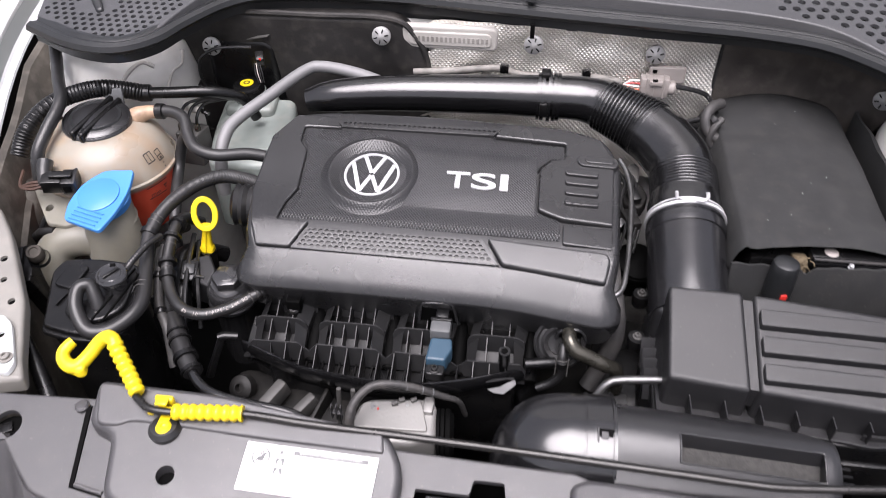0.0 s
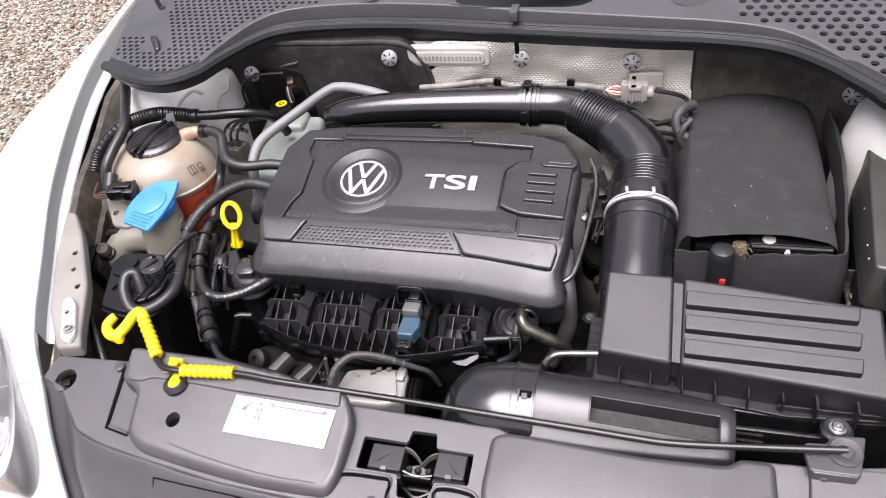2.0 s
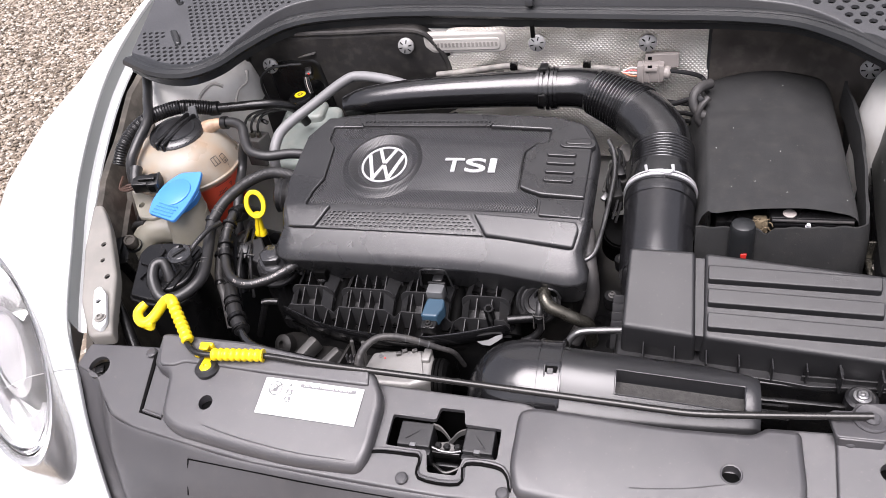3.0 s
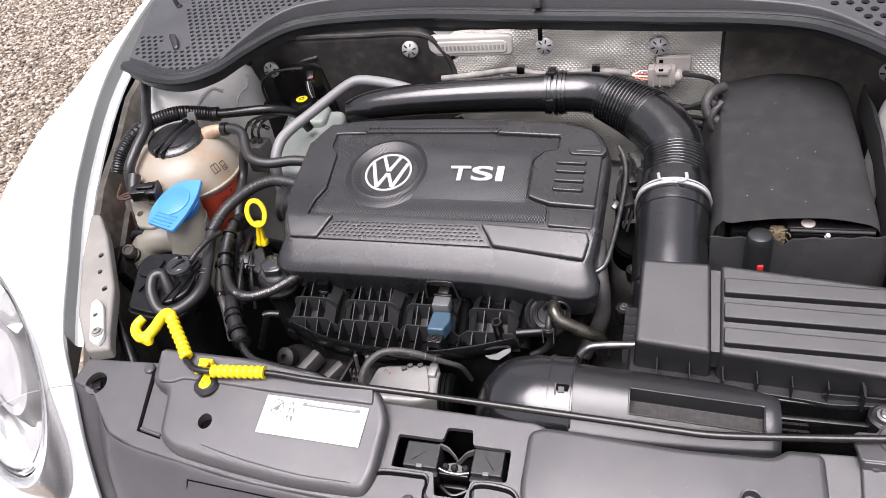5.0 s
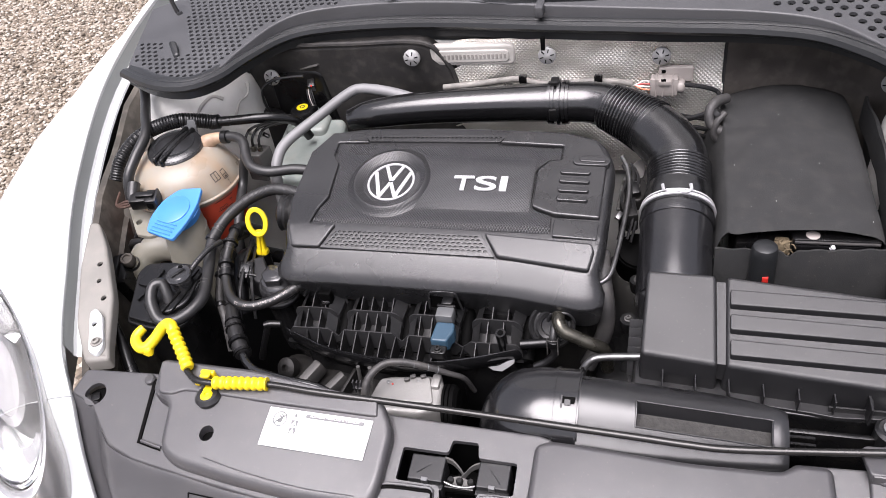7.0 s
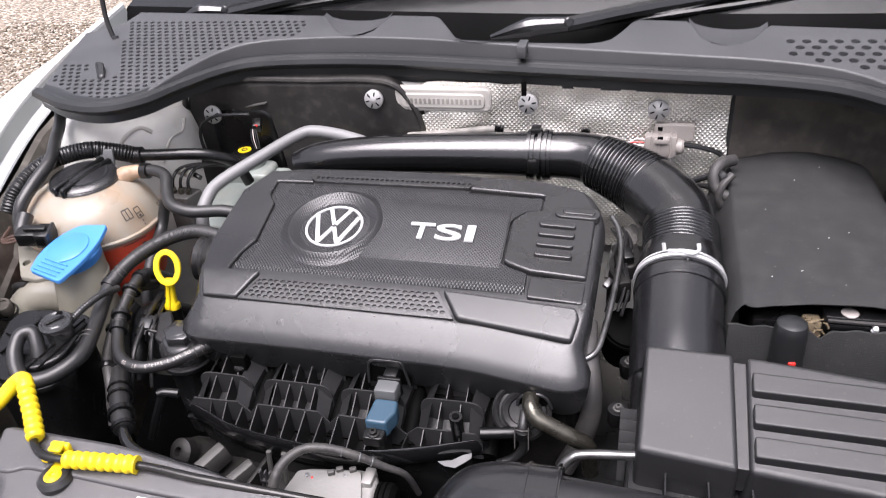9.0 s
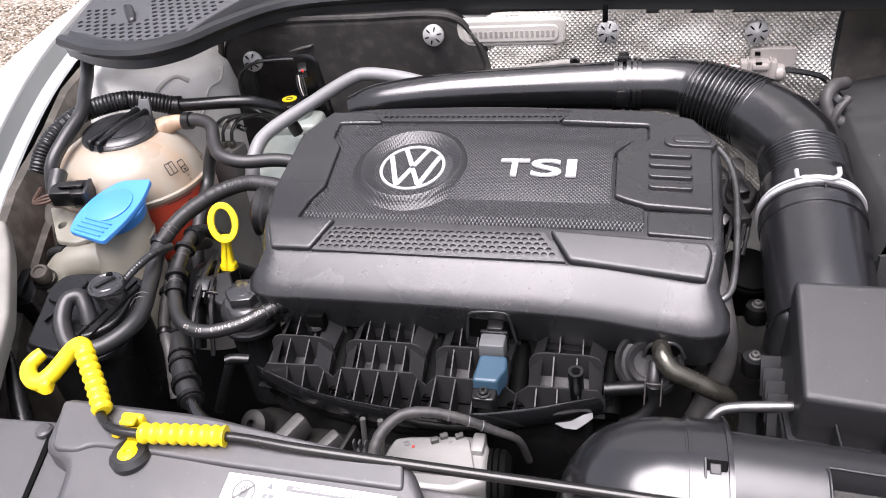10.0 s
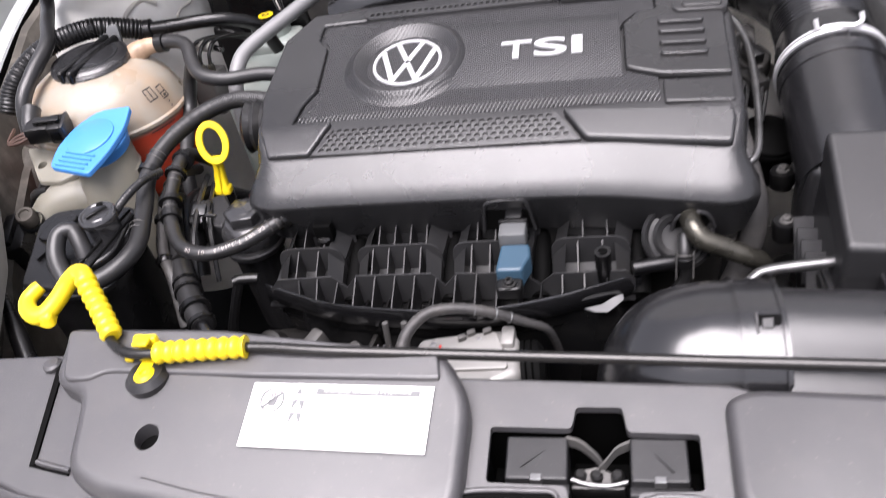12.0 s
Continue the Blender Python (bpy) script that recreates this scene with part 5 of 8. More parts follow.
# ---- intake manifold ----
def manifold():
    m = thing("intake_manifold", "black ribbed plastic intake manifold", "intake manifold", (-0.15, 0.65, 0.60))
    front = [(-0.345, 0.644), (-0.31, 0.630), (-0.258, 0.611), (-0.176, 0.600), (-0.107, 0.600), (-0.05, 0.612), (0.0, 0.629), (0.038, 0.643)]
    outline = front + [(0.040, 0.645), (0.02, 0.70), (-0.33, 0.70), (-0.345, 0.665)]
    part("flange", slab(inset(outline if area(outline) > 0 else outline[::-1], 0.006), lambda x, y: 0.700, 0.018, 0.002, steps=[(-0.012, 0.10), (-0.010, 0.03), (0, 0.018)]), "black", m)

    def fin_plate(x, pts):
        return loft([[(x - 0.0007, y, z) for y, z in pts], [(x + 0.0007, y, z) for y, z in pts]])

    def wall(x0, x1, y, top, r):
        """An upright plate across a runner, with round upper corners."""
        o = rounded([(x0, 0.695), (x1, 0.695), (x1, top), (x0, top)], [0, 0, r, r], 6)
        return loft([[(x, y - 0.001, z) for x, z in o], [(x, y + 0.001, z) for x, z in o]])

    # one plastic in several tones: walls paler as if lit, deep parts darker
    runners = ((-0.327, -0.262, 3), (-0.241, -0.158, 5), (-0.141, -0.068, 4), (-0.043, 0.026, 3))
    for x0, x1, n in runners:
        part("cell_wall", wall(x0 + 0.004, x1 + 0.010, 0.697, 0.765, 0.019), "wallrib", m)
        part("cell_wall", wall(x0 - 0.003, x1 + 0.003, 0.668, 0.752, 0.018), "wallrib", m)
        part("shoulder", slab(rounded([(x0 + 0.004, 0.668), (x1 + 0.004, 0.668), (x1 + 0.006, 0.72), (x0 + 0.006, 0.72)], 0.004), 0.732, 0.04, 0.004), "black", m)
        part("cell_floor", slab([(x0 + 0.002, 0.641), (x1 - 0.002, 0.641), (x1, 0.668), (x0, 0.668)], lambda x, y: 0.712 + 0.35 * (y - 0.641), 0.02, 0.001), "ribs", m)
        for i in range(1, n):
            x = lerp(x0 + (0.004 if i == 0 else 0), x1 - (0.004 if i == n else 0), i / n)
            lo = 0.006 if i in (0, n) else 0.0
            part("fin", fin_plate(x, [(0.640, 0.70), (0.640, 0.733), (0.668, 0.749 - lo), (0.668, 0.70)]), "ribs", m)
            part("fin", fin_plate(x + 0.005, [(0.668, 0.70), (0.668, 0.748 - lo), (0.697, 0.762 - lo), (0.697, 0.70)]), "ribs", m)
        for x, s in ((x0 - 0.002, -1), (x1 + 0.002, 1)):
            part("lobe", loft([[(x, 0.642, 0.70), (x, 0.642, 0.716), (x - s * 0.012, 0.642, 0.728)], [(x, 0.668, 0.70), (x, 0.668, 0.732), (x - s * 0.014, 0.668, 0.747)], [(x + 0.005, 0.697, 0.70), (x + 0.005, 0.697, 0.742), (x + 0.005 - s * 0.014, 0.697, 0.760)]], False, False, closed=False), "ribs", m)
        # black colour stands for the deep shade between the runners
        part("throat", tube([(x1 + 0.010, 0.705, 0.728), (x1 + 0.011, 0.672, 0.716), (x1 + 0.011, 0.640, 0.700)], 0.0100, 14), "dark", m)
    # front wall: level over the runners, dipping in a V between them
    tops = [(-0.335, 0.722), (-0.325, 0.735), (-0.266, 0.737), (-0.252, 0.722), (-0.240, 0.737), (-0.162, 0.737), (-0.150, 0.721), (-0.137, 0.736), (-0.072, 0.734), (-0.057, 0.719), (-0.043, 0.732), (0.024, 0.733), (0.032, 0.722)]
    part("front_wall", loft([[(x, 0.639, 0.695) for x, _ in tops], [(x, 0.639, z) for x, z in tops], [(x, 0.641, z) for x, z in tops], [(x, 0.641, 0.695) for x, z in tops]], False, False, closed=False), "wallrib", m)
    for i in range(18):
        x = -0.322 + i * 0.0205
        if x < 0.034:
            y = poly_at(front, x) + 0.003
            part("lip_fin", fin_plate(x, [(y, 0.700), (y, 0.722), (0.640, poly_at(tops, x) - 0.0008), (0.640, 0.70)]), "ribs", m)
    part("cell_floor", loft([[(x, y + 0.004, 0.696) for x, y in front], [(x, 0.640, 0.698) for x, _ in front], [(x, 0.70, 0.712) for x, _ in front]], False, False, closed=False), "black", m)
    edge = [(p.x, p.y) for _, p in spline([(x, y, 0) for x, y in front], 6)]
    part("lip", loft([[(x, y + dy, z) for x, y in edge] for dy, z in ((0.0045, 0.715), (0.0040, 0.7235), (0.0020, 0.7245), (0.0, 0.7225), (-0.0015, 0.714), (-0.0010, 0.703), (0.003, 0.697), (0.012, 0.690), (0.03, 0.684))], False, False, closed=False), "gloss", m, "smooth black lip of the manifold")
    part("stub", tube([(0.0035, 0.645, 0.715), (0.0035, 0.643, 0.735), (0.0035, 0.640, 0.757)], 0.0075, 14), "black", m)
    part("stub_bore", tube([(0.0035, 0.640, 0.7565), (0.0035, 0.640, 0.7578)], 0.0042, 12), "dark", m)
    part("side_pipe", tube([(0.03, 0.64, 0.735), (0.055, 0.645, 0.735), (0.068, 0.648, 0.734)], 0.007, 12), "black", m)
    part("bracket", join(tube([(-0.345, 0.640, 0.738), (-0.362, 0.637, 0.740), (-0.370, 0.634, 0.739)], 0.0055, 12), tube([(-0.364, 0.638, 0.742), (-0.376, 0.628, 0.712), (-0.390, 0.620, 0.675)], [0.0058, 0.0052, 0.0060], 8)), "black", m)
    part("boss", lathe([(0.011, -0.03), (0.011, 0.0), (0.006, 0.0), (0.005, -0.01), (0.0001, -0.01)], 18, Matrix.Translation((-0.281, 0.692, 0.764))), "black", m)
    # lower ribs hanging below the lip
    for i in range(14):
        x = -0.30 + i * 0.022
        y = poly_at(front, x) + 0.012
        part("lower_fin", box(x - 0.0012, x + 0.0012, y, 0.64, 0.60, 0.705, 0.0004, 1), "black", m)
    part("lower_body", box(-0.31, 0.02, 0.625, 0.70, 0.56, 0.70, 0.012), "black", m)


manifold()


def pressure_sensor():
    s = thing("pressure_sensor", "grey-blue pressure sensor with a black and grey plug", "sensor", (-0.08, 0.62, 0.75))
    part("body", slab(rounded([(-0.093, 0.612), (-0.068, 0.612), (-0.066, 0.620), (-0.061, 0.630), (-0.063, 0.645), (-0.090, 0.645)], 0.004), lambda x, y: 0.762 + 0.12 * (y - 0.61), 0.02, 0.003), "steelblue", s)
    part("foot", slab(rounded([(-0.092, 0.597), (-0.069, 0.597), (-0.068, 0.613), (-0.093, 0.613)], 0.005), 0.7525, 0.012, 0.002), "black", s)
    part("plug", box(-0.092, -0.066, 0.646, 0.668, 0.754, 0.776, 0.003), "sensor", s, "grey plug")
    part("plug_latch", box(-0.087, -0.070, 0.666, 0.690, 0.764, 0.781, 0.003), "black", s)
    part("plug_rim", box(-0.093, -0.065, 0.664, 0.669, 0.753, 0.778, 0.0015), "black", s)
    bolt("screw", (-0.0805, 0.604, 0.7525), s, 0.0045, mat="rod")


pressure_sensor()


# ---- charge pipe and bellows ----
def charge_pipe():
    p = thing("charge_pipe", "glossy black plastic charge pipe with bellows", "air pipe", (0.1, 1.05, 0.80))
    part("straight", tube([(-0.345, 1.062, 0.838), (-0.30, 1.063, 0.848), (-0.20, 1.068, 0.857), (-0.05, 1.072, 0.862), (0.045, 1.072, 0.864)], [0.020, 0.026, 0.029, 0.031, 0.033], 32), "pipe", p, "long tapering glossy black pipe")
    part("elbow", tube([(0.040, 1.072, 0.864), (0.085, 1.072, 0.864), (0.112, 1.066, 0.863), (0.128, 1.058, 0.861)], [0.033, 0.034, 0.036, 0.0375], 32), "pipe", p)
    part("bellows", tube([(0.122, 1.062, 0.8615), (0.150, 1.046, 0.857), (0.178, 1.030, 0.851), (0.195, 1.017, 0.847)], [0.0362, 0.0388, 0.0418, 0.0432], 40, 56, ripple(0.0057, 0.0033)), "pipe", p, "ribbed black rubber bellows")
    part("bend", tube([(0.190, 1.021, 0.8485), (0.213, 0.995, 0.842), (0.232, 0.962, 0.834), (0.2375, 0.935, 0.827)], [0.0445, 0.0462, 0.0465, 0.0455], 32), "pipe", p)
    part("bellows", tube([(0.2375, 0.940, 0.828), (0.2385, 0.915, 0.821), (0.238, 0.892, 0.815)], 0.0448, 36, 48, ripple(0.0056, 0.0030)), "pipe", p, "ribbed black rubber bellows")
    part("cuff", tube([(0.238, 0.897, 0.816), (0.2375, 0.88, 0.811), (0.237, 0.850, 0.803)], [0.0475, 0.0505, 0.0525], 36), "pipe", p)
    part("duct", tube([(0.237, 0.862, 0.806), (0.236, 0.82, 0.795), (0.235, 0.76, 0.778), (0.235, 0.716, 0.764)], [0.0512, 0.0515, 0.0515, 0.0510], 40), "duct", p, "matt black air duct into the air filter box")
    part("duct_ring", lathe([(0.0512, -0.009), (0.0530, -0.0080), (0.0537, 0.0), (0.0532, 0.006), (0.0512, 0.007)], 48, facing((0.2368, 0.8395, 0.8003), (0, 0.962, 0.272))), "duct", p, "taper ring below the clamp")
    part("duct_tab", moved(box(-0.0012, 0.0012, -0.010, 0.010, 0.0, 0.0020, 0.0004, 1), facing((0.2415, 0.838, 0.8525), (0.08, -0.27, 0.96))), "duct", p)
    for x, w in ((0.024, 0.0362), (0.030, 0.0370), (0.040, 0.0385), (0.048, 0.0375), (0.054, 0.0365)):
        part("collar", lathe([(0.031, -0.003), (w, -0.0025), (w, 0.0025), (0.031, 0.003)], 40, facing((x, 1.0725, 0.8635), (1, 0, 0))), "pipe", p, "ringed joint collar")
    part("collar_clip", box(0.026, 0.040, 1.066, 1.086, 0.898, 0.906, 0.002), "black", p)
    part("collar_clip", box(0.026, 0.040, 1.034, 1.040, 0.850, 0.872, 0.002), "black", p)
    h = thing("hose_clamp", "pale steel spring hose clamp round the air pipe", "hose clamp", (0.237, 0.855, 0.80))
    q = facing((0.237, 0.857, 0.805), (0, 0.96, 0.27))
    part("band", lathe([(0.0515, -0.0024), (0.0545, -0.0022), (0.0552, 0.0), (0.0545, 0.0022), (0.0515, 0.0024)], 48, q), "wire", h)
    part("band", lathe([(0.0505, 0.0055), (0.0532, 0.006), (0.0532, 0.0078), (0.0505, 0.008)], 48, q), "wire", h, "pale clamp wire")
    part("ear", tube([(0.220, 0.846, 0.8570), (0.234, 0.843, 0.8595), (0.247, 0.841, 0.8590), (0.2535, 0.842, 0.8630), (0.2525, 0.845, 0.8700)], 0.0024, 10), "wire", h)
    part("ear", tube([(0.216, 0.848, 0.8550), (0.214, 0.851, 0.8640)], 0.0023, 8), "wire", h)


charge_pipe()


# ---- hoses and pipes ----
def hose(name, label, category, pts, r, mat="rubber", n=14, res=10, swell=None, bands=()):
    h = thing(name, label, category, pts[0])
    part("tube", tube(pts, r, n, res, swell), mat, h)
    for at, nrm, rad, wid in bands:
        part("clip", lathe([(rad * 0.9, -wid), (rad, -wid * 0.9), (rad, wid * 0.9), (rad * 0.9, wid)], 18, facing(at, nrm)), "black", h)
    return h


hose("metal_pipe", "dull aluminium air-conditioning pipe with bends", "metal pipe", [(-0.15, 1.10, 0.822), (-0.22, 1.11, 0.845), (-0.279, 1.118, 0.860), (-0.335, 1.122, 0.866), (-0.362, 1.108, 0.864), (-0.405, 1.047, 0.852), (-0.446, 0.990, 0.838), (-0.456, 0.960, 0.826), (-0.459, 0.937, 0.80), (-0.462, 0.930, 0.74)], 0.0098, "alu")
hose("coolant_hose", "thin black rubber coolant hose from the tank", "hose", [(-0.560, 0.953, 0.870), (-0.527, 0.953, 0.872), (-0.505, 0.942, 0.868), (-0.490, 0.915, 0.857), (-0.472, 0.895, 0.849), (-0.44, 0.890, 0.843), (-0.40, 0.905, 0.838), (-0.37, 0.912, 0.83)], 0.0090, "hose",
     bands=[((-0.545, 0.9535, 0.871), (1, 0, 0.05), 0.012, 0.006)])
hose("breather_hose", "thick black ribbed rubber hose looping to the reservoir", "hose", [(-0.36, 0.85, 0.825), (-0.39, 0.855, 0.830), (-0.425, 0.857, 0.830), (-0.460, 0.836, 0.825), (-0.488, 0.794, 0.815), (-0.496, 0.750, 0.802), (-0.482, 0.697, 0.790), (-0.466, 0.640, 0.785), (-0.484, 0.602, 0.780), (-0.512, 0.590, 0.783), (-0.534, 0.610, 0.797), (-0.538, 0.632, 0.811), (-0.527, 0.641, 0.811), (-0.518, 0.632, 0.797), (-0.513, 0.622, 0.780)],
     [0.0096] * 10 + [0.0092, 0.0088, 0.0088, 0.0090, 0.0100], "hose", 16, res=60, swell=ripple(0.0024, 0.0006, 0.0, 0.150), bands=[((-0.497, 0.756, 0.803), (0.1, 0.9, 0.3), 0.0125, 0.004)])
hose("oil_hose", "black rubber hose with printed white marks", "hose", [(-0.322, 0.690, 0.776), (-0.340, 0.672, 0.773), (-0.362, 0.656, 0.770), (-0.392, 0.644, 0.770), (-0.425, 0.655, 0.772), (-0.450, 0.688, 0.776), (-0.463, 0.725, 0.788), (-0.468, 0.769, 0.800), (-0.468, 0.800, 0.795), (-0.458, 0.828, 0.765)], 0.0078,
     bands=[((-0.455, 0.70, 0.779), (-0.3, 0.9, 0.3), 0.0115, 0.005), ((-0.461, 0.718, 0.7855), (-0.3, 0.9, 0.3), 0.0128, 0.003), ((-0.4665, 0.756, 0.797), (-0.1, 0.95, 0.25), 0.0125, 0.0025), ((-0.468, 0.782, 0.799), (0, 1, -0.1), 0.0122, 0.004), ((-0.322, 0.690, 0.776), (0.7, 0.7, 0.1), 0.0125, 0.004)])
def printed(h, text, pts, r, size, start, normal):
    """White printing along a hose, one sign after the other."""
    path = [p for _, p in spline(pts, 40)]
    s, marks, k = 0.0, [], 0
    want = start
    for a, b in zip(path, path[1:]):
        s += (b - a).length
        if s >= want and k < len(text):
            x = (b - a).normalized()
            n = (Vector(normal) - x * Vector(normal).dot(x)).normalized()
            m = Matrix((x, n.cross(x), n)).transposed().to_4x4()
            if text[k] != " ":
                glyph = lettering(text[k], size, 0.0, pose(0, 0, 0))
                mapped(glyph, lambda u, v, w: (u, r * math.sin(v / r), r * math.cos(v / r)))
                marks.append(moved(glyph, Matrix.Translation(a) @ m))
            want += size * (0.55 if text[k] != " " else 0.6)
            k += 1
    part("print", join(*marks), "connector", h, "white printed marks")


OIL = [(-0.322, 0.690, 0.776), (-0.340, 0.672, 0.773), (-0.362, 0.656, 0.770), (-0.392, 0.644, 0.770), (-0.425, 0.655, 0.772), (-0.450, 0.688, 0.776), (-0.463, 0.725, 0.788), (-0.468, 0.769, 0.800), (-0.468, 0.800, 0.795), (-0.458, 0.828, 0.765)]
printed(bpy.data.objects["oil_hose"], "DE VRT 7,3x14,3  01  08", OIL, 0.0081, 0.0066, 0.024, (0.05, -0.6, 0.8))
for name, at, nrm, rad in (("oil_hose", (-0.4575, 0.706, 0.7815), (-0.3, 0.9, 0.3), 0.0088), ("oil_hose", (-0.4655, 0.748, 0.7945), (-0.1, 0.95, 0.25), 0.0088), ("oil_hose", (-0.331, 0.681, 0.7745), (0.7, 0.7, 0.1), 0.0088),
                           ("breather_hose", (-0.4945, 0.775, 0.8095), (0.2, 0.95, 0.28), 0.0106), ("breather_hose", (-0.4745, 0.668, 0.7875), (-0.25, 0.95, 0.08), 0.0106)):
    for k in (-0.004, 0.004):
        part("clip_wire", lathe([(rad - 0.0006, -0.0007), (rad, 0.0), (rad - 0.0006, 0.0007)], 20, facing(Vector(at) + Vector(nrm).normalized() * k, nrm), solid=False), "cast", bpy.data.objects[name], "thin metal clip wire")
hose("radiator_hose", "thick black radiator hose with a clamped end", "hose", [(-0.50, 0.78, 0.745), (-0.478, 0.720, 0.742), (-0.442, 0.659, 0.738), (-0.410, 0.610, 0.732), (-0.388, 0.582, 0.728)], [0.0135, 0.0132, 0.0128, 0.0122, 0.0115], "hose",
     bands=[((-0.446, 0.664, 0.738), (0.5, -0.8, -0.1), 0.0148, 0.002), ((-0.427, 0.637, 0.7355), (0.57, -0.8, -0.1), 0.0146, 0.0014), ((-0.420, 0.626, 0.734), (0.57, -0.8, -0.1), 0.0150, 0.0016), ((-0.404, 0.603, 0.731), (0.6, -0.75, -0.1), 0.0158, 0.004), ((-0.390, 0.585, 0.728), (0.6, -0.75, -0.1), 0.0142, 0.003)])
hose("coolant_pipe", "narrow black pipe behind the prop rod", "pipe", [(-0.395, 0.59, 0.730), (-0.372, 0.565, 0.731), (-0.345, 0.550, 0.732), (-0.302, 0.543, 0.730), (-0.241, 0.538, 0.722), (-0.20, 0.52, 0.70)], 0.0065, "pipe")
hose("return_hose", "black rubber hose behind the coolant tank", "hose", [(-0.500, 0.93, 0.85), (-0.515, 0.935, 0.825), (-0.523, 0.919, 0.79), (-0.510, 0.865, 0.775), (-0.50, 0.82, 0.745), (-0.495, 0.79, 0.67)], 0.0085, "hose")
hose("corrugated_conduit", "black corrugated cable conduit along the inner wing", "cable conduit", [(-0.738, 0.865, 0.835), (-0.731, 0.888, 0.860), (-0.714, 0.918, 0.880), (-0.685, 0.945, 0.892), (-0.645, 0.970, 0.894), (-0.612, 0.988, 0.883), (-0.590, 0.998, 0.873)], 0.0120, "black", 18, 30, ripple(0.0048, 0.0018))
hose("cable_conduit", "smooth black cable sleeve at the strut tower", "cable conduit", [(-0.606, 0.990, 0.880), (-0.594, 0.997, 0.874), (-0.55, 1.006, 0.872), (-0.51, 1.016, 0.870), (-0.478, 1.030, 0.862), (-0.452, 1.050, 0.84), (-0.44, 1.06, 0.80)], 0.0092, "black", bands=[((-0.588, 0.999, 0.873), (1, 0.2, 0), 0.0135, 0.009)])
hose("drain_tube", "black rubber drain tube below the cowl", "hose", [(-0.748, 1.065, 0.95), (-0.733, 1.022, 0.915), (-0.705, 0.970, 0.908), (-0.678, 0.918, 0.900), (-0.680, 0.870, 0.882), (-0.686, 0.840, 0.860), (-0.69, 0.825, 0.82)], 0.0092)
hose("breather_pipe", "tarnished metal breather pipe bending under the cover", "metal pipe", [(0.082, 0.672, 0.768), (0.084, 0.658, 0.766), (0.092, 0.650, 0.758), (0.108, 0.648, 0.750), (0.130, 0.648, 0.738), (0.146, 0.652, 0.722), (0.150, 0.655, 0.68)], 0.0095, "brass")
hose("fuel_pipe", "thin bright steel fuel pipe", "metal pipe", [(0.112, 0.602, 0.70), (0.120, 0.607, 0.728), (0.131, 0.615, 0.742), (0.148, 0.620, 0.746), (0.205, 0.624, 0.750)], 0.0052, "dull")
hose("grey_hose", "grey cloth-taped hose beside the engine", "hose", [(0.136, 0.775, 0.795), (0.1385, 0.738, 0.782), (0.1445, 0.710, 0.752), (0.1440, 0.703, 0.715), (0.134, 0.696, 0.680), (0.118, 0.680, 0.65)], [0.0100, 0.0115, 0.0125, 0.0125, 0.0120, 0.0120], "tape")
hose("wiring_tube", "thin shiny tube along the cover's edge", "pipe", [(0.150, 0.97, 0.825), (0.160, 0.945, 0.82), (0.165, 0.900, 0.812), (0.160, 0.817, 0.803), (0.153, 0.756, 0.795), (0.147, 0.732, 0.790), (0.136, 0.722, 0.786), (0.120, 0.72, 0.78)], 0.0036, "dull")
hose("vacuum_hose", "braided black vacuum hose", "hose", [(0.077, 0.660, 0.757), (0.076, 0.645, 0.742), (0.077, 0.645, 0.717), (0.066, 0.643, 0.699), (0.048, 0.640, 0.689)], 0.0055, bands=[((0.0765, 0.645, 0.738), (0, 0.1, 1), 0.0085, 0.005)])
grm = thing("pipe_grommet", "round black rubber grommet round the breather pipe", "grommet", (0.083, 0.672, 0.74))
gm = facing((0.072, 0.668, 0.748), (0.05, -0.75, 0.65))
part("outer_ring", lathe([(0.030, -0.006), (0.033, -0.002), (0.033, 0.002), (0.030, 0.005), (0.027, 0.002), (0.027, -0.004)], 36, gm, solid=False), "rubber", grm)
part("inner_ring", lathe([(0.021, -0.004), (0.023, 0.003), (0.020, 0.006), (0.015, 0.003), (0.014, -0.004)], 32, gm, solid=False), "rubber", grm)
part("bowl", lathe([(0.031, -0.004), (0.024, -0.002), (0.018, -0.003), (0.0001, -0.003)], 32, gm, solid=False), "black", grm)
for dx in (-0.0075, 0.0075):
    part("clip_prong", tube([(0.076 + dx, 0.640, 0.752), (0.076 + dx, 0.639, 0.740), (0.076 + dx, 0.637, 0.722)], 0.0008, 6), "cast", grm, "thin clip prong")
part("clip_bridge", tube([(0.0685, 0.640, 0.748), (0.076, 0.636, 0.751), (0.0835, 0.640, 0.748)], 0.0008, 6), "cast", grm)

hose("bypass_hose", "dull black rubber hose beside the dipstick", "hose", [(-0.448, 0.690, 0.70), (-0.452, 0.713, 0.73), (-0.466, 0.748, 0.738), (-0.470, 0.775, 0.745), (-0.455, 0.80, 0.735), (-0.43, 0.82, 0.71)], 0.0125, "black", 16, 10)
blk = thing("cable_holder", "black plastic cable holder between the hoses", "bracket", (-0.40, 0.73, 0.72))
part("block", slab(rounded([(-0.446, 0.725), (-0.412, 0.715), (-0.408, 0.742), (-0.425, 0.768), (-0.448, 0.760)], 0.004), lambda x, y: 0.752 + 0.2 * (y - 0.73), 0.04, 0.003), "airbox", blk)
part("tie", tube([(-0.430, 0.712, 0.752), (-0.424, 0.712, 0.768), (-0.412, 0.714, 0.766)], 0.0022, 8), "black", blk)
disc = thing("vacuum_pump", "black round pump housing beside the engine cover", "pump", (0.185, 0.84, 0.72))
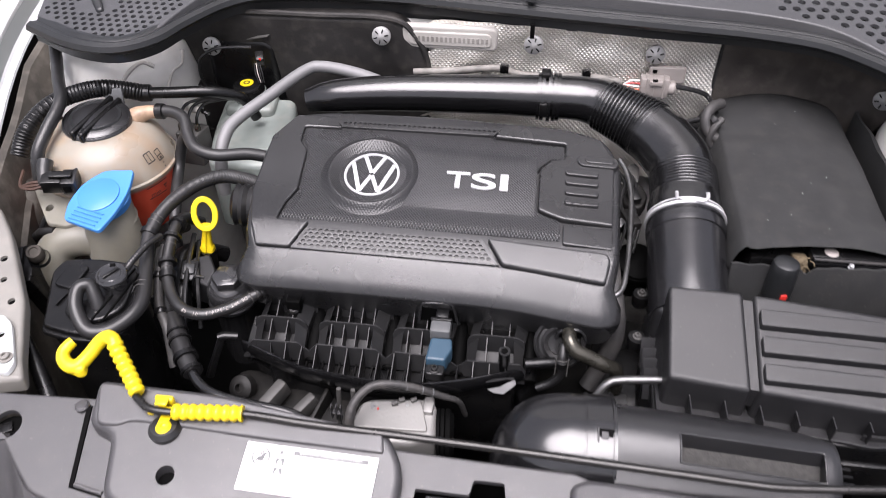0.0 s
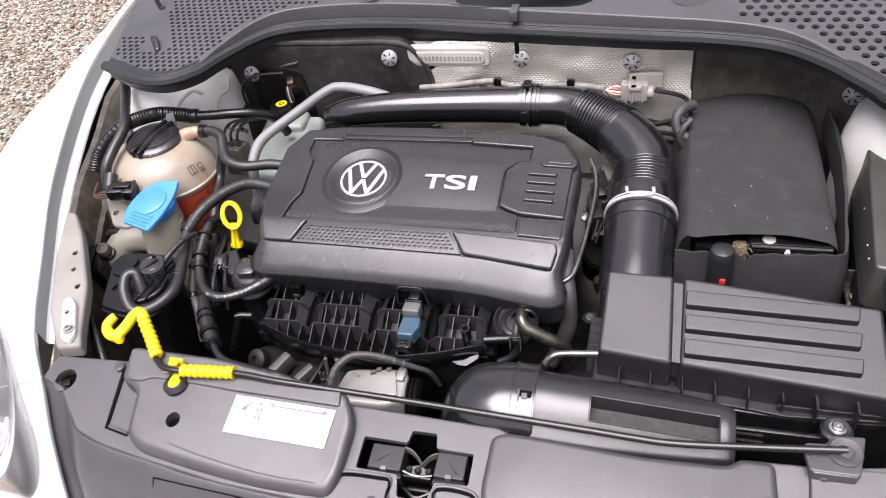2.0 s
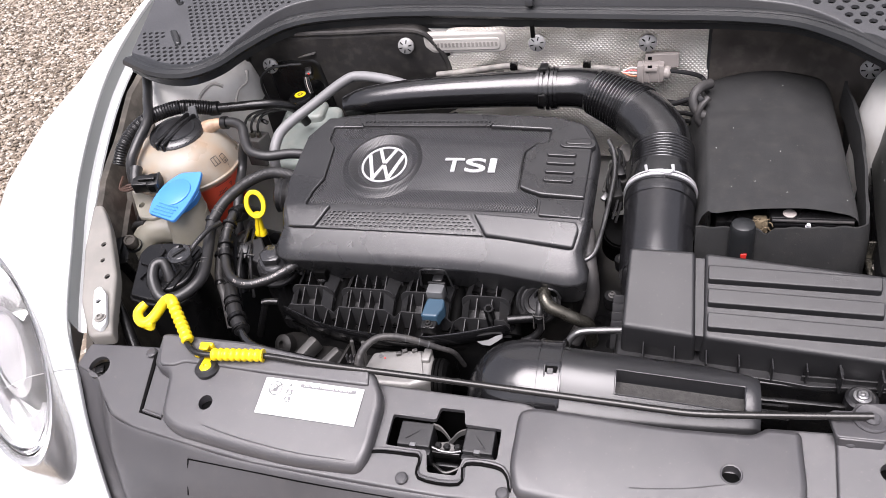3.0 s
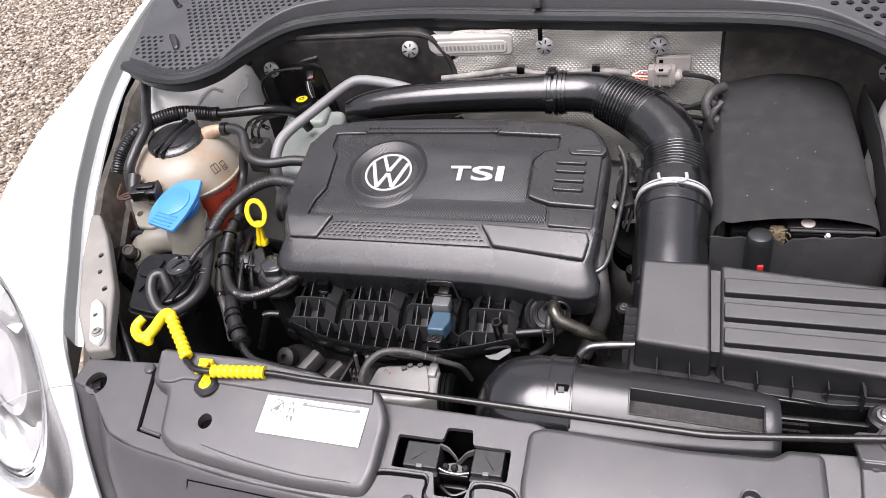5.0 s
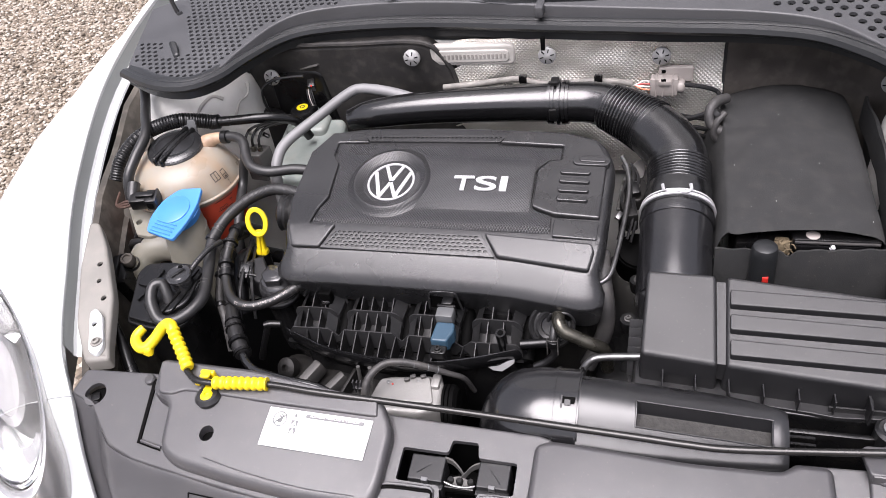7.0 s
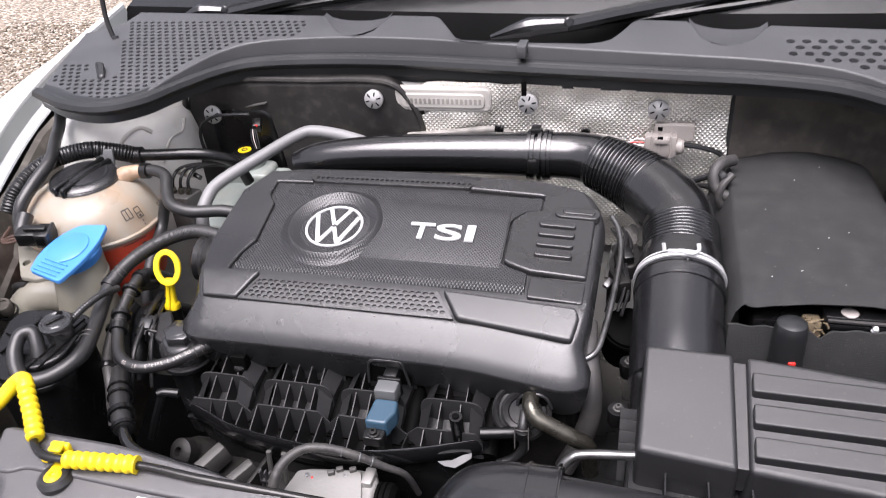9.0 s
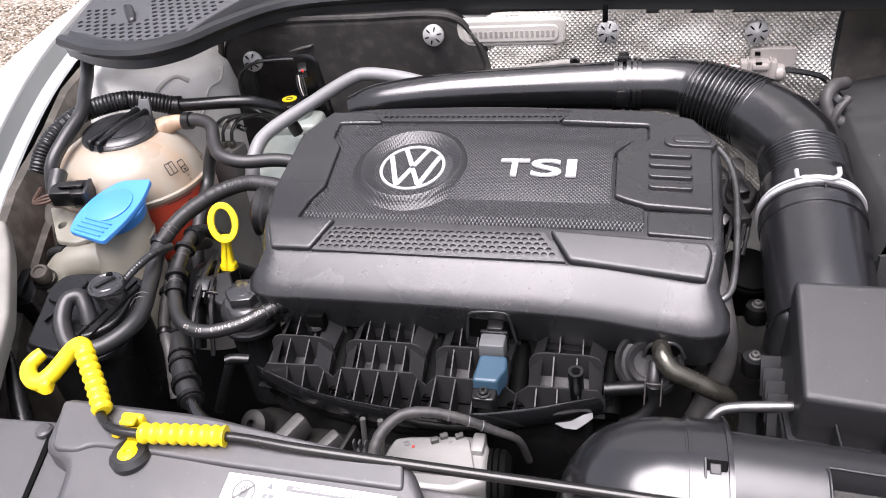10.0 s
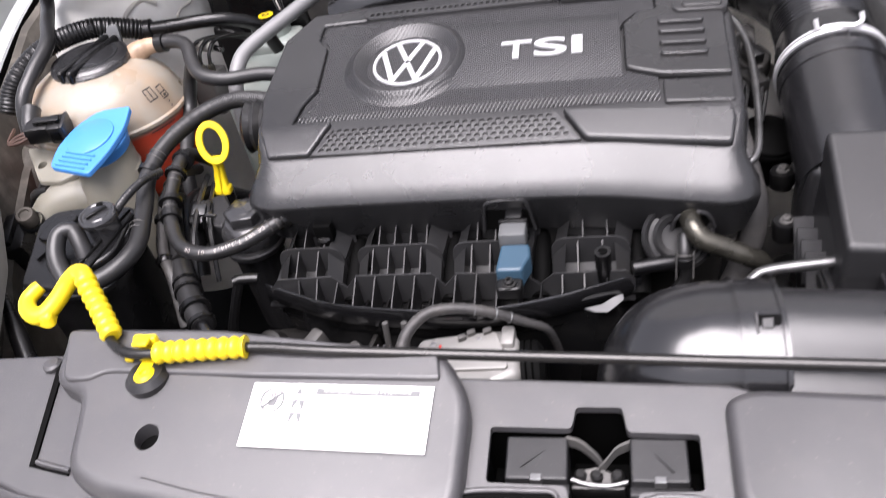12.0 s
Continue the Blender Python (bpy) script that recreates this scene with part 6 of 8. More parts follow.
part("drum", lathe([(0.030, -0.05), (0.032, -0.004), (0.030, 0.002), (0.024, 0.004), (0.0001, 0.005)], 30, facing((0.182, 0.845, 0.738), (0.1, -0.25, 1))), "dark", disc)
part("rim", lathe([(0.0325, -0.010), (0.0335, -0.008), (0.0335, -0.004), (0.0325, -0.002)], 30, facing((0.182, 0.845, 0.738), (0.1, -0.25, 1))), "dark", disc)
brk = thing("engine_bracket", "dark cast bracket beside the engine cover", "bracket", (0.17, 0.93, 0.72))
part("plate", slab(rounded([(0.150, 0.955), (0.185, 0.960), (0.195, 0.930), (0.182, 0.900), (0.160, 0.905)], 0.008), 0.792, 0.02, 0.003), "engine", brk)
bolt("bolt", (0.172, 0.938, 0.792), brk, 0.0055)
part("lug", moved(box(-0.010, 0.010, -0.018, 0.018, -0.02, 0.012, 0.003), pose(0.166, 0.875, 0.785, 0, 0, 20)), "engine", brk)


def gap_clutter():
    k = thing("cable_bracket", "dull tin bracket with clips beside the engine cover", "bracket", (0.16, 0.93, 0.75))
    part("strap", slab(rounded([(0.146, 0.885), (0.156, 0.885), (0.160, 0.965), (0.152, 0.968)], 0.003), lambda x, y: 0.786 + 0.03 * (y - 0.9), 0.003, 0.0008), "cast", k)
    part("flap", slab(rounded([(0.165, 0.965), (0.184, 0.970), (0.186, 0.998), (0.178, 1.006), (0.166, 0.998)], 0.004), lambda x, y: 0.788 + 0.3 * (y - 0.98), 0.003, 0.0008), "cast", k, "bent metal tab")
    part("clip", moved(box(-0.004, 0.004, -0.007, 0.007, -0.003, 0.003, 0.0008), pose(0.152, 0.866, 0.789, 15, 20, -25)), "dull", k, "small metal clip")
    part("post", box(0.150, 0.158, 0.880, 0.960, 0.70, 0.784, 0.002), "engine", k)
    w = thing("injector_wires", "thin black wires beside the engine cover", "cable", (0.17, 0.90, 0.75))
    for i, (x, z) in enumerate(((0.170, 0.800), (0.175, 0.793), (0.156, 0.797))):
        part("wire", tube([(x - 0.006, 0.985, z), (x + 0.002 * i, 0.945, z + 0.006), (x - 0.003, 0.905, z), (x + 0.003, 0.865, z - 0.008), (x - 0.004, 0.835, z - 0.03)], 0.0022, 8), "rubber", w)
    part("plug", moved(box(-0.007, 0.007, -0.012, 0.012, -0.008, 0.008, 0.002), pose(0.172, 0.918, 0.798, 10, 0, 20)), "black", w)


gap_clutter()


# ---- coolant tank ----
def coolant_tank():
    t = thing("coolant_tank", "milky round coolant tank with pink coolant and a black cap", "coolant tank", (-0.635, 0.91, 0.68))
    m = Matrix.Translation((-0.634, 0.914, 0.795)) @ Matrix.Diagonal((1.02, 0.92, 1, 1))
    prof = [(0.0001, -0.110), (0.06, -0.108), (0.085, -0.09), (0.096, -0.05), (0.1015, -0.015), (0.1030, 0.004), (0.1060, 0.006), (0.1060, 0.010), (0.1030, 0.012), (0.100, 0.022), (0.092, 0.041), (0.079, 0.056), (0.062, 0.0665), (0.046, 0.072), (0.036, 0.073)]
    part("body", lathe(prof, 56, m), "tank", t)
    tilt = facing((-0.630, 0.919, 0.870), (0.06, -0.06, 1), 0)
    cap = part("cap", lathe([(0.046, -0.010), (0.0495, -0.004), (0.0500, 0.001), (0.0475, 0.005), (0.040, 0.0085), (0.028, 0.011), (0.012, 0.0125), (0.0001, 0.013)], 48, tilt), "snorkel", t, "charcoal screw cap with a double ridge grip")
    for dx in (-0.0072, 0.0072):
        grip = slab(rounded([(dx - 0.0040, -0.050), (dx + 0.0040, -0.050), (dx + 0.0036, 0.050), (dx - 0.0036, 0.050)], 0.0035), lambda x, y: 0.0215 - 3.2 * y * y, 0.014, 0.0032, seg=4)
        part("grip", moved(grip, tilt @ pose(0.002, -0.002, 0, 0, 0, -10)), "black", cap, "black ridge of the grip")
    part("cap_print", lathe([(0.0375, 0.0092), (0.0368, 0.0102), (0.0358, 0.0100)], 48, tilt), "seal", cap)
    part("cap_bead", lathe([(0.0480, 0.0040), (0.0486, 0.0054), (0.0470, 0.0062), (0.0462, 0.0052)], 48, tilt, solid=False), "snorkel", cap)
    part("stain", lathe([(0.024, -0.001), (0.017, 0.0012), (0.0001, 0.0024)], 28, facing((-0.586, 0.925, 0.8475), (0.62, 0.05, 1))), "stain", t, "orange coolant stain below the spout")
    part("spout", tube([(-0.605, 0.940, 0.838), (-0.585, 0.948, 0.860), (-0.568, 0.952, 0.868), (-0.552, 0.953, 0.870)], [0.022, 0.016, 0.011, 0.0095], 18), "stain", t, "spout stained orange by coolant")
    # printed symbols and level marks on the flank
    c = Vector((-0.634, 0.914, 0.795))

    def mark(u, v, w, h, name):
        # u: bearing in degrees, v: height over the middle
        rings = []
        for dz in (-h / 2, h / 2):
            row = []
            for da in (-w / 2, 0, w / 2):
                a = radians(u + da)
                z = v + dz
                r = 0.1045 * math.sqrt(max(0.05, 1 - (z / 0.098) ** 2)) if z > 0 else 0.1045 - 0.1 * z * z
                row.append((c.x + 1.02 * r * math.cos(a) * 1.004, c.y + 0.92 * r * math.sin(a) * 1.004, c.z + z + 0.0006))
            rings.append(row)
        part(name, loft(rings, False, False, closed=False), "ink", t)
    for u, v, w, h in ((-21, 0.047, 8, 0.0014), (-21, 0.033, 8, 0.0014), (-25, 0.040, 0.8, 0.015), (-21, 0.040, 0.8, 0.014), (-17, 0.040, 0.8, 0.015), (-10, 0.043, 6, 0.0014), (-10, 0.035, 6, 0.0014), (-10, 0.028, 6, 0.0014), (-13, 0.035, 0.8, 0.015), (-7, 0.035, 0.8, 0.015), (-10, 0.031, 2.5, 0.003), (-10, 0.022, 1.2, 0.0018), (-10, 0.016, 1.2, 0.0018)):
        mark(u, v, w, h, "printed_mark")
    for u, v, w, h in ((-25, -0.001, 22, 0.0014), (-27, -0.020, 18, 0.0014)):
        mark(u, v, w, h, "level_mark")
    word = lettering("min", 0.012, 0.0, pose(0, 0, 0))
    part("level_word", mapped(word, lambda x, y, z: (c.x + 1.02 * 0.1052 * math.cos(radians(-29) + x / 0.1), c.y + 0.92 * 0.1052 * math.sin(radians(-29) + x / 0.1), c.z - 0.014 + y)), "ink", t)
    tri = [(-0.0035, 0.004), (0.0035, 0.004), (0.0, -0.004)]
    part("level_arrow", loft([[(c.x + 1.02 * 0.1054 * math.cos(radians(-18) + x * k / 0.1), c.y + 0.92 * 0.1054 * math.sin(radians(-18) + x * k / 0.1), c.z - 0.011 + y * k) for x, y in tri] for k in (1.0, 0.5)], False, False), "ink", t)


coolant_tank()


def washer_filler():
    w = thing("washer_filler", "milky washer filler neck with a blue flip cap", "washer filler", (-0.61, 0.78, 0.66))
    part("neck", tube([(-0.584, 0.806, 0.818), (-0.581, 0.800, 0.790), (-0.578, 0.790, 0.75), (-0.580, 0.782, 0.66)], [0.034, 0.036, 0.040, 0.044], 28, 6), "milky", w)
    part("neck_rim", lathe([(0.036, -0.003), (0.0375, 0.0), (0.036, 0.003)], 32, facing((-0.580, 0.798, 0.783), (0, -0.1, 1)) @ Matrix.Diagonal((1.02, 1.02, 1, 1)), solid=False), "milky", w)
    part("vent_elbow", tube([(-0.585, 0.786, 0.752), (-0.622, 0.782, 0.757), (-0.652, 0.772, 0.752), (-0.667, 0.758, 0.730), (-0.668, 0.750, 0.69), (-0.665, 0.75, 0.62)], [0.027, 0.026, 0.026, 0.027, 0.028, 0.03], 24, 8), "milky", w, "bent milky side pipe")
    part("tank_body", box(-0.63, -0.56, 0.745, 0.80, 0.58, 0.700, 0.02, 4), "milky", w)
    f = facing((-0.586, 0.797, 0.830), (0.0, -0.19, 1), 0)
    o = rounded([(-0.026, -0.050), (0.031, -0.066), (0.042, -0.030), (0.045, 0.010), (0.040, 0.045), (-0.002, 0.041), (-0.026, 0.016), (-0.033, -0.02)], [0.006, 0.006, 0.02, 0.02, 0.005, 0.010, 0.02, 0.02], 5)
    cap = part("cap", moved(slab(o, lambda x, y: 0.003 + 1.5 * max(0, y) ** 2, 0.006, 0.0015, close=True), f), "blue", w, "sky blue plastic flip cap")
    part("cap_disc", moved(lathe([(0.029, 0.0), (0.0285, 0.0048), (0.027, 0.0056), (0.0001, 0.0062)], 36), f @ pose(0.006, -0.003, 0.0) @ Matrix.Diagonal((1.0, 1.05, 1, 1))), "blue", cap)
    for i in range(4):
        y = -0.030 - 0.0068 * i
        part("thumb_rib", moved(box(-0.008, 0.036, y - 0.0010, y + 0.0010, 0.0, 0.0052, 0.0006, 1), f @ pose(0, 0, 0, 0, 0, -14)), "blue", cap)
    part("skirt", lathe([(0.033, -0.022), (0.0355, -0.020), (0.0360, -0.010), (0.0385, -0.009), (0.0385, -0.006), (0.0365, -0.005), (0.0365, 0.0)], 32, f @ pose(0.006, 0.0, 0)), "blue", cap)


washer_filler()


def reservoir():
    r = thing("charcoal_canister", "black plastic canister with a screw fitting on its lid", "canister", (-0.53, 0.64, 0.50))
    o = rounded([(-0.577, 0.594), (-0.592, 0.642), (-0.605, 0.680), (-0.598, 0.702), (-0.560, 0.708), (-0.490, 0.705), (-0.472, 0.640), (-0.480, 0.592), (-0.526, 0.585)], [0.006, 0.02, 0.008, 0.012, 0.02, 0.02, 0.02, 0.02, 0.02], 4)
    part("body", slab(inset(o[::-1] if area(o) < 0 else o, 0.006), 0.775, 0.35, 0.004), "black", r)
    part("lid", slab(o, lambda x, y: 0.782 + 0.10 * (y - 0.6), 0.010, 0.003), "black", r)
    part("plateau", slab(rounded([(-0.556, 0.608), (-0.545, 0.685), (-0.485, 0.690), (-0.480, 0.625), (-0.505, 0.600)], 0.014, 4), lambda x, y: 0.790 + 0.10 * (y - 0.6), 0.01, 0.003), "black", r)
    part("lid_step", slab(rounded([(-0.590, 0.655), (-0.585, 0.692), (-0.555, 0.690), (-0.562, 0.650)], 0.006, 3), lambda x, y: 0.787 + 0.10 * (y - 0.6), 0.01, 0.002), "black", r)
    fm = facing((-0.503, 0.657, 0.812), (0.04, -0.08, 1))
    part("fitting", lathe([(0.024, -0.030), (0.0225, -0.020), (0.0165, -0.018), (0.0160, -0.001), (0.0190, 0.0), (0.0198, 0.002), (0.0198, 0.006), (0.0185, 0.0078), (0.0165, 0.0078), (0.0152, 0.0066), (0.0130, 0.0066), (0.0118, 0.0076), (0.0001, 0.0082)], 36, fm), "filter", r, "round black screw fitting")
    part("fitting_bar", moved(box(-0.0022, 0.0022, -0.0115, 0.0115, 0, 0.0112, 0.001), fm @ pose(0, 0, 0, 0, 0, -35)), "black", r)
    part("fitting_notch", moved(box(-0.003, 0.003, 0.012, 0.0175, 0, 0.0085, 0.0005), fm @ pose(0, 0, 0, 0, 0, 15)), "dark", r)
    part("hose_socket", lathe([(0.0135, -0.012), (0.0135, 0.002), (0.0120, 0.004), (0.0098, 0.004)], 24, facing((-0.5135, 0.623, 0.783), (-0.20, 0.45, 0.87))), "black", r)
    part("lid_rim", slab(inset(o[::-1] if area(o) < 0 else o, -0.004), lambda x, y: 0.774 + 0.10 * (y - 0.6), 0.006, 0.002), "black", r)
    for x0, y0, x1, y1 in ((-0.490, 0.688, -0.512, 0.602), (-0.482, 0.680, -0.498, 0.602)):
        part("lid_rib", tube([(x0, y0, 0.7905 + 0.1 * (y0 - 0.6)), (x1, y1, 0.7905 + 0.1 * (y1 - 0.6))], 0.0013, 8), "dark", r)
    part("lid_rib", moved(box(-0.016, 0.016, -0.0012, 0.0012, 0, 0.004, 0.0005), pose(-0.568, 0.640, 0.785, 0, 0, 75)), "black", r)
    part("mark", moved(box(-0.005, 0.005, -0.003, 0.003, 0, 0.0006, 0.0001), pose(-0.534, 0.652, 0.7953, 6, 0, 20)), "print", r, "small pale moulded mark")
    hose("thin_hose", "thin black ribbed hose at the canister", "hose", [(-0.497, 0.668, 0.806), (-0.489, 0.690, 0.814), (-0.481, 0.718, 0.816), (-0.476, 0.745, 0.808)], 0.0040, swell=ripple(0.004, 0.0007), res=24)


reservoir()


def harness():
    h = thing("wiring_harness", "taped black wiring harness with plastic clips", "cable", (-0.47, 0.70, 0.70))
    run = [(-0.475, 0.815, 0.765), (-0.481, 0.775, 0.782), (-0.479, 0.735, 0.776), (-0.472, 0.700, 0.764), (-0.461, 0.668, 0.752), (-0.442, 0.640, 0.738), (-0.43, 0.61, 0.70)]
    part("loom", tube(run, 0.0062, 12, 12, ripple(0.006, 0.0005)), "tape", h)
    part("wire", tube([(-0.462, 0.805, 0.76), (-0.450, 0.760, 0.764), (-0.440, 0.716, 0.760), (-0.432, 0.680, 0.748), (-0.43, 0.65, 0.70)], 0.0035, 8), "rubber", h)
    part("wire", tube([(-0.455, 0.80, 0.752), (-0.437, 0.750, 0.756), (-0.424, 0.710, 0.748), (-0.42, 0.68, 0.70)], 0.0028, 8), "rubber", h)
    for at, nrm in (((-0.480, 0.757, 0.780), (0, 1, 0.1)), ((-0.474, 0.709, 0.768), (-0.2, 0.9, 0.4)), ((-0.457, 0.661, 0.749), (-0.4, 0.8, 0.4))):
        part("clip", lathe([(0.0085, -0.004), (0.0092, -0.003), (0.0092, 0.003), (0.0085, 0.004)], 16, facing(at, nrm)), "black", h)
    part("junction", moved(box(-0.012, 0.012, -0.016, 0.016, -0.010, 0.010, 0.003), pose(-0.444, 0.735, 0.752, 20, 10, 12)), "black", h)
    part("junction_cap", moved(box(-0.008, 0.008, -0.008, 0.008, 0.009, 0.014, 0.002), pose(-0.444, 0.735, 0.752, 20, 10, 12)), "seal", h)


harness()


def dipstick():
    d = thing("dipstick", "yellow plastic dipstick handle with a ring", "dipstick", (-0.437, 0.79, 0.72))
    rr = facing((-0.430, 0.793, 0.812), (0.30, -0.80, 0.45))
    ring = []
    for i in range(40):
        a = 2 * math.pi * i / 40
        c, rad = Vector((0.0143 * math.cos(a), 0.0212 * math.sin(a), 0)), 0.0042
        nrm = Vector((math.cos(a), math.sin(a), 0))
        ring.append([rr @ (c + nrm * rad * math.copysign(abs(math.cos(b)) ** 0.55, math.cos(b)) + Vector((0, 0, rad * 0.85 * math.copysign(abs(math.sin(b)) ** 0.55, math.sin(b))))) for b in [2 * math.pi * k / 12 for k in range(12)]])
    ring.append(ring[0])
    bm = loft(ring, False, False)
    bmesh.ops.remove_doubles(bm, verts=bm.verts, dist=1e-6)
    part("ring", bm, "yellow", d)
    # flat web that widens towards a notched foot
    web = []
    for z, y, x, w, th in ((0.794, 0.7905, -0.432, 0.0068, 0.0045), (0.782, 0.790, -0.433, 0.0060, 0.0042), (0.768, 0.789, -0.4355, 0.0072, 0.0050), (0.757, 0.788, -0.437, 0.0080, 0.0060), (0.754, 0.788, -0.4375, 0.0105, 0.0078), (0.747, 0.788, -0.438, 0.0108, 0.0080)):
        web.append([(x + w * math.copysign(abs(math.cos(b)) ** 0.6, math.cos(b)), y + th * math.copysign(abs(math.sin(b)) ** 0.6, math.sin(b)), z) for b in [2 * math.pi * k / 20 for k in range(20)]])
    part("stem", loft(web), "yellow", d)
    part("rib", tube([(-0.4315, 0.7858, 0.788), (-0.435, 0.7838, 0.768), (-0.4375, 0.7800, 0.751)], 0.0018, 8), "yellow", d)
    part("guide", tube([(-0.438, 0.788, 0.748), (-0.439, 0.787, 0.72), (-0.44, 0.78, 0.62)], 0.012, 14), "black", d)


dipstick()


def oil_filter():
    o = thing("oil_filter_housing", "black oil filter housing with a hexagonal cap", "oil filter", (-0.381, 0.722, 0.62))
    m = facing((-0.382, 0.721, 0.752), (0.02, -0.06, 1))
    part("body", lathe([(0.0285, -0.15), (0.0290, -0.030), (0.0320, -0.024), (0.0328, -0.014), (0.0322, -0.006), (0.0300, -0.001), (0.0262, 0.003), (0.0240, 0.005), (0.0001, 0.006)], 44, m), "filter", o, "wide polished black flange")
    part("hex_cap", lathe([(0.0225, 0.003), (0.0225, 0.0145), (0.0212, 0.0170), (0.0195, 0.0178), (0.0001, 0.0192)], 6, m @ pose(0, 0, 0, 0, 0, 12)), "filter", o, "hexagonal black cap")
    part("cap_face", lathe([(0.0130, 0.0178), (0.0135, 0.0190), (0.0120, 0.0196), (0.0001, 0.0200)], 28, m), "filter", o)
    part("collar", lathe([(0.0335, -0.004), (0.0340, -0.002), (0.0340, 0.002), (0.0325, 0.004)], 36, Matrix.Translation((-0.382, 0.721, 0.722))), "airbox", o)


oil_filter()


def brake_reservoir():
    b = thing("brake_fluid_reservoir", "pale green brake fluid reservoir with a black and yellow cap", "reservoir", (-0.46, 1.06, 0.66))
    o = rounded([(-0.520, 1.135), (-0.395, 1.140), (-0.375, 1.05), (-0.395, 0.965), (-0.500, 0.965), (-0.515, 1.05)], 0.018, 5)
    part("tank", slab(o, lambda x, y: 0.782 + 0.12 * (y - 1.06), 0.13, 0.010, seg=4), "fluid", b)
    part("tank_step", slab(rounded([(-0.512, 1.145), (-0.425, 1.145), (-0.420, 1.085), (-0.505, 1.08)], 0.014, 4), 0.800, 0.03, 0.008), "fluid", b)
    part("neck", lathe([(0.029, -0.02), (0.029, 0.0)], 28, Matrix.Translation((-0.471, 1.123, 0.812))), "fluid", b)
    cap = part("cap", lathe([(0.0245, -0.026), (0.0255, -0.010), (0.0275, -0.008), (0.0275, 0.004), (0.024, 0.010), (0.016, 0.012), (0.0001, 0.012)], 32, Matrix.Translation((-0.471, 1.121, 0.816))), "black", b, "round black cap")
    part("cap_mark", lathe([(0.0115, 0), (0.0115, 0.001), (0.0001, 0.001)], 28, Matrix.Translation((-0.471, 1.119, 0.8284))), "yellow", cap, "yellow warning mark")
    part("cap_mark_ring", lathe([(0.0055, 0.001), (0.0055, 0.0015), (0.0035, 0.0015), (0.0035, 0.001)], 24, Matrix.Translation((-0.471, 1.119, 0.8284)), solid=False), "ink", cap)
    v = thing("vacuum_unit", "black brake servo unit with loose wires", "brake servo", (-0.49, 1.17, 0.75))
    part("shell", moved(slab(rounded([(-0.548, 0.760), (-0.548, 0.866), (-0.530, 0.886), (-0.440, 0.892), (-0.424, 0.880), (-0.416, 0.76)], 0.016, 5), 0.035, 0.06, 0.012, seg=4), pose(0, 1.190, 0, 90, 0, 0)), "black", v)
    part("wires", tube([(-0.548, 1.13, 0.80), (-0.553, 1.125, 0.835), (-0.545, 1.122, 0.868), (-0.520, 1.128, 0.884), (-0.49, 1.135, 0.886), (-0.46, 1.14, 0.885)], 0.0028, 8), "rubber", v)
    part("plug", moved(box(-0.007, 0.007, -0.010, 0.010, -0.008, 0.008, 0.002), pose(-0.446, 1.135, 0.868, 20, 0, 20)), "black", v)
    part("plug_tab", box(-0.445, -0.440, 1.124, 1.128, 0.869, 0.873, 0.001), "red", v, "small red locking tab")
    for k in range(4):
        part("wire", tube([(-0.452 + 0.003 * k, 1.122, 0.866), (-0.449 + 0.004 * k, 1.112, 0.852), (-0.444 + 0.003 * k, 1.108, 0.838)], 0.0011, 6), "connector" if k == 1 else "rubber", v)
    part("pale_flap", slab(rounded([(-0.470, 1.150), (-0.432, 1.150), (-0.428, 1.163), (-0.445, 1.160)], 0.002), lambda x, y: 0.898 + 0.2 * (x + 0.45), 0.002, 0.0005), "cast", v, "pale metal tab")


brake_reservoir()




def wing_bracket():
    w = thing("headlight_bracket", "dusty beige painted mounting flange with round holes", "bracket", (-0.62, 0.60, 0.70))
    z = lambda x, y: 0.812 + 0.20 * (y - 0.635)
    o = rounded([(-0.722, 0.750), (-0.703, 0.752), (-0.668, 0.712), (-0.640, 0.672), (-0.600, 0.612), (-0.566, 0.532), (-0.552, 0.508), (-0.592, 0.500), (-0.640, 0.560), (-0.690, 0.660)], 0.008, 4)
    part("flange", slab(o, z, 0.022, 0.006, [circle(-0.655, 0.668, 0.0048, 12), circle(-0.640, 0.637, 0.0042, 12), circle(-0.615, 0.607, 0.0048, 12)], 4, hole_depth=0.004), "primer", w)
    # added black sheet stands for the shade behind the round holes
    part("hole_backing", slab(inset(o if area(o) > 0 else o[::-1], 0.012), lambda x, y: z(x, y) - 0.004, 0.001, 0.0003), "dark", w)
    tab = rounded([(-0.618, 0.574), (-0.611, 0.583), (-0.594, 0.572), (-0.566, 0.522), (-0.569, 0.508), (-0.586, 0.511)], 0.006, 4)
    t = part("tab", slab(tab, lambda x, y: z(x, y) + 0.009, 0.008, 0.002, [circle(-0.599, 0.555, 0.0045, 14)], hole_depth=0.004), "paint", w, "white painted bolt tab")
    bolt("bolt", (-0.579, 0.526, z(-0.579, 0.526) + 0.009), t, 0.006, mat="primer")
    part("duct", tube([(-0.618, 0.605, 0.765), (-0.603, 0.588, 0.757), (-0.583, 0.563, 0.742), (-0.557, 0.531, 0.722), (-0.545, 0.515, 0.70)], [0.003, 0.005, 0.0085, 0.0095, 0.0095], 12, 20, ripple(0.005, 0.0008)), "black", w, "black ribbed strip beside the flange")


wing_bracket()


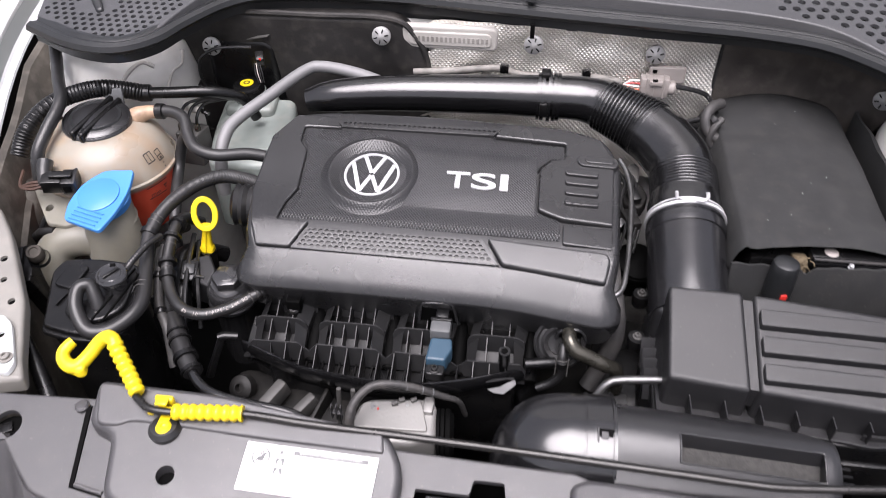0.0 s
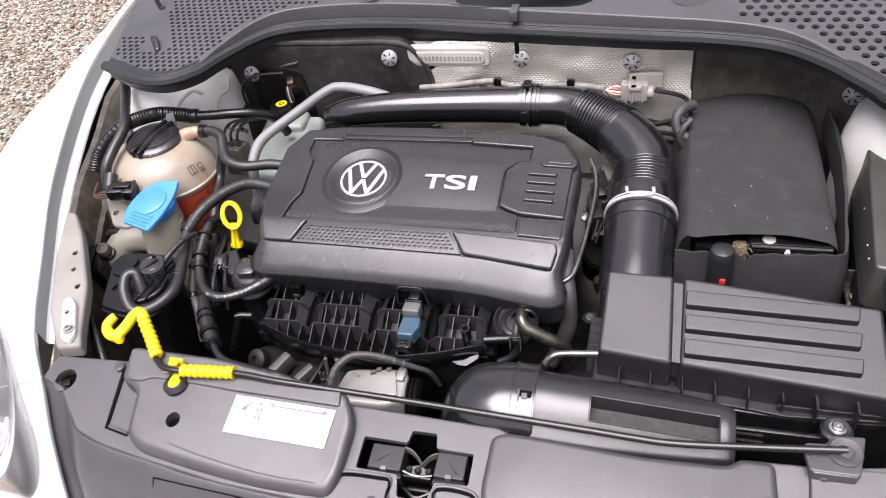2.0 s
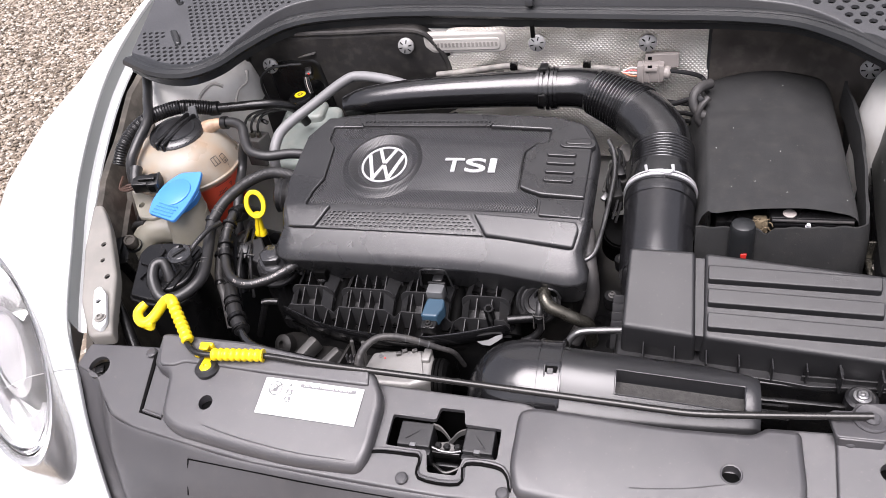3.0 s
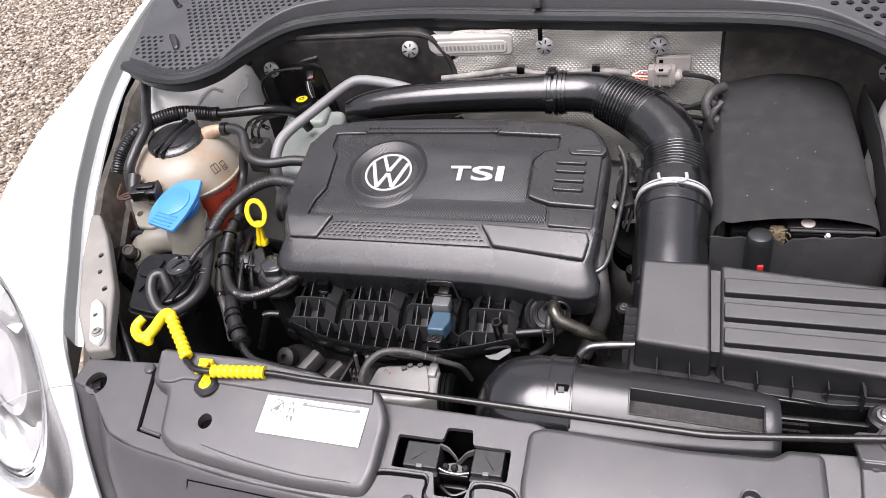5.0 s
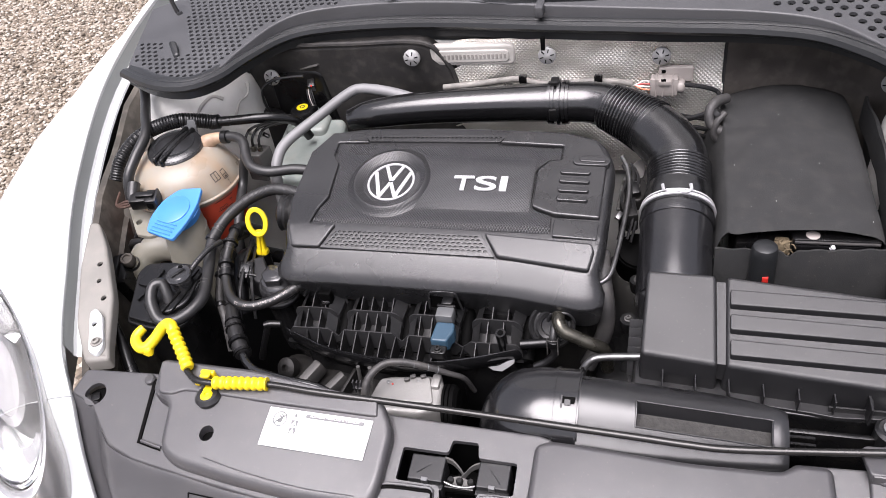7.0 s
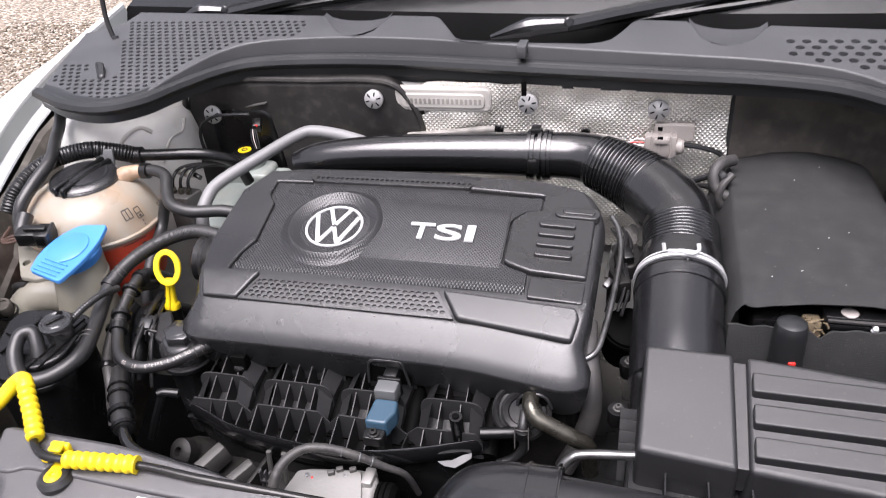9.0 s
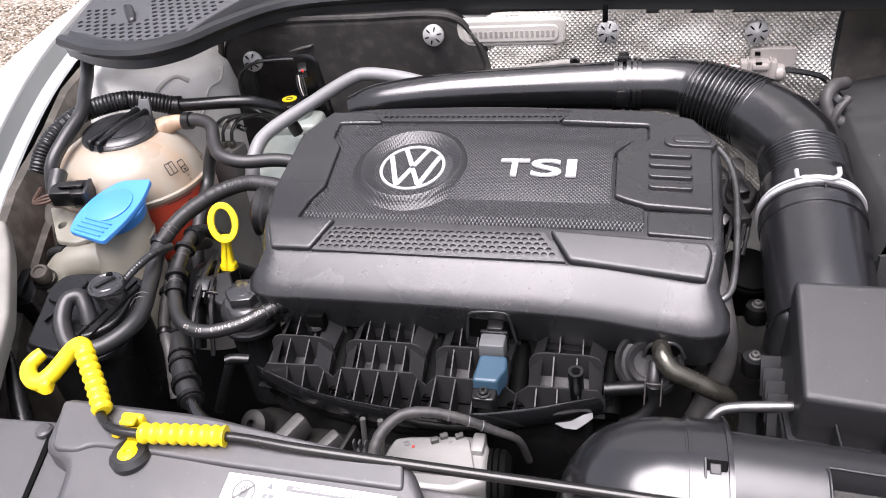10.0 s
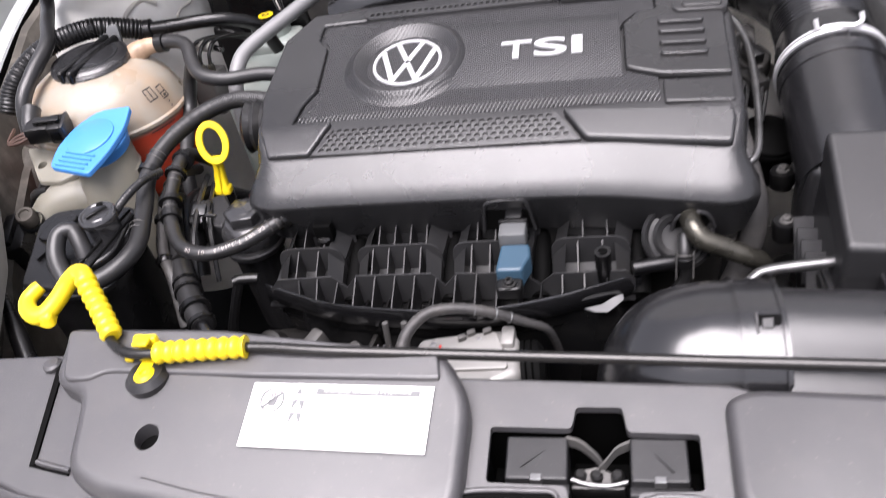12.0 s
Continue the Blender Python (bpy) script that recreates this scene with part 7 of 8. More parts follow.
def plug_left():
    p = thing("wiring_plug", "black wiring plug with loose wires", "plug", (-0.645, 0.81, 0.82))
    q = pose(-0.643, 0.809, 0.838, 10, 5, 15)
    part("shell", moved(box(-0.024, 0.004, -0.012, 0.012, -0.011, 0.011, 0.002), q), "black", p)
    part("socket", moved(box(0.003, 0.022, -0.0145, 0.0145, -0.0125, 0.0115, 0.0025), q), "black", p)
    part("socket_rim", moved(box(0.019, 0.0235, -0.0155, 0.0155, -0.0135, 0.0125, 0.0012), q), "airbox", p)
    part("face_recess", moved(box(0.006, 0.017, -0.0152, -0.010, -0.007, 0.006, 0.001), q), "dark", p)
    part("latch", moved(box(-0.012, 0.018, -0.005, 0.005, 0.0135, 0.0165, 0.001), q), "black", p)
    for k in (-0.010, 0.012):
        part("latch_post", moved(box(k - 0.002, k + 0.002, -0.005, 0.005, 0.008, 0.015, 0.0006), q), "black", p)
    part("cable_boot", tube([(-0.663, 0.803, 0.836), (-0.668, 0.815, 0.846), (-0.672, 0.832, 0.855)], [0.009, 0.010, 0.011], 14), "rubber", p)
    for k in range(3):
        part("wire", tube([(-0.660, 0.804 + 0.004 * k, 0.836), (-0.685, 0.80 + 0.004 * k, 0.828 + 0.003 * k), (-0.715, 0.815, 0.82), (-0.73, 0.85, 0.82)], 0.0024, 6), "brown", p)
    s = thing("washer_tank_lug", "pale plastic mounting lug beside the tank", "bracket", (-0.67, 0.80, 0.75))
    part("lug", slab(rounded([(-0.709, 0.831), (-0.640, 0.830), (-0.600, 0.790), (-0.635, 0.772), (-0.664, 0.774)], [0.006, 0.004, 0.004, 0.004, 0.006]), lambda x, y: 0.795 + 0.25 * (y - 0.80), 0.006, 0.002, [circle(-0.671, 0.800, 0.006, 18)]), "milky", s)
    part("lug_web", slab([(-0.706, 0.828), (-0.645, 0.828), (-0.645, 0.823), (-0.703, 0.823)], 0.796, 0.10, 0.001), "milky", s)


plug_left()


def wing_clutter():
    b = thing("tank_strap", "dusty grey-brown rounded tank shoulder", "tank", (-0.745, 0.86, 0.60))
    part("shoulder", tube([(-0.735, 0.875, 0.775), (-0.745, 0.860, 0.755), (-0.748, 0.840, 0.728), (-0.742, 0.825, 0.68)], [0.018, 0.024, 0.026, 0.026], 20), "shade", b)
    c = thing("headlight_adjuster", "black lamp adjuster with a pale screw cap", "adjuster", (-0.70, 0.745, 0.60))
    part("body", moved(box(-0.045, 0.028, -0.045, 0.030, -0.13, 0.0, 0.006), pose(-0.702, 0.728, 0.752, 6, -8, 20)), "black", c)
    part("lid", moved(box(-0.038, 0.014, -0.036, 0.020, -0.002, 0.007, 0.003), pose(-0.702, 0.728, 0.752, 6, -8, 20)), "black", c)
    part("screw_cap", lathe([(0.012, -0.012), (0.012, 0.0), (0.010, 0.004), (0.007, 0.004), (0.006, 0.002), (0.0001, 0.002)], 20, facing((-0.671, 0.735, 0.766), (0.2, -0.4, 1))), "shade", c, "pale worn screw cap")
    part("collar", lathe([(0.014, -0.004), (0.0145, 0), (0.013, 0.003)], 20, facing((-0.663, 0.731, 0.760), (0.3, -0.4, 1)), solid=False), "seal", c)
    d = thing("cable_clip", "pale plastic cable clip on the inner wing", "clip", (-0.741, 0.812, 0.72))
    part("jaw", moved(box(-0.012, 0.012, -0.008, 0.008, -0.006, 0.006, 0.003), pose(-0.741, 0.812, 0.739, 20, 15, 30)), "rubbed", d)
    part("stem", tube([(-0.741, 0.812, 0.737), (-0.752, 0.818, 0.72), (-0.765, 0.825, 0.70)], 0.004, 8), "rubbed", d)
    e = thing("wing_cable", "black cable sagging along the inner wing", "cable", (-0.72, 0.80, 0.70))
    part("sheath", tube([(-0.655, 0.772, 0.775), (-0.680, 0.776, 0.768), (-0.700, 0.790, 0.750), (-0.722, 0.800, 0.725), (-0.735, 0.80, 0.68)], 0.0065, 12), "rubber", e)
    part("sheath", tube([(-0.690, 0.815, 0.770), (-0.705, 0.805, 0.745), (-0.712, 0.795, 0.70)], 0.0045, 10), "rubber", e)


wing_clutter()


def tower_clutter():
    b = thing("brake_pipe_block", "dull metal pipe block with thin brake lines", "valve block", (-0.535, 1.02, 0.74))
    part("block", slab(rounded([(-0.560, 1.000), (-0.520, 0.995), (-0.512, 1.030), (-0.552, 1.036)], 0.004), 0.800, 0.06, 0.003), "cast", b)
    for k in range(3):
        x = -0.552 + 0.014 * k
        part("nut", lathe([(0.0055, -0.002), (0.0055, 0.008), (0.004, 0.010), (0.0001, 0.010)], 6, Matrix.Translation((x, 1.012, 0.800))), "brass", b)
        part("line", tube([(x, 1.012, 0.808), (x + 0.002, 1.018, 0.825), (x + 0.010, 1.035, 0.835), (x + 0.03, 1.07, 0.825), (x + 0.05, 1.11, 0.80)], 0.0026, 8), "rod", b)
    # added panel that hides the lit tower foot, in place of shade
    c = thing("pipe_cover", "black panel added to darken the space behind the coolant tank", "panel", (-0.56, 1.06, 0.60))
    part("plate", moved(slab(rounded([(-0.60, 0.62), (-0.60, 0.800), (-0.585, 0.822), (-0.535, 0.815), (-0.51, 0.79), (-0.505, 0.62)], 0.012, 4), 0.006, 0.02, 0.004), pose(0, 1.045, 0, 84, 0, 0)), "black", c)
    k = thing("sealant_seam", "ragged bead of cream sealant on the strut tower", "sealant", (-0.62, 1.0, 0.88))
    rnd = random.Random(3)
    for pts in ([(-0.640, 1.013), (-0.628, 1.030), (-0.612, 1.052), (-0.596, 1.060)], [(-0.585, 1.050), (-0.578, 1.078), (-0.572, 1.105), (-0.576, 1.125)]):
        way = []
        for x, y in pts:
            d = math.hypot(x + 0.684, y - 1.118)
            way.append((x, y, poly_at([(0, 0.908), (0.075, 0.906), (0.095, 0.898), (0.110, 0.878), (0.120, 0.835), (0.2, 0.75)], d) + 0.0005))
        part("bead", tube(way, [rnd.uniform(0.002, 0.005) for _ in way], 8, 8), "pressing", k)
    f = thing("tank_clip", "grey plastic clip on the conduit behind the tank cap", "clip", (-0.648, 0.962, 0.88))
    part("plate", moved(box(-0.014, 0.014, -0.003, 0.003, -0.012, 0.014, 0.002), pose(-0.622, 0.968, 0.882, -18, 0, 10)), "sensor", f)
    v = thing("vent_valve", "small white plastic valve beside the brake reservoir", "valve", (-0.535, 1.04, 0.82))
    part("barrel", tube([(-0.552, 1.040, 0.826), (-0.535, 1.036, 0.826), (-0.520, 1.033, 0.824)], [0.007, 0.008, 0.006], 14), "pressing", v)
    part("stub", tube([(-0.52, 1.033, 0.824), (-0.508, 1.030, 0.82)], 0.004, 10), "black", v)


tower_clutter()


# ---- starter motor region under the manifold ----
def front_motor():
    m = thing("throttle_motor", "cast aluminium motor unit with a cable", "motor", (-0.12, 0.57, 0.55))
    part("housing", slab(rounded([(-0.182, 0.540), (-0.174, 0.580), (-0.160, 0.590), (-0.092, 0.598), (-0.076, 0.590), (-0.070, 0.545), (-0.10, 0.530), (-0.16, 0.528)], 0.008, 4), lambda x, y: 0.700 + 0.10 * (y - 0.56) + 0.004 * noise.noise(Vector((x * 40, y * 40, 2))), 0.14, 0.008), "housing", m, "pale cast aluminium housing")
    part("lid_seam", slab(rounded([(-0.176, 0.545), (-0.168, 0.580), (-0.096, 0.590), (-0.082, 0.548)], 0.006), lambda x, y: 0.704 + 0.10 * (y - 0.56), 0.004, 0.0012), "housing", m)
    for x, y in ((-0.128, 0.580), (-0.120, 0.586), (-0.105, 0.588)):
        part("housing_clip", moved(box(-0.004, 0.004, -0.0025, 0.0025, -0.004, 0.0045, 0.001), pose(x, y, 0.7075, 10, 0, 25)), "cast", m)
    part("housing_lug", box(-0.092, -0.079, 0.572, 0.596, 0.68, 0.7085, 0.003), "housing", m)
    part("end_cap", lathe([(0.030, 0), (0.034, 0.001), (0.034, 0.004), (0.0315, 0.005), (0.034, 0.006), (0.034, 0.010), (0.0315, 0.011), (0.034, 0.012), (0.033, 0.017), (0.026, 0.022), (0.0001, 0.022)], 32, facing((-0.074, 0.565, 0.670), (1, 0.1, 0))), "dark", m, "ribbed black end cap")
    part("cable", tube([(-0.175, 0.530, 0.66), (-0.176, 0.535, 0.715), (-0.172, 0.553, 0.738), (-0.155, 0.574, 0.746), (-0.130, 0.582, 0.745), (-0.101, 0.586, 0.736), (-0.070, 0.594, 0.714), (-0.050, 0.604, 0.692), (-0.042, 0.615, 0.65)], [0.0066, 0.0062, 0.0054, 0.0050, 0.0049, 0.0046, 0.0040, 0.0036, 0.0034], 14, 20, ripple(0.009, 0.0004)), "tape", m, "black taped cable")
    for at, nrm in (((-0.112, 0.5845, 0.7400), (1, 0.2, -0.25)), ((-0.094, 0.5870, 0.7320), (1, 0.3, -0.5)), ((-0.082, 0.5905, 0.7235), (1, 0.3, -0.6))):
        part("cable_tie", lathe([(0.0052, -0.001), (0.0056, 0.0), (0.0052, 0.001)], 16, facing(at, nrm), solid=False), "sensor", m)
    for x in (-0.20, -0.182):
        part("stay", tube([(x, 0.565, 0.65), (x + 0.004, 0.575, 0.735)], 0.003, 8), "cast", m)
    for x, y in ((-0.155, 0.575), (-0.112, 0.582)):
        part("pin", lathe([(0.003, 0), (0.003, 0.006), (0.0001, 0.0065)], 10, Matrix.Translation((x, y, 0.700))), "steel", m)
    part("red_pin", lathe([(0.0015, 0), (0.0015, 0.006), (0.0001, 0.0065)], 10, Matrix.Translation((-0.148, 0.572, 0.700))), "red", m)
    g = thing("gearbox_mount", "dusty cast aluminium bracket below the hoses", "bracket", (-0.30, 0.58, 0.5))
    part("arm", moved(box(-0.008, 0.008, -0.035, 0.03, -0.02, 0.008, 0.004), pose(-0.298, 0.588, 0.678, 12, 0, -30)), "cast", g)
    part("arm", moved(box(-0.007, 0.007, -0.03, 0.03, -0.02, 0.006, 0.004), pose(-0.258, 0.578, 0.672, 15, 0, -38)), "cast", g)
    part("rib", moved(box(-0.003, 0.003, -0.03, 0.03, -0.02, 0.010, 0.002), pose(-0.232, 0.585, 0.668, 10, 0, -15)), "engine", g)
    part("boss", lathe([(0.017, 0), (0.017, 0.014), (0.011, 0.018), (0.006, 0.018), (0.005, 0.010), (0.0001, 0.010)], 24, facing((-0.342, 0.618, 0.660), (-0.2, -0.6, 0.6))), "engine", g)
    part("boss", lathe([(0.012, 0), (0.012, 0.012), (0.008, 0.015), (0.0001, 0.015)], 20, facing((-0.322, 0.560, 0.662), (0.2, -0.5, 0.7))), "engine", g)
    part("clip", join(*[box(-0.206 + 0.006 * k, -0.204 + 0.006 * k, 0.560, 0.566, 0.690, 0.716, 0.0006, 1) for k in range(3)], box(-0.207, -0.191, 0.560, 0.566, 0.700, 0.703, 0.0006, 1)), "grey", g, "grey ladder clip")
    part("base", box(-0.37, -0.16, 0.53, 0.66, 0.42, 0.655, 0.02), "engine", g)
    a = thing("foil_scrap", "scrap of crumpled pale foil below the manifold", "foil", (0.0, 0.60, 0.69))
    part("foil", slab([(-0.015, 0.616), (-0.006, 0.611), (0.006, 0.611), (0.015, 0.621), (0.021, 0.628), (0.020, 0.636), (0.011, 0.629), (0.000, 0.622)], lambda x, y: 0.708 + 0.004 * noise.noise(Vector((x * 120, y * 120, 0))), 0.001, 0.0003), "alu", a)


front_motor()


# ---- air filter box ----
def lid_z(x, y):
    return 0.780 + 0.37 * (y - 0.595)


def air_filter_box():
    a = thing("air_filter_box", "dark grey plastic air filter box with three raised ribs", "air filter box", (0.38, 0.62, 0.50))
    block = rounded([(0.196, 0.602), (0.290, 0.594), (0.288, 0.712), (0.199, 0.714)], 0.006, 4)
    part("inlet_block", slab(block, lid_z, 0.06, 0.005, steps=[(0.004, 0.12), (0.001, 0.03)]), "airbox", a)
    lid = rounded([(0.300, 0.594), (0.545, 0.576), (0.541, 0.688), (0.300, 0.711)], 0.006, 4)
    part("lid", slab(lid, lid_z, 0.05, 0.005, steps=[(0.004, 0.06), (0.001, 0.02)]), "airbox", a)
    part("web", slab([(0.286, 0.600), (0.304, 0.599), (0.304, 0.706), (0.286, 0.707)], lambda x, y: lid_z(x, y) - 0.006, 0.03, 0.001), "airbox", a)
    for y in (0.6665, 0.6345, 0.6025):
        rib = [(0.304, y), (0.511, y - 0.004), (0.513, y + 0.014), (0.304, y + 0.020)]
        part("rib", slab(rounded(rib, 0.003, 3), lambda x, yy: lid_z(x, yy) + 0.0090, 0.016, 0.0016), "airbox", a)
    part("base", slab(rounded([(0.185, 0.580), (0.44, 0.566), (0.568, 0.574), (0.570, 0.70), (0.50, 0.73), (0.19, 0.73)], 0.01), 0.728, 0.25, 0.003), "black", a)
    part("flange", slab(rounded([(0.19, 0.588), (0.40, 0.570), (0.43, 0.566), (0.573, 0.576), (0.574, 0.74), (0.19, 0.73)], 0.005), 0.733, 0.006, 0.001), "airbox", a)
    for i in range(7):
        x = 0.225 + i * 0.040
        part("fin", box(x - 0.001, x + 0.001, 0.570, 0.605, 0.732, 0.757, 0.0004, 1), "airbox", a)
    for x in (0.462, 0.508, 0.545):
        part("fin", box(x - 0.0014, x + 0.0014, 0.560, 0.585, 0.732, 0.762, 0.0004, 1), "airbox", a)
    for i in range(6):
        y = 0.590 + 0.022 * i
        part("side_fin", box(0.544, 0.5725, y - 0.0012, y + 0.0012, 0.730, 0.750, 0.0004, 1), "airbox", a)
    part("side_rail", box(0.571, 0.5735, 0.577, 0.738, 0.730, 0.752, 0.0006, 1), "airbox", a)
    part("front_rail", box(0.42, 0.573, 0.5745, 0.577, 0.730, 0.742, 0.0006, 1), "airbox", a)
    part("screw_eye", lathe([(0.019, -0.04), (0.019, 0.0), (0.015, 0.003), (0.009, 0.002), (0.0001, 0.002)], 24, Matrix.Translation((0.488, 0.556, 0.732))), "airbox", a)
    bolt("screw", (0.488, 0.556, 0.735), a, 0.007)
    for x, y, z in ((0.1755, 0.709, 0.728), (0.1849, 0.783, 0.735)):
        part("side_eye", lathe([(0.011, -0.020), (0.0125, -0.004), (0.0115, 0.0), (0.0001, 0.0)], 20, Matrix.Translation((x, y, z))), "black", a)
        part("side_arm", box(x + 0.004, x + 0.030, y - 0.006, y + 0.006, z - 0.016, z - 0.003, 0.002), "black", a)
        bolt("screw", (x, y, z), a, 0.0042, mat="cast")
    for i in range(4):
        part("side_fin", moved(box(-0.014, 0.014, -0.001, 0.001, -0.02, 0.02, 0.0004, 1), pose(0.192, 0.635 + 0.017 * i, 0.725, -35, 0, 0)), "airbox", a)
    part("duct_skirt", slab(rounded([(0.188, 0.70), (0.285, 0.70), (0.285, 0.76), (0.188, 0.76)], 0.02), 0.79, 0.10, 0.01), "airbox", a)


air_filter_box()


def snorkel_z(x, y):
    """The rounded top of the intake snorkel."""
    k = max(y, 0.478)
    return 0.8045 - 13.7 * (k - 0.5126) ** 2 - 0.08 * (x - 0.196) - 0.75 * (k - y)


def intake_snorkel():
    s = thing("intake_snorkel", "black plastic intake snorkel with an open slot", "air intake", (0.2, 0.52, 0.70))
    rear, front = [(0.12, 0.574), (0.18, 0.573), (0.24, 0.564), (0.30, 0.549), (0.365, 0.527)], [(0.12, 0.452), (0.20, 0.453), (0.30, 0.460), (0.365, 0.467)]
    x0, x1, y0, y1 = 0.196, 0.346, 0.482, 0.510
    xs = [0.126 + 0.070 * i / 4 for i in range(4)] + [x0 + (x1 - x0) * i / 10 for i in range(11)] + [0.353, 0.360, 0.364]
    bm = bmesh.new()
    grid = []
    for x in xs:
        f, r = poly_at(front, x), poly_at(rear, x)
        end = 0.004 if x > 0.362 else (0.0012 if x > 0.359 else 0.0)
        ys = [lerp(f, y0, i / 4) for i in range(4)] + [lerp(y0, y1, i / 3) for i in range(4)] + [lerp(y1, r, i / 8) for i in range(1, 9)]
        col = [bm.verts.new((x, f - 0.001, 0.700)), bm.verts.new((x, f - 0.001, snorkel_z(x, f) - 0.006))]
        col += [bm.verts.new((x, y, snorkel_z(x, y) - end)) for y in ys] + [bm.verts.new((x, r + 0.003, snorkel_z(x, r) - 0.008)), bm.verts.new((x, r + 0.004, 0.690))]
        grid.append(col)
    for i in range(len(xs) - 1):
        for j in range(len(grid[0]) - 1):
            if 4 <= i < 14 and 6 <= j < 9:
                continue
            bm.faces.new((grid[i][j], grid[i + 1][j], grid[i + 1][j + 1], grid[i][j + 1]))
    bm.faces.new(grid[-1])
    ring = [grid[i][6] for i in range(4, 15)] + [grid[14][j] for j in range(7, 10)] + [grid[i][9] for i in range(13, 3, -1)] + [grid[4][j] for j in range(8, 6, -1)]
    low = [bm.verts.new(v.co - Vector((0, 0.010, 0.034))) for v in ring]
    for i in range(len(ring)):
        bm.faces.new((ring[i - 1], ring[i], low[i], low[i - 1]))
    part("body", bm, "snorkel", s, sharp=45)
    slot = rounded([(x0 - 0.01, y1 - 0.004), (x1 + 0.01, y1 - 0.002), (x1 + 0.01, y0 - 0.022), (x0 - 0.01, y0 - 0.022)], 0.001, 2)
    part("slot_floor", slab(slot, lambda x, y: snorkel_z(x, 0.49) - 0.018 + 0.75 * (y - 0.495), 0.002, 0.0005), "dusty", s, "dusty floor of the slot")
    rim = [(x0, y0), (x0, y1), (x1, y1), (x1, y0), (x0, y0)]
    edge = []
    for (ax, ay), (bx, by) in zip(rim, rim[1:]):
        edge += [(lerp(ax, bx, k / 8), lerp(ay, by, k / 8), snorkel_z(lerp(ax, bx, k / 8), lerp(ay, by, k / 8)) + 0.0002) for k in range(8)]
    part("slot_rim", tube(edge + edge[:1], 0.0011, 6, 2), "snorkel", s)
    cy, cz = 0.514, 0.7655
    oval = lambda x, y, z: (x, cy + (y - cy) * 1.28, z)
    part("elbow", mapped(tube([(0.100, cy, cz), (0.078, cy, cz - 0.001), (0.056, cy, cz - 0.010), (0.042, cy, cz - 0.034), (0.037, cy, cz - 0.07), (0.036, cy, cz - 0.14)], [0.0435, 0.0435, 0.044, 0.044, 0.043, 0.042], 48, 10), oval), "elbow", s, "glossy black plastic elbow")
    part("collar", mapped(tube([(0.096, cy, cz), (0.110, cy, cz), (0.130, cy, cz)], 0.0445, 48), oval), "elbow", s)
    for x, r in ((0.099, 0.0460), (0.127, 0.0470)):
        part("collar_ring", mapped(lathe([(0.043, -0.0015), (r, -0.001), (r, 0.001), (0.043, 0.0015)], 48, facing((x, cy, cz), (1, 0, 0))), oval), "elbow", s)
    part("catch_recess", moved(box(-0.008, 0.008, -0.007, 0.007, -0.003, 0.0014, 0.0008, 1), facing((0.1175, 0.496, 0.8065), (0, -0.42, 0.9))), "dark", s)
    part("catch", moved(join(box(-0.005, 0.003, -0.004, 0.004, 0.0, 0.0024, 0.0006, 1), box(-0.009, -0.007, -0.008, 0.008, 0.0, 0.0022, 0.0004, 1)), facing((0.1175, 0.496, 0.8065), (0, -0.42, 0.9))), "airbox", s)
    part("lower_lip", tube([(0.128, 0.449, 0.770), (0.20, 0.448, 0.766), (0.28, 0.452, 0.760), (0.36, 0.462, 0.756)], 0.005, 8), "snorkel", s)
    r = thing("slatted_bracket", "black slatted plastic bracket beside the snorkel", "bracket", (0.39, 0.53, 0.6))
    for k in range(3):
        part("slat", box(0.365, 0.405, 0.520 + 0.010 * k, 0.524 + 0.010 * k, 0.70, 0.722, 0.001, 1), "black", r)
    part("back", box(0.362, 0.50, 0.548, 0.556, 0.50, 0.72, 0.003), "black", r)


intake_snorkel()


# ---- battery in its felt sleeve ----
def battery():
    b = thing("battery", "black battery with a dusty terminal edge", "battery", (0.41, 0.95, 0.62))
    part("case", box(0.315, 0.498, 0.797, 1.11, 0.62, 0.805, 0.006), "black", b)
    part("top_edge", box(0.387, 0.496, 0.789, 0.830, 0.800, 0.822, 0.003), "black", b)
    part("ledge", box(0.392, 0.490, 0.786, 0.7905, 0.806, 0.814, 0.001), "gloss", b)
    part("ledge", box(0.390, 0.494, 0.786, 0.7905, 0.8165, 0.8195, 0.0006), "tape", b, "dusty edge of the case lid")
    bolt("terminal_screw", (0.437, 0.7875, 0.811), b, 0.0028, (0, -0.6, 0.7), "badge")
    part("dusty_disc", lathe([(0.009, -0.002), (0.009, 0.001), (0.007, 0.002), (0.0001, 0.002)], 24, Matrix.Translation((0.413, 0.799, 0.8215))), "connector", b, "pale vent plug")
    rnd = random.Random(11)
    strands = []
    for _ in range(46):
        a = Vector((rnd.uniform(0.364, 0.388), rnd.uniform(0.786, 0.800), rnd.uniform(0.796, 0.816)))
        d = Vector((rnd.uniform(-0.012, 0.012), rnd.uniform(-0.006, 0.002), rnd.uniform(-0.012, 0.006)))
        strands.append(tube([a, a + d * 0.5 + Vector((rnd.uniform(-0.003, 0.003), -0.001, rnd.uniform(-0.003, 0.003))), a + d], 0.0009, 5, 4))
    part("fibre_pad", join(box(0.366, 0.386, 0.788, 0.806, 0.792, 0.813, 0.004), *strands), "foam", b, "frayed tan fibre pad")
    part("terminal_cover", lathe([(0.0185, -0.10), (0.0175, 0.0), (0.0170, 0.008), (0.0155, 0.0125), (0.012, 0.0145), (0.0001, 0.0155)], 24, facing((0.351, 0.769, 0.812), (0, 0.05, 1))), "seal", b, "black rubber terminal cover")
    part("red_tab", box(0.350, 0.358, 0.7480, 0.752, 0.774, 0.786, 0.001), "red", b, "small red tab")


battery()


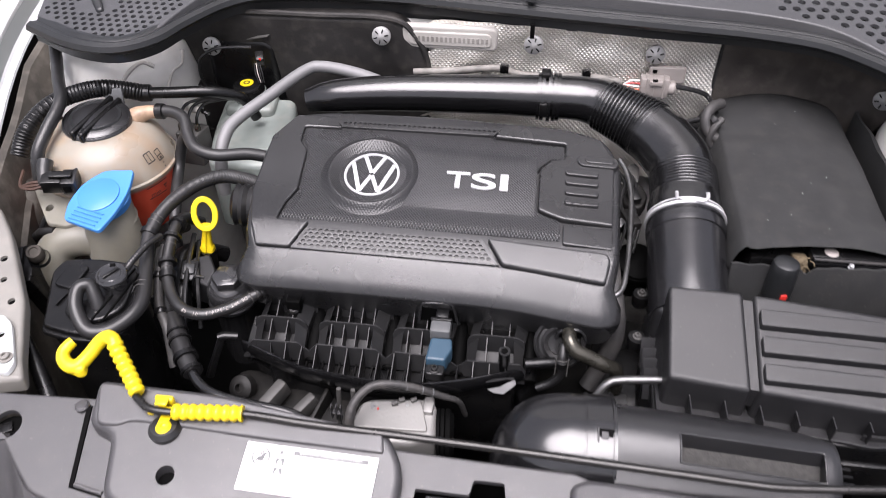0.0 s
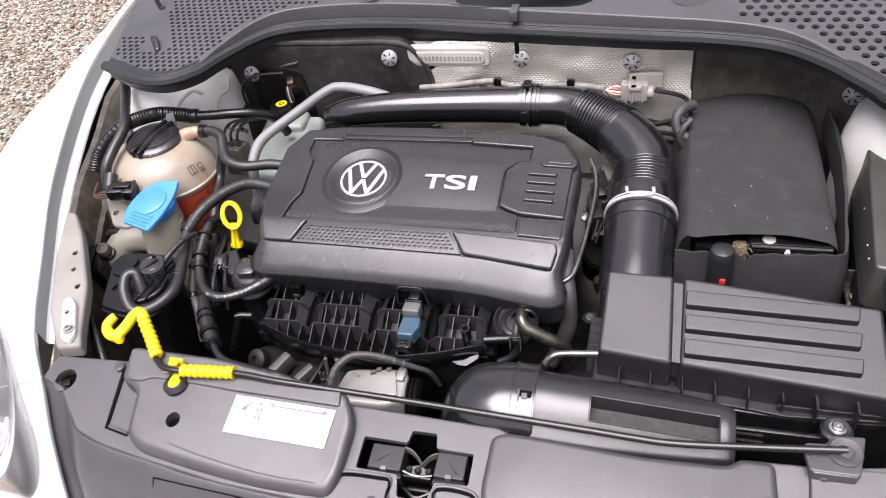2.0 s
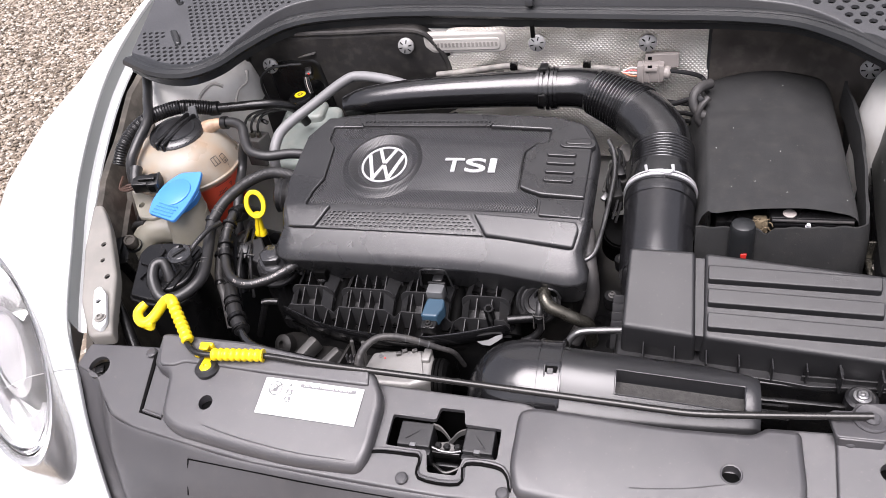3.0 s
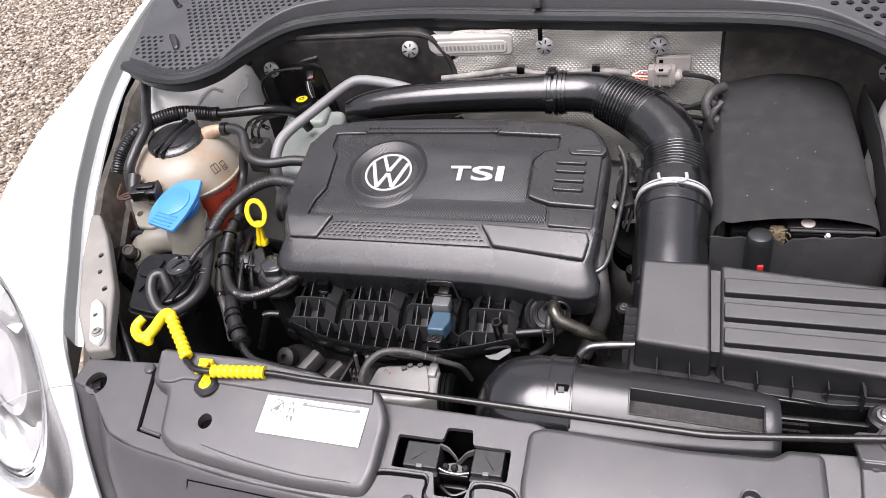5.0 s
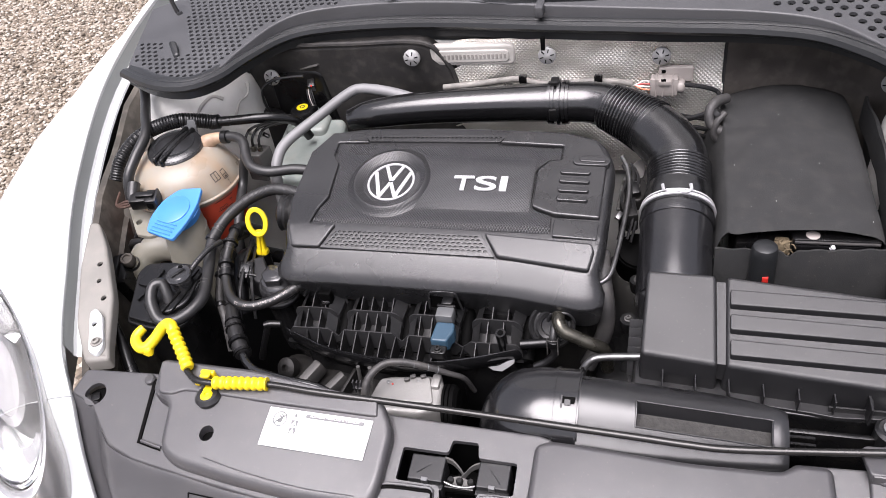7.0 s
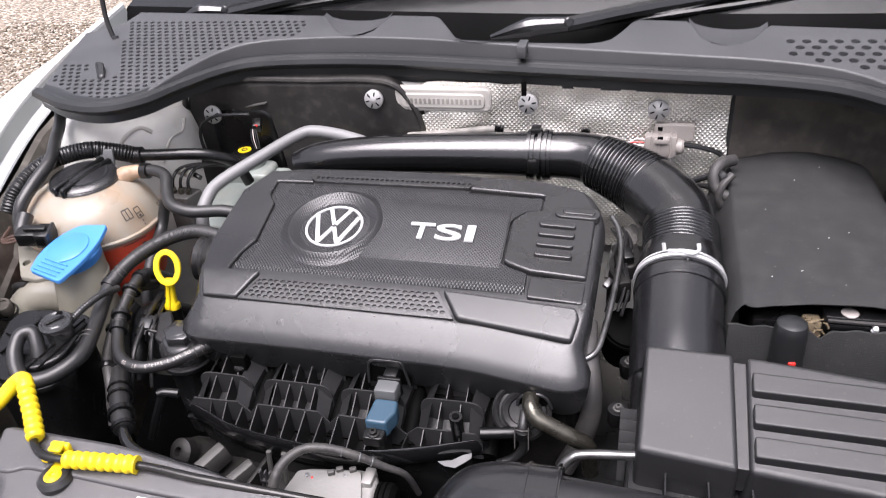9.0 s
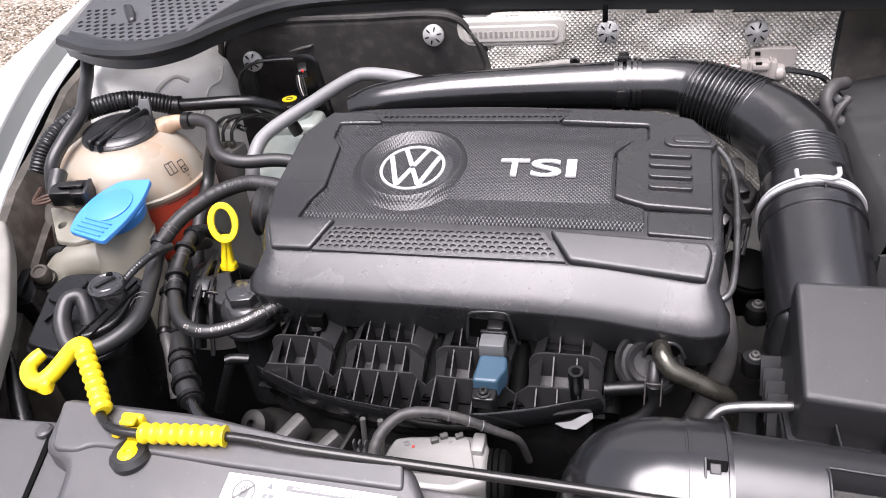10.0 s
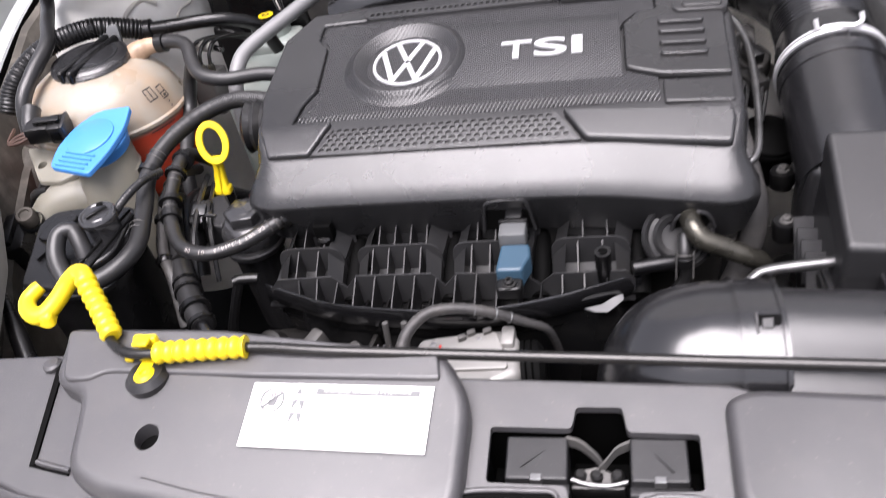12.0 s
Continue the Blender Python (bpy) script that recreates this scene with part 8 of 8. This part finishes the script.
def sleeve():
    s = thing("battery_sleeve", "charcoal felt battery sleeve, folded over the top", "battery sleeve", (0.41, 0.95, 0.62))
    sect = [(0.268, 0.58), (0.272, 0.66), (0.278, 0.72), (0.284, 0.765), (0.290, 0.795), (0.2965, 0.8175), (0.3025, 0.8295), (0.3055, 0.8325), (0.309, 0.8322)]
    sect += [(0.309 + 0.185 * i / 22, 0.832 + 0.012 * math.sin(math.pi * i / 22) ** 0.9) for i in range(1, 22)] + [(0.495, 0.829), (0.500, 0.822), (0.503, 0.806), (0.503, 0.78)]

    def place(x, z, y):
        k = max(0.0, min(1.0, (x - 0.300) / 0.012)) * max(0.0, min(1.0, (0.515 - x) / 0.012))
        u = (x - 0.40) / 0.1
        back = max(0.0, (y - 1.10) / 0.06)
        yy = y + back * 0.020 * (1 - min(1, u * u))
        yy += 0.002 * k * max(0, (0.88 - y) / 0.09) * (1 - u * u) if z > 0.8 else 0
        droop = -0.012 * back ** 2 * (z > 0.8) - 0.006 * k * max(0, (0.815 - y) / 0.025) ** 2
        wob = 0.0035 * noise.noise(Vector((x * 14, y * 9, z * 9))) + 0.0012 * noise.noise(Vector((x * 50, y * 40, z * 40)))
        return Vector((x + wob * (1 - k), yy, z + droop + wob * k))

    ys = [0.790 + 0.360 * j / 36 for j in range(37)]
    rings = [[place(x, z, y) for x, z in sect] for y in ys]
    rings += [[Vector((p.x, p.y + 0.004, p.z - 0.006)) for p in rings[-1]], [Vector((lerp(p.x, 0.40, 0.04), p.y + 0.006, p.z - 0.16 if p.z > 0.74 else p.z)) for p in rings[-1]]]
    lip = [[p + Vector((0, 0.003, -0.0035)) for p in rings[0]]]
    part("folded_cover", loft(lip + rings, False, False, closed=False), "felt", s, sharp=60)

    def wall(pts, name, bulge=0.008):
        rings = [[(x - 0.005 * nx, y - 0.005 * ny, zt - 0.05) for x, y, zt, nx, ny in pts], [(x - 0.004 * nx, y - 0.004 * ny, zt - 0.001) for x, y, zt, nx, ny in pts]]
        for dz, k in ((0.0, 0.0), (-0.03, 0.6), (-0.07, 1.0), (-0.14, 1.2), (-0.24, 0.4)):
            rings.append([(x + bulge * k * nx + 0.003 * noise.noise(Vector((x * 20, y * 20, dz * 14))), y + bulge * k * ny, zt + dz) for x, y, zt, nx, ny in pts])
        part(name, loft(rings, False, False, closed=False), "felt", s, sharp=60)

    run = []
    for i in range(49):
        x = lerp(0.288, 0.500, i / 48)
        run.append((x, 0.781 - 0.003 * math.sin(i / 48 * 3.1), 0.806 + 0.010 * i / 48 - 0.013 * math.exp(-((x - 0.384) / 0.007) ** 2) + 0.0012 * math.sin(i * 0.9), 0, -1))
    for i in range(1, 8):
        a = radians(-90 + 90 * i / 8)
        run.append((0.500 + 0.014 * math.cos(a), 0.795 + 0.014 * math.sin(a), 0.816, math.cos(a), math.sin(a)))
    for i in range(24):
        run.append((0.514 + 0.012 * math.sin(i / 23 * 2.4), 0.795 + 0.322 * i / 23, 0.816 + 0.027 * math.sin(min(1.0, i / 15) * 1.6) + 0.002 * math.sin(i * 1.1), 1, 0))
    wall(run, "outer_wall", 0.009)
    # crumbs on the felt
    rnd = random.Random(7)
    for _ in range(11):
        x, y = rnd.uniform(0.31, 0.49), rnd.uniform(0.80, 1.12)
        l = rnd.uniform(0.0003, 0.0008)
        z = place(x, 0.832 + 0.012 * math.sin(math.pi * (x - 0.309) / 0.185) ** 0.9, y).z
        part("lint", moved(box(-l, l, -0.00022, 0.00022, 0.0, 0.0005, 0), pose(x, y, z, 0, 0, rnd.uniform(0, 180))), "white", s)


sleeve()


def fuse_box():
    f = thing("fuse_box", "dull olive-black fuse box with a taped cable", "fuse box", (0.57, 0.85, 0.70))
    o = rounded([(0.528, 0.722), (0.577, 0.712), (0.613, 0.967), (0.552, 0.980)], 0.006, 4)
    part("lid", slab(o, lambda x, y: 0.868 + 0.06 * (y - 0.96), 0.06, 0.004, steps=[(0.006, 0.075), (0.005, 0.066), (0.002, 0.045), (0.001, 0.02)]), "olive", f)
    part("base", slab(inset(o[::-1] if area(o) < 0 else o, -0.006), 0.79, 0.12, 0.004), "black", f)
    c = part("cable", tube([(0.562, 0.722, 0.836), (0.563, 0.704, 0.832), (0.566, 0.690, 0.812), (0.576, 0.674, 0.785), (0.590, 0.652, 0.765), (0.62, 0.63, 0.73), (0.66, 0.60, 0.68)], 0.0145, 18, 16, ripple(0.017, 0.0012)), "tape", f, "thick grey taped cable")
    part("cable_collar", lathe([(0.021, -0.004), (0.021, 0.003), (0.017, 0.008)], 24, facing((0.562, 0.712, 0.836), (0, -1, 0.1))), "tape", c)
    for y in (0.757, 0.784, 0.862, 0.905):
        part("rivet", lathe([(0.0016, 0), (0.0014, 0.0012), (0.0001, 0.0016)], 10, facing((0.528 + 0.093 * (y - 0.722) - 0.0012, y, 0.835), (-1, 0.1, 0.1))), "badge", f, "tiny pale rivet")
    g = thing("side_module", "black module beside the fuse box", "control unit", (0.65, 0.85, 0.75))
    part("case", slab(rounded([(0.588, 0.722), (0.67, 0.712), (0.69, 0.94), (0.620, 0.950)], 0.006), 0.858, 0.15, 0.004), "black", g)
    t = thing("brass_bracket", "tarnished metal bracket below the fuse box", "bracket", (0.55, 0.77, 0.70))
    part("plate", box(0.520, 0.580, 0.755, 0.792, 0.744, 0.750, 0.002), "brass", t)
    part("upright", box(0.520, 0.580, 0.792, 0.796, 0.700, 0.780, 0.001), "brass", t)
    part("stud", lathe([(0.013, 0), (0.013, 0.010), (0.009, 0.013), (0.0001, 0.013)], 18, facing((0.548, 0.770, 0.750), (0, -0.3, 1))), "rubber", t, "dark round stud")
    part("stud", lathe([(0.007, 0), (0.007, 0.008), (0.0001, 0.009)], 16, facing((0.531, 0.768, 0.750), (0, -0.3, 1))), "brass", t)


fuse_box()


# ---- bulkhead dressings ----
def heat_shield():
    h = thing("heat_shield", "pricked shiny aluminium foil heat shield on the bulkhead", "heat shield", (0.07, 1.165, 0.60))
    nx, nz = 60, 40
    rings = []
    for j in range(nz + 1):
        row = []
        for i in range(nx + 1):
            x0 = -0.165 + 0.012 * math.sin(j * 0.8) + 0.008 * math.sin(j * 2.1)
            x = lerp(x0, 0.306, i / nx)
            z = lerp(0.66, 0.936 - 0.03 * max(0, (x - 0.0)), j / nz)
            y = 1.166 - 0.03 * (0.936 - z) + 0.010 * noise.noise(Vector((x * 9, z * 12, 3))) + 0.004 * noise.noise(Vector((x * 26, z * 30, 1)))
            row.append((x, y, z))
        rings.append(row)
    part("foil", loft(rings, False, False, closed=False), "foil", h)
    for x in (-0.065, 0.06):
        part("foil_clip", box(x - 0.008, x + 0.008, 1.148, 1.158, 0.842, 0.853, 0.002), "black", h)


heat_shield()


def insulation():
    i = thing("bulkhead_insulation", "black moulded bulkhead insulation mat", "insulation mat", (-0.37, 1.16, 0.60))
    o = rounded([(-0.585, 0.70), (-0.590, 0.90), (-0.560, 0.925), (-0.48, 0.940), (-0.215, 0.942), (-0.175, 0.905), (-0.160, 0.86), (-0.15, 0.70)], 0.02, 5)
    bm = slab(o, lambda x, y: 0.028 + 0.010 * noise.noise(Vector((x * 8, y * 10, 0))), 0.028, 0.012, seg=4)
    part("mat", moved(bm, pose(0, 1.185, 0, 90, 0, 0)), "insul", i)
    part("edge", tube([(x, 1.158, z) for x, z in ((-0.588, 0.72), (-0.590, 0.80), (-0.588, 0.895), (-0.560, 0.926), (-0.48, 0.938), (-0.35, 0.939), (-0.22, 0.938), (-0.180, 0.905), (-0.163, 0.86), (-0.158, 0.78))], 0.005, 8), "insul", i, "rolled edge of the mat")
    r = thing("bulkhead_insulation", "charcoal felt insulation beside the foil", "insulation mat", (0.45, 1.16, 0.60))
    o = rounded([(0.303, 0.60), (0.303, 0.945), (0.62, 0.945), (0.62, 0.60)], 0.01, 3)
    bm = slab(o, lambda x, y: 0.020 + 0.008 * noise.noise(Vector((x * 8, y * 10, 5))), 0.02, 0.006)
    part("mat", moved(bm, Matrix.Translation((0, 1.185, 0)) @ pose(0, 0, 0, 90, 0, 0)), "dusty_felt", r)
    part("edge", tube([(x, 1.166, z) for x, z in ((0.306, 0.70), (0.306, 0.82), (0.306, 0.93))], 0.003, 8), "felt", r, "cut felt edge")
    c = thing("bulkhead_corner_mat", "charcoal felt corner piece", "insulation mat", (0.56, 1.10, 0.80))
    part("mat", loft([[(0.46, 1.168, 0.950), (0.51, 1.145, 0.948), (0.552, 1.120, 0.945), (0.592, 1.090, 0.94)], [(0.46, 1.168, 0.88), (0.51, 1.144, 0.88), (0.553, 1.117, 0.87), (0.580, 1.095, 0.88)], [(0.46, 1.168, 0.82), (0.51, 1.143, 0.82), (0.545, 1.118, 0.82), (0.555, 1.108, 0.82)], [(0.46, 1.168, 0.72), (0.50, 1.143, 0.72), (0.52, 1.125, 0.72), (0.53, 1.115, 0.72)]], False, False, closed=False), "dusty_felt", c)


insulation()


def push_clip(at, normal, r=0.0155):
    """A pressed steel fastener: a dished disc with radial slots."""
    c = thing("push_clip", "round pressed steel fastener with radial slots", "fastener", at, "bulkhead fasteners")
    m = facing(at, normal)
    part("disc", lathe([(r, -0.003), (r, 0.0015), (r * 0.9, 0.003), (r * 0.35, 0.0045), (r * 0.2, 0.006), (0.0001, 0.006)], 28, m), "clip", c)
    for k in range(6):
        part("slot", moved(box(r * 0.40, r * 0.82, -0.0009, 0.0009, 0.0028, 0.0046, 0), m @ pose(0, 0, 0, 0, 0, 60 * k + 15)), "dark", c)


push_clip((-0.529, 1.141, 0.882), (0.05, -1, 0.15))
push_clip((-0.238, 1.150, 0.912), (0, -1, 0.1))
push_clip((0.010, 1.152, 0.909), (0, -1, 0.1))
push_clip((0.203, 1.152, 0.903), (0, -1, 0.1))
push_clip((0.551, 1.113, 0.866), (-0.45, -1, 0.15))


def stamped_plate():
    p = thing("stamped_plate", "pale painted pressing with a row of stamped marks", "plate", (-0.13, 1.16, 0.89))
    o = rounded([(-0.205, 0.890), (-0.205, 0.930), (-0.048, 0.930), (-0.048, 0.890)], 0.012, 5)
    part("pressing", moved(slab(o, 0.028, 0.012, 0.004), pose(0, 1.185, 0, 90, 0, 0)), "pressing", p)
    part("panel", moved(slab(rounded([(-0.195, 0.897), (-0.195, 0.921), (-0.058, 0.921), (-0.058, 0.897)], 0.010, 5), 0.0305, 0.004, 0.002), pose(0, 1.185, 0, 90, 0, 0)), "pressing", p)
    for k in range(17):
        x = -0.186 + k * 0.0074
        part("stamped_mark", box(x, x + 0.0040, 1.1536, 1.1549, 0.9045, 0.9135, 0.0003, 1), "rubbed", p)


stamped_plate()


def shield_connector():
    s = thing("sensor_connector", "pale cream lambda sensor connector on the heat shield", "connector", (0.20, 1.14, 0.84))
    part("shell", box(0.1860, 0.2323, 1.136, 1.156, 0.8340, 0.8674, 0.003), "connector", s)
    for k in (0.18, 0.42, 0.78):
        x = lerp(0.1860, 0.2323, k)
        part("shell_rib", box(x, x + 0.003, 1.1345, 1.157, 0.8340 - 0.001, 0.8674 + 0.0015, 0.0008, 1), "connector", s)
    part("latch", box(0.1860 + 0.014, 0.2323 - 0.012, 1.132, 1.138, 0.8674 - 0.010, 0.8674 - 0.002, 0.0015), "connector", s)
    part("latch_gap", box(0.1860 + 0.018, 0.1860 + 0.026, 1.1325, 1.1365, 0.8674 - 0.006, 0.8674 + 0.001, 0.0008), "dark", s)
    part("holder", moved(slab(rounded([(0.1989, 0.8674 - 0.006), (0.1989, 0.8805), (0.2564, 0.8805), (0.2564, 0.8545), (0.2323, 0.8545 - 0.004)], 0.003), 0.0, 0.008, 0.0015), pose(0, 1.152, 0, 90, 0, 0)), "connector", s, "cream holder plate behind the plug")
    part("holder_hole", box(0.1989 + 0.005, 0.1989 + 0.012, 1.1505, 1.1525, 0.8805 - 0.010, 0.8805 - 0.004, 0.0008), "dark", s)
    for k in range(4):
        z = lerp(0.8340, 0.8674, 0.32 + 0.12 * k)
        part("core", tube([(0.1860 + 0.002, 1.142 + 0.002 * k, z), (0.1860 - 0.012, 1.142 + 0.002 * k, z + 0.001), (0.1860 - 0.026, 1.146, lerp(0.8340, 0.8674, 0.5))], 0.0015, 6), ("orange", "white", "red", "white")[k], s)
    part("collar", lathe([(0.011, 0), (0.012, 0.003), (0.012, 0.008), (0.009, 0.012)], 18, facing((0.2323 - 0.001, 1.146, lerp(0.8340, 0.8674, 0.45)), (1, 0, 0))), "connector", s)
    part("lead", tube([(-0.1859, 1.1470, 0.8515), (-0.1153, 1.1470, 0.8585), (-0.0469, 1.1470, 0.8669), (-0.0146, 1.1470, 0.8589), (0.0133, 1.1470, 0.8563), (0.0822, 1.1470, 0.8602), (0.1270, 1.1470, 0.8584), (0.1557, 1.1470, 0.8537)], 0.0058, 12), "sleeve", s, "pale heat-sleeved lead")
    for at in ((-0.0347, 1.1450, 0.8678), (0.0983, 1.1450, 0.8667)):
        part("lead_clip", join(moved(box(-0.007, 0.007, -0.006, 0.006, -0.007, 0.007, 0.002), Matrix.Translation(at)), moved(box(-0.004, 0.004, -0.009, -0.005, -0.003, 0.010, 0.001), Matrix.Translation(at))), "black", s, "black plastic cable clip")
    part("lead", tube([(0.2352, 1.1420, 0.8477), (0.2442, 1.1420, 0.8536), (0.2824, 1.1420, 0.8464), (0.2999, 1.1420, 0.8351), (0.305, 1.10, 0.835)], 0.0040, 8), "rubber", s, "black lead from the plug")
    w = thing("wiring_loop", "loose grey cable loops beside the battery", "cable", (0.28, 1.05, 0.78))
    part("loop", tube([(0.3091, 1.1000, 0.8522), (0.2912, 1.0800, 0.8564), (0.2824, 1.0650, 0.8473), (0.2858, 1.0550, 0.8314), (0.2993, 1.0500, 0.8213), (0.3112, 1.0500, 0.8213)], 0.0085, 12), "tape", w)
    part("loop", tube([(0.300, 1.085, 0.858), (0.284, 1.070, 0.846), (0.262, 1.075, 0.832), (0.235, 1.085, 0.818), (0.21, 1.09, 0.80)], 0.0045, 10), "rubber", w)
    part("loop", tube([(0.306, 1.060, 0.850), (0.294, 1.050, 0.838), (0.290, 1.045, 0.820), (0.298, 1.045, 0.806), (0.308, 1.05, 0.80)], 0.0055, 10), "tape", w)
    part("loop_band", lathe([(0.0100, -0.004), (0.0105, 0), (0.0100, 0.004)], 16, facing((0.296, 1.062, 0.846), (0.6, 0.2, 0.7))), "rubber", w)
    for dz in (0.0, -0.020, -0.036):
        part("brake_line", tube([(0.150, 1.135, 0.836 + dz), (0.198, 1.137, 0.822 + dz), (0.234, 1.135, 0.798 + dz), (0.277, 1.130, 0.793 + dz), (0.30, 1.12, 0.79 + dz)], 0.0042, 8), "black", w)


shield_connector()
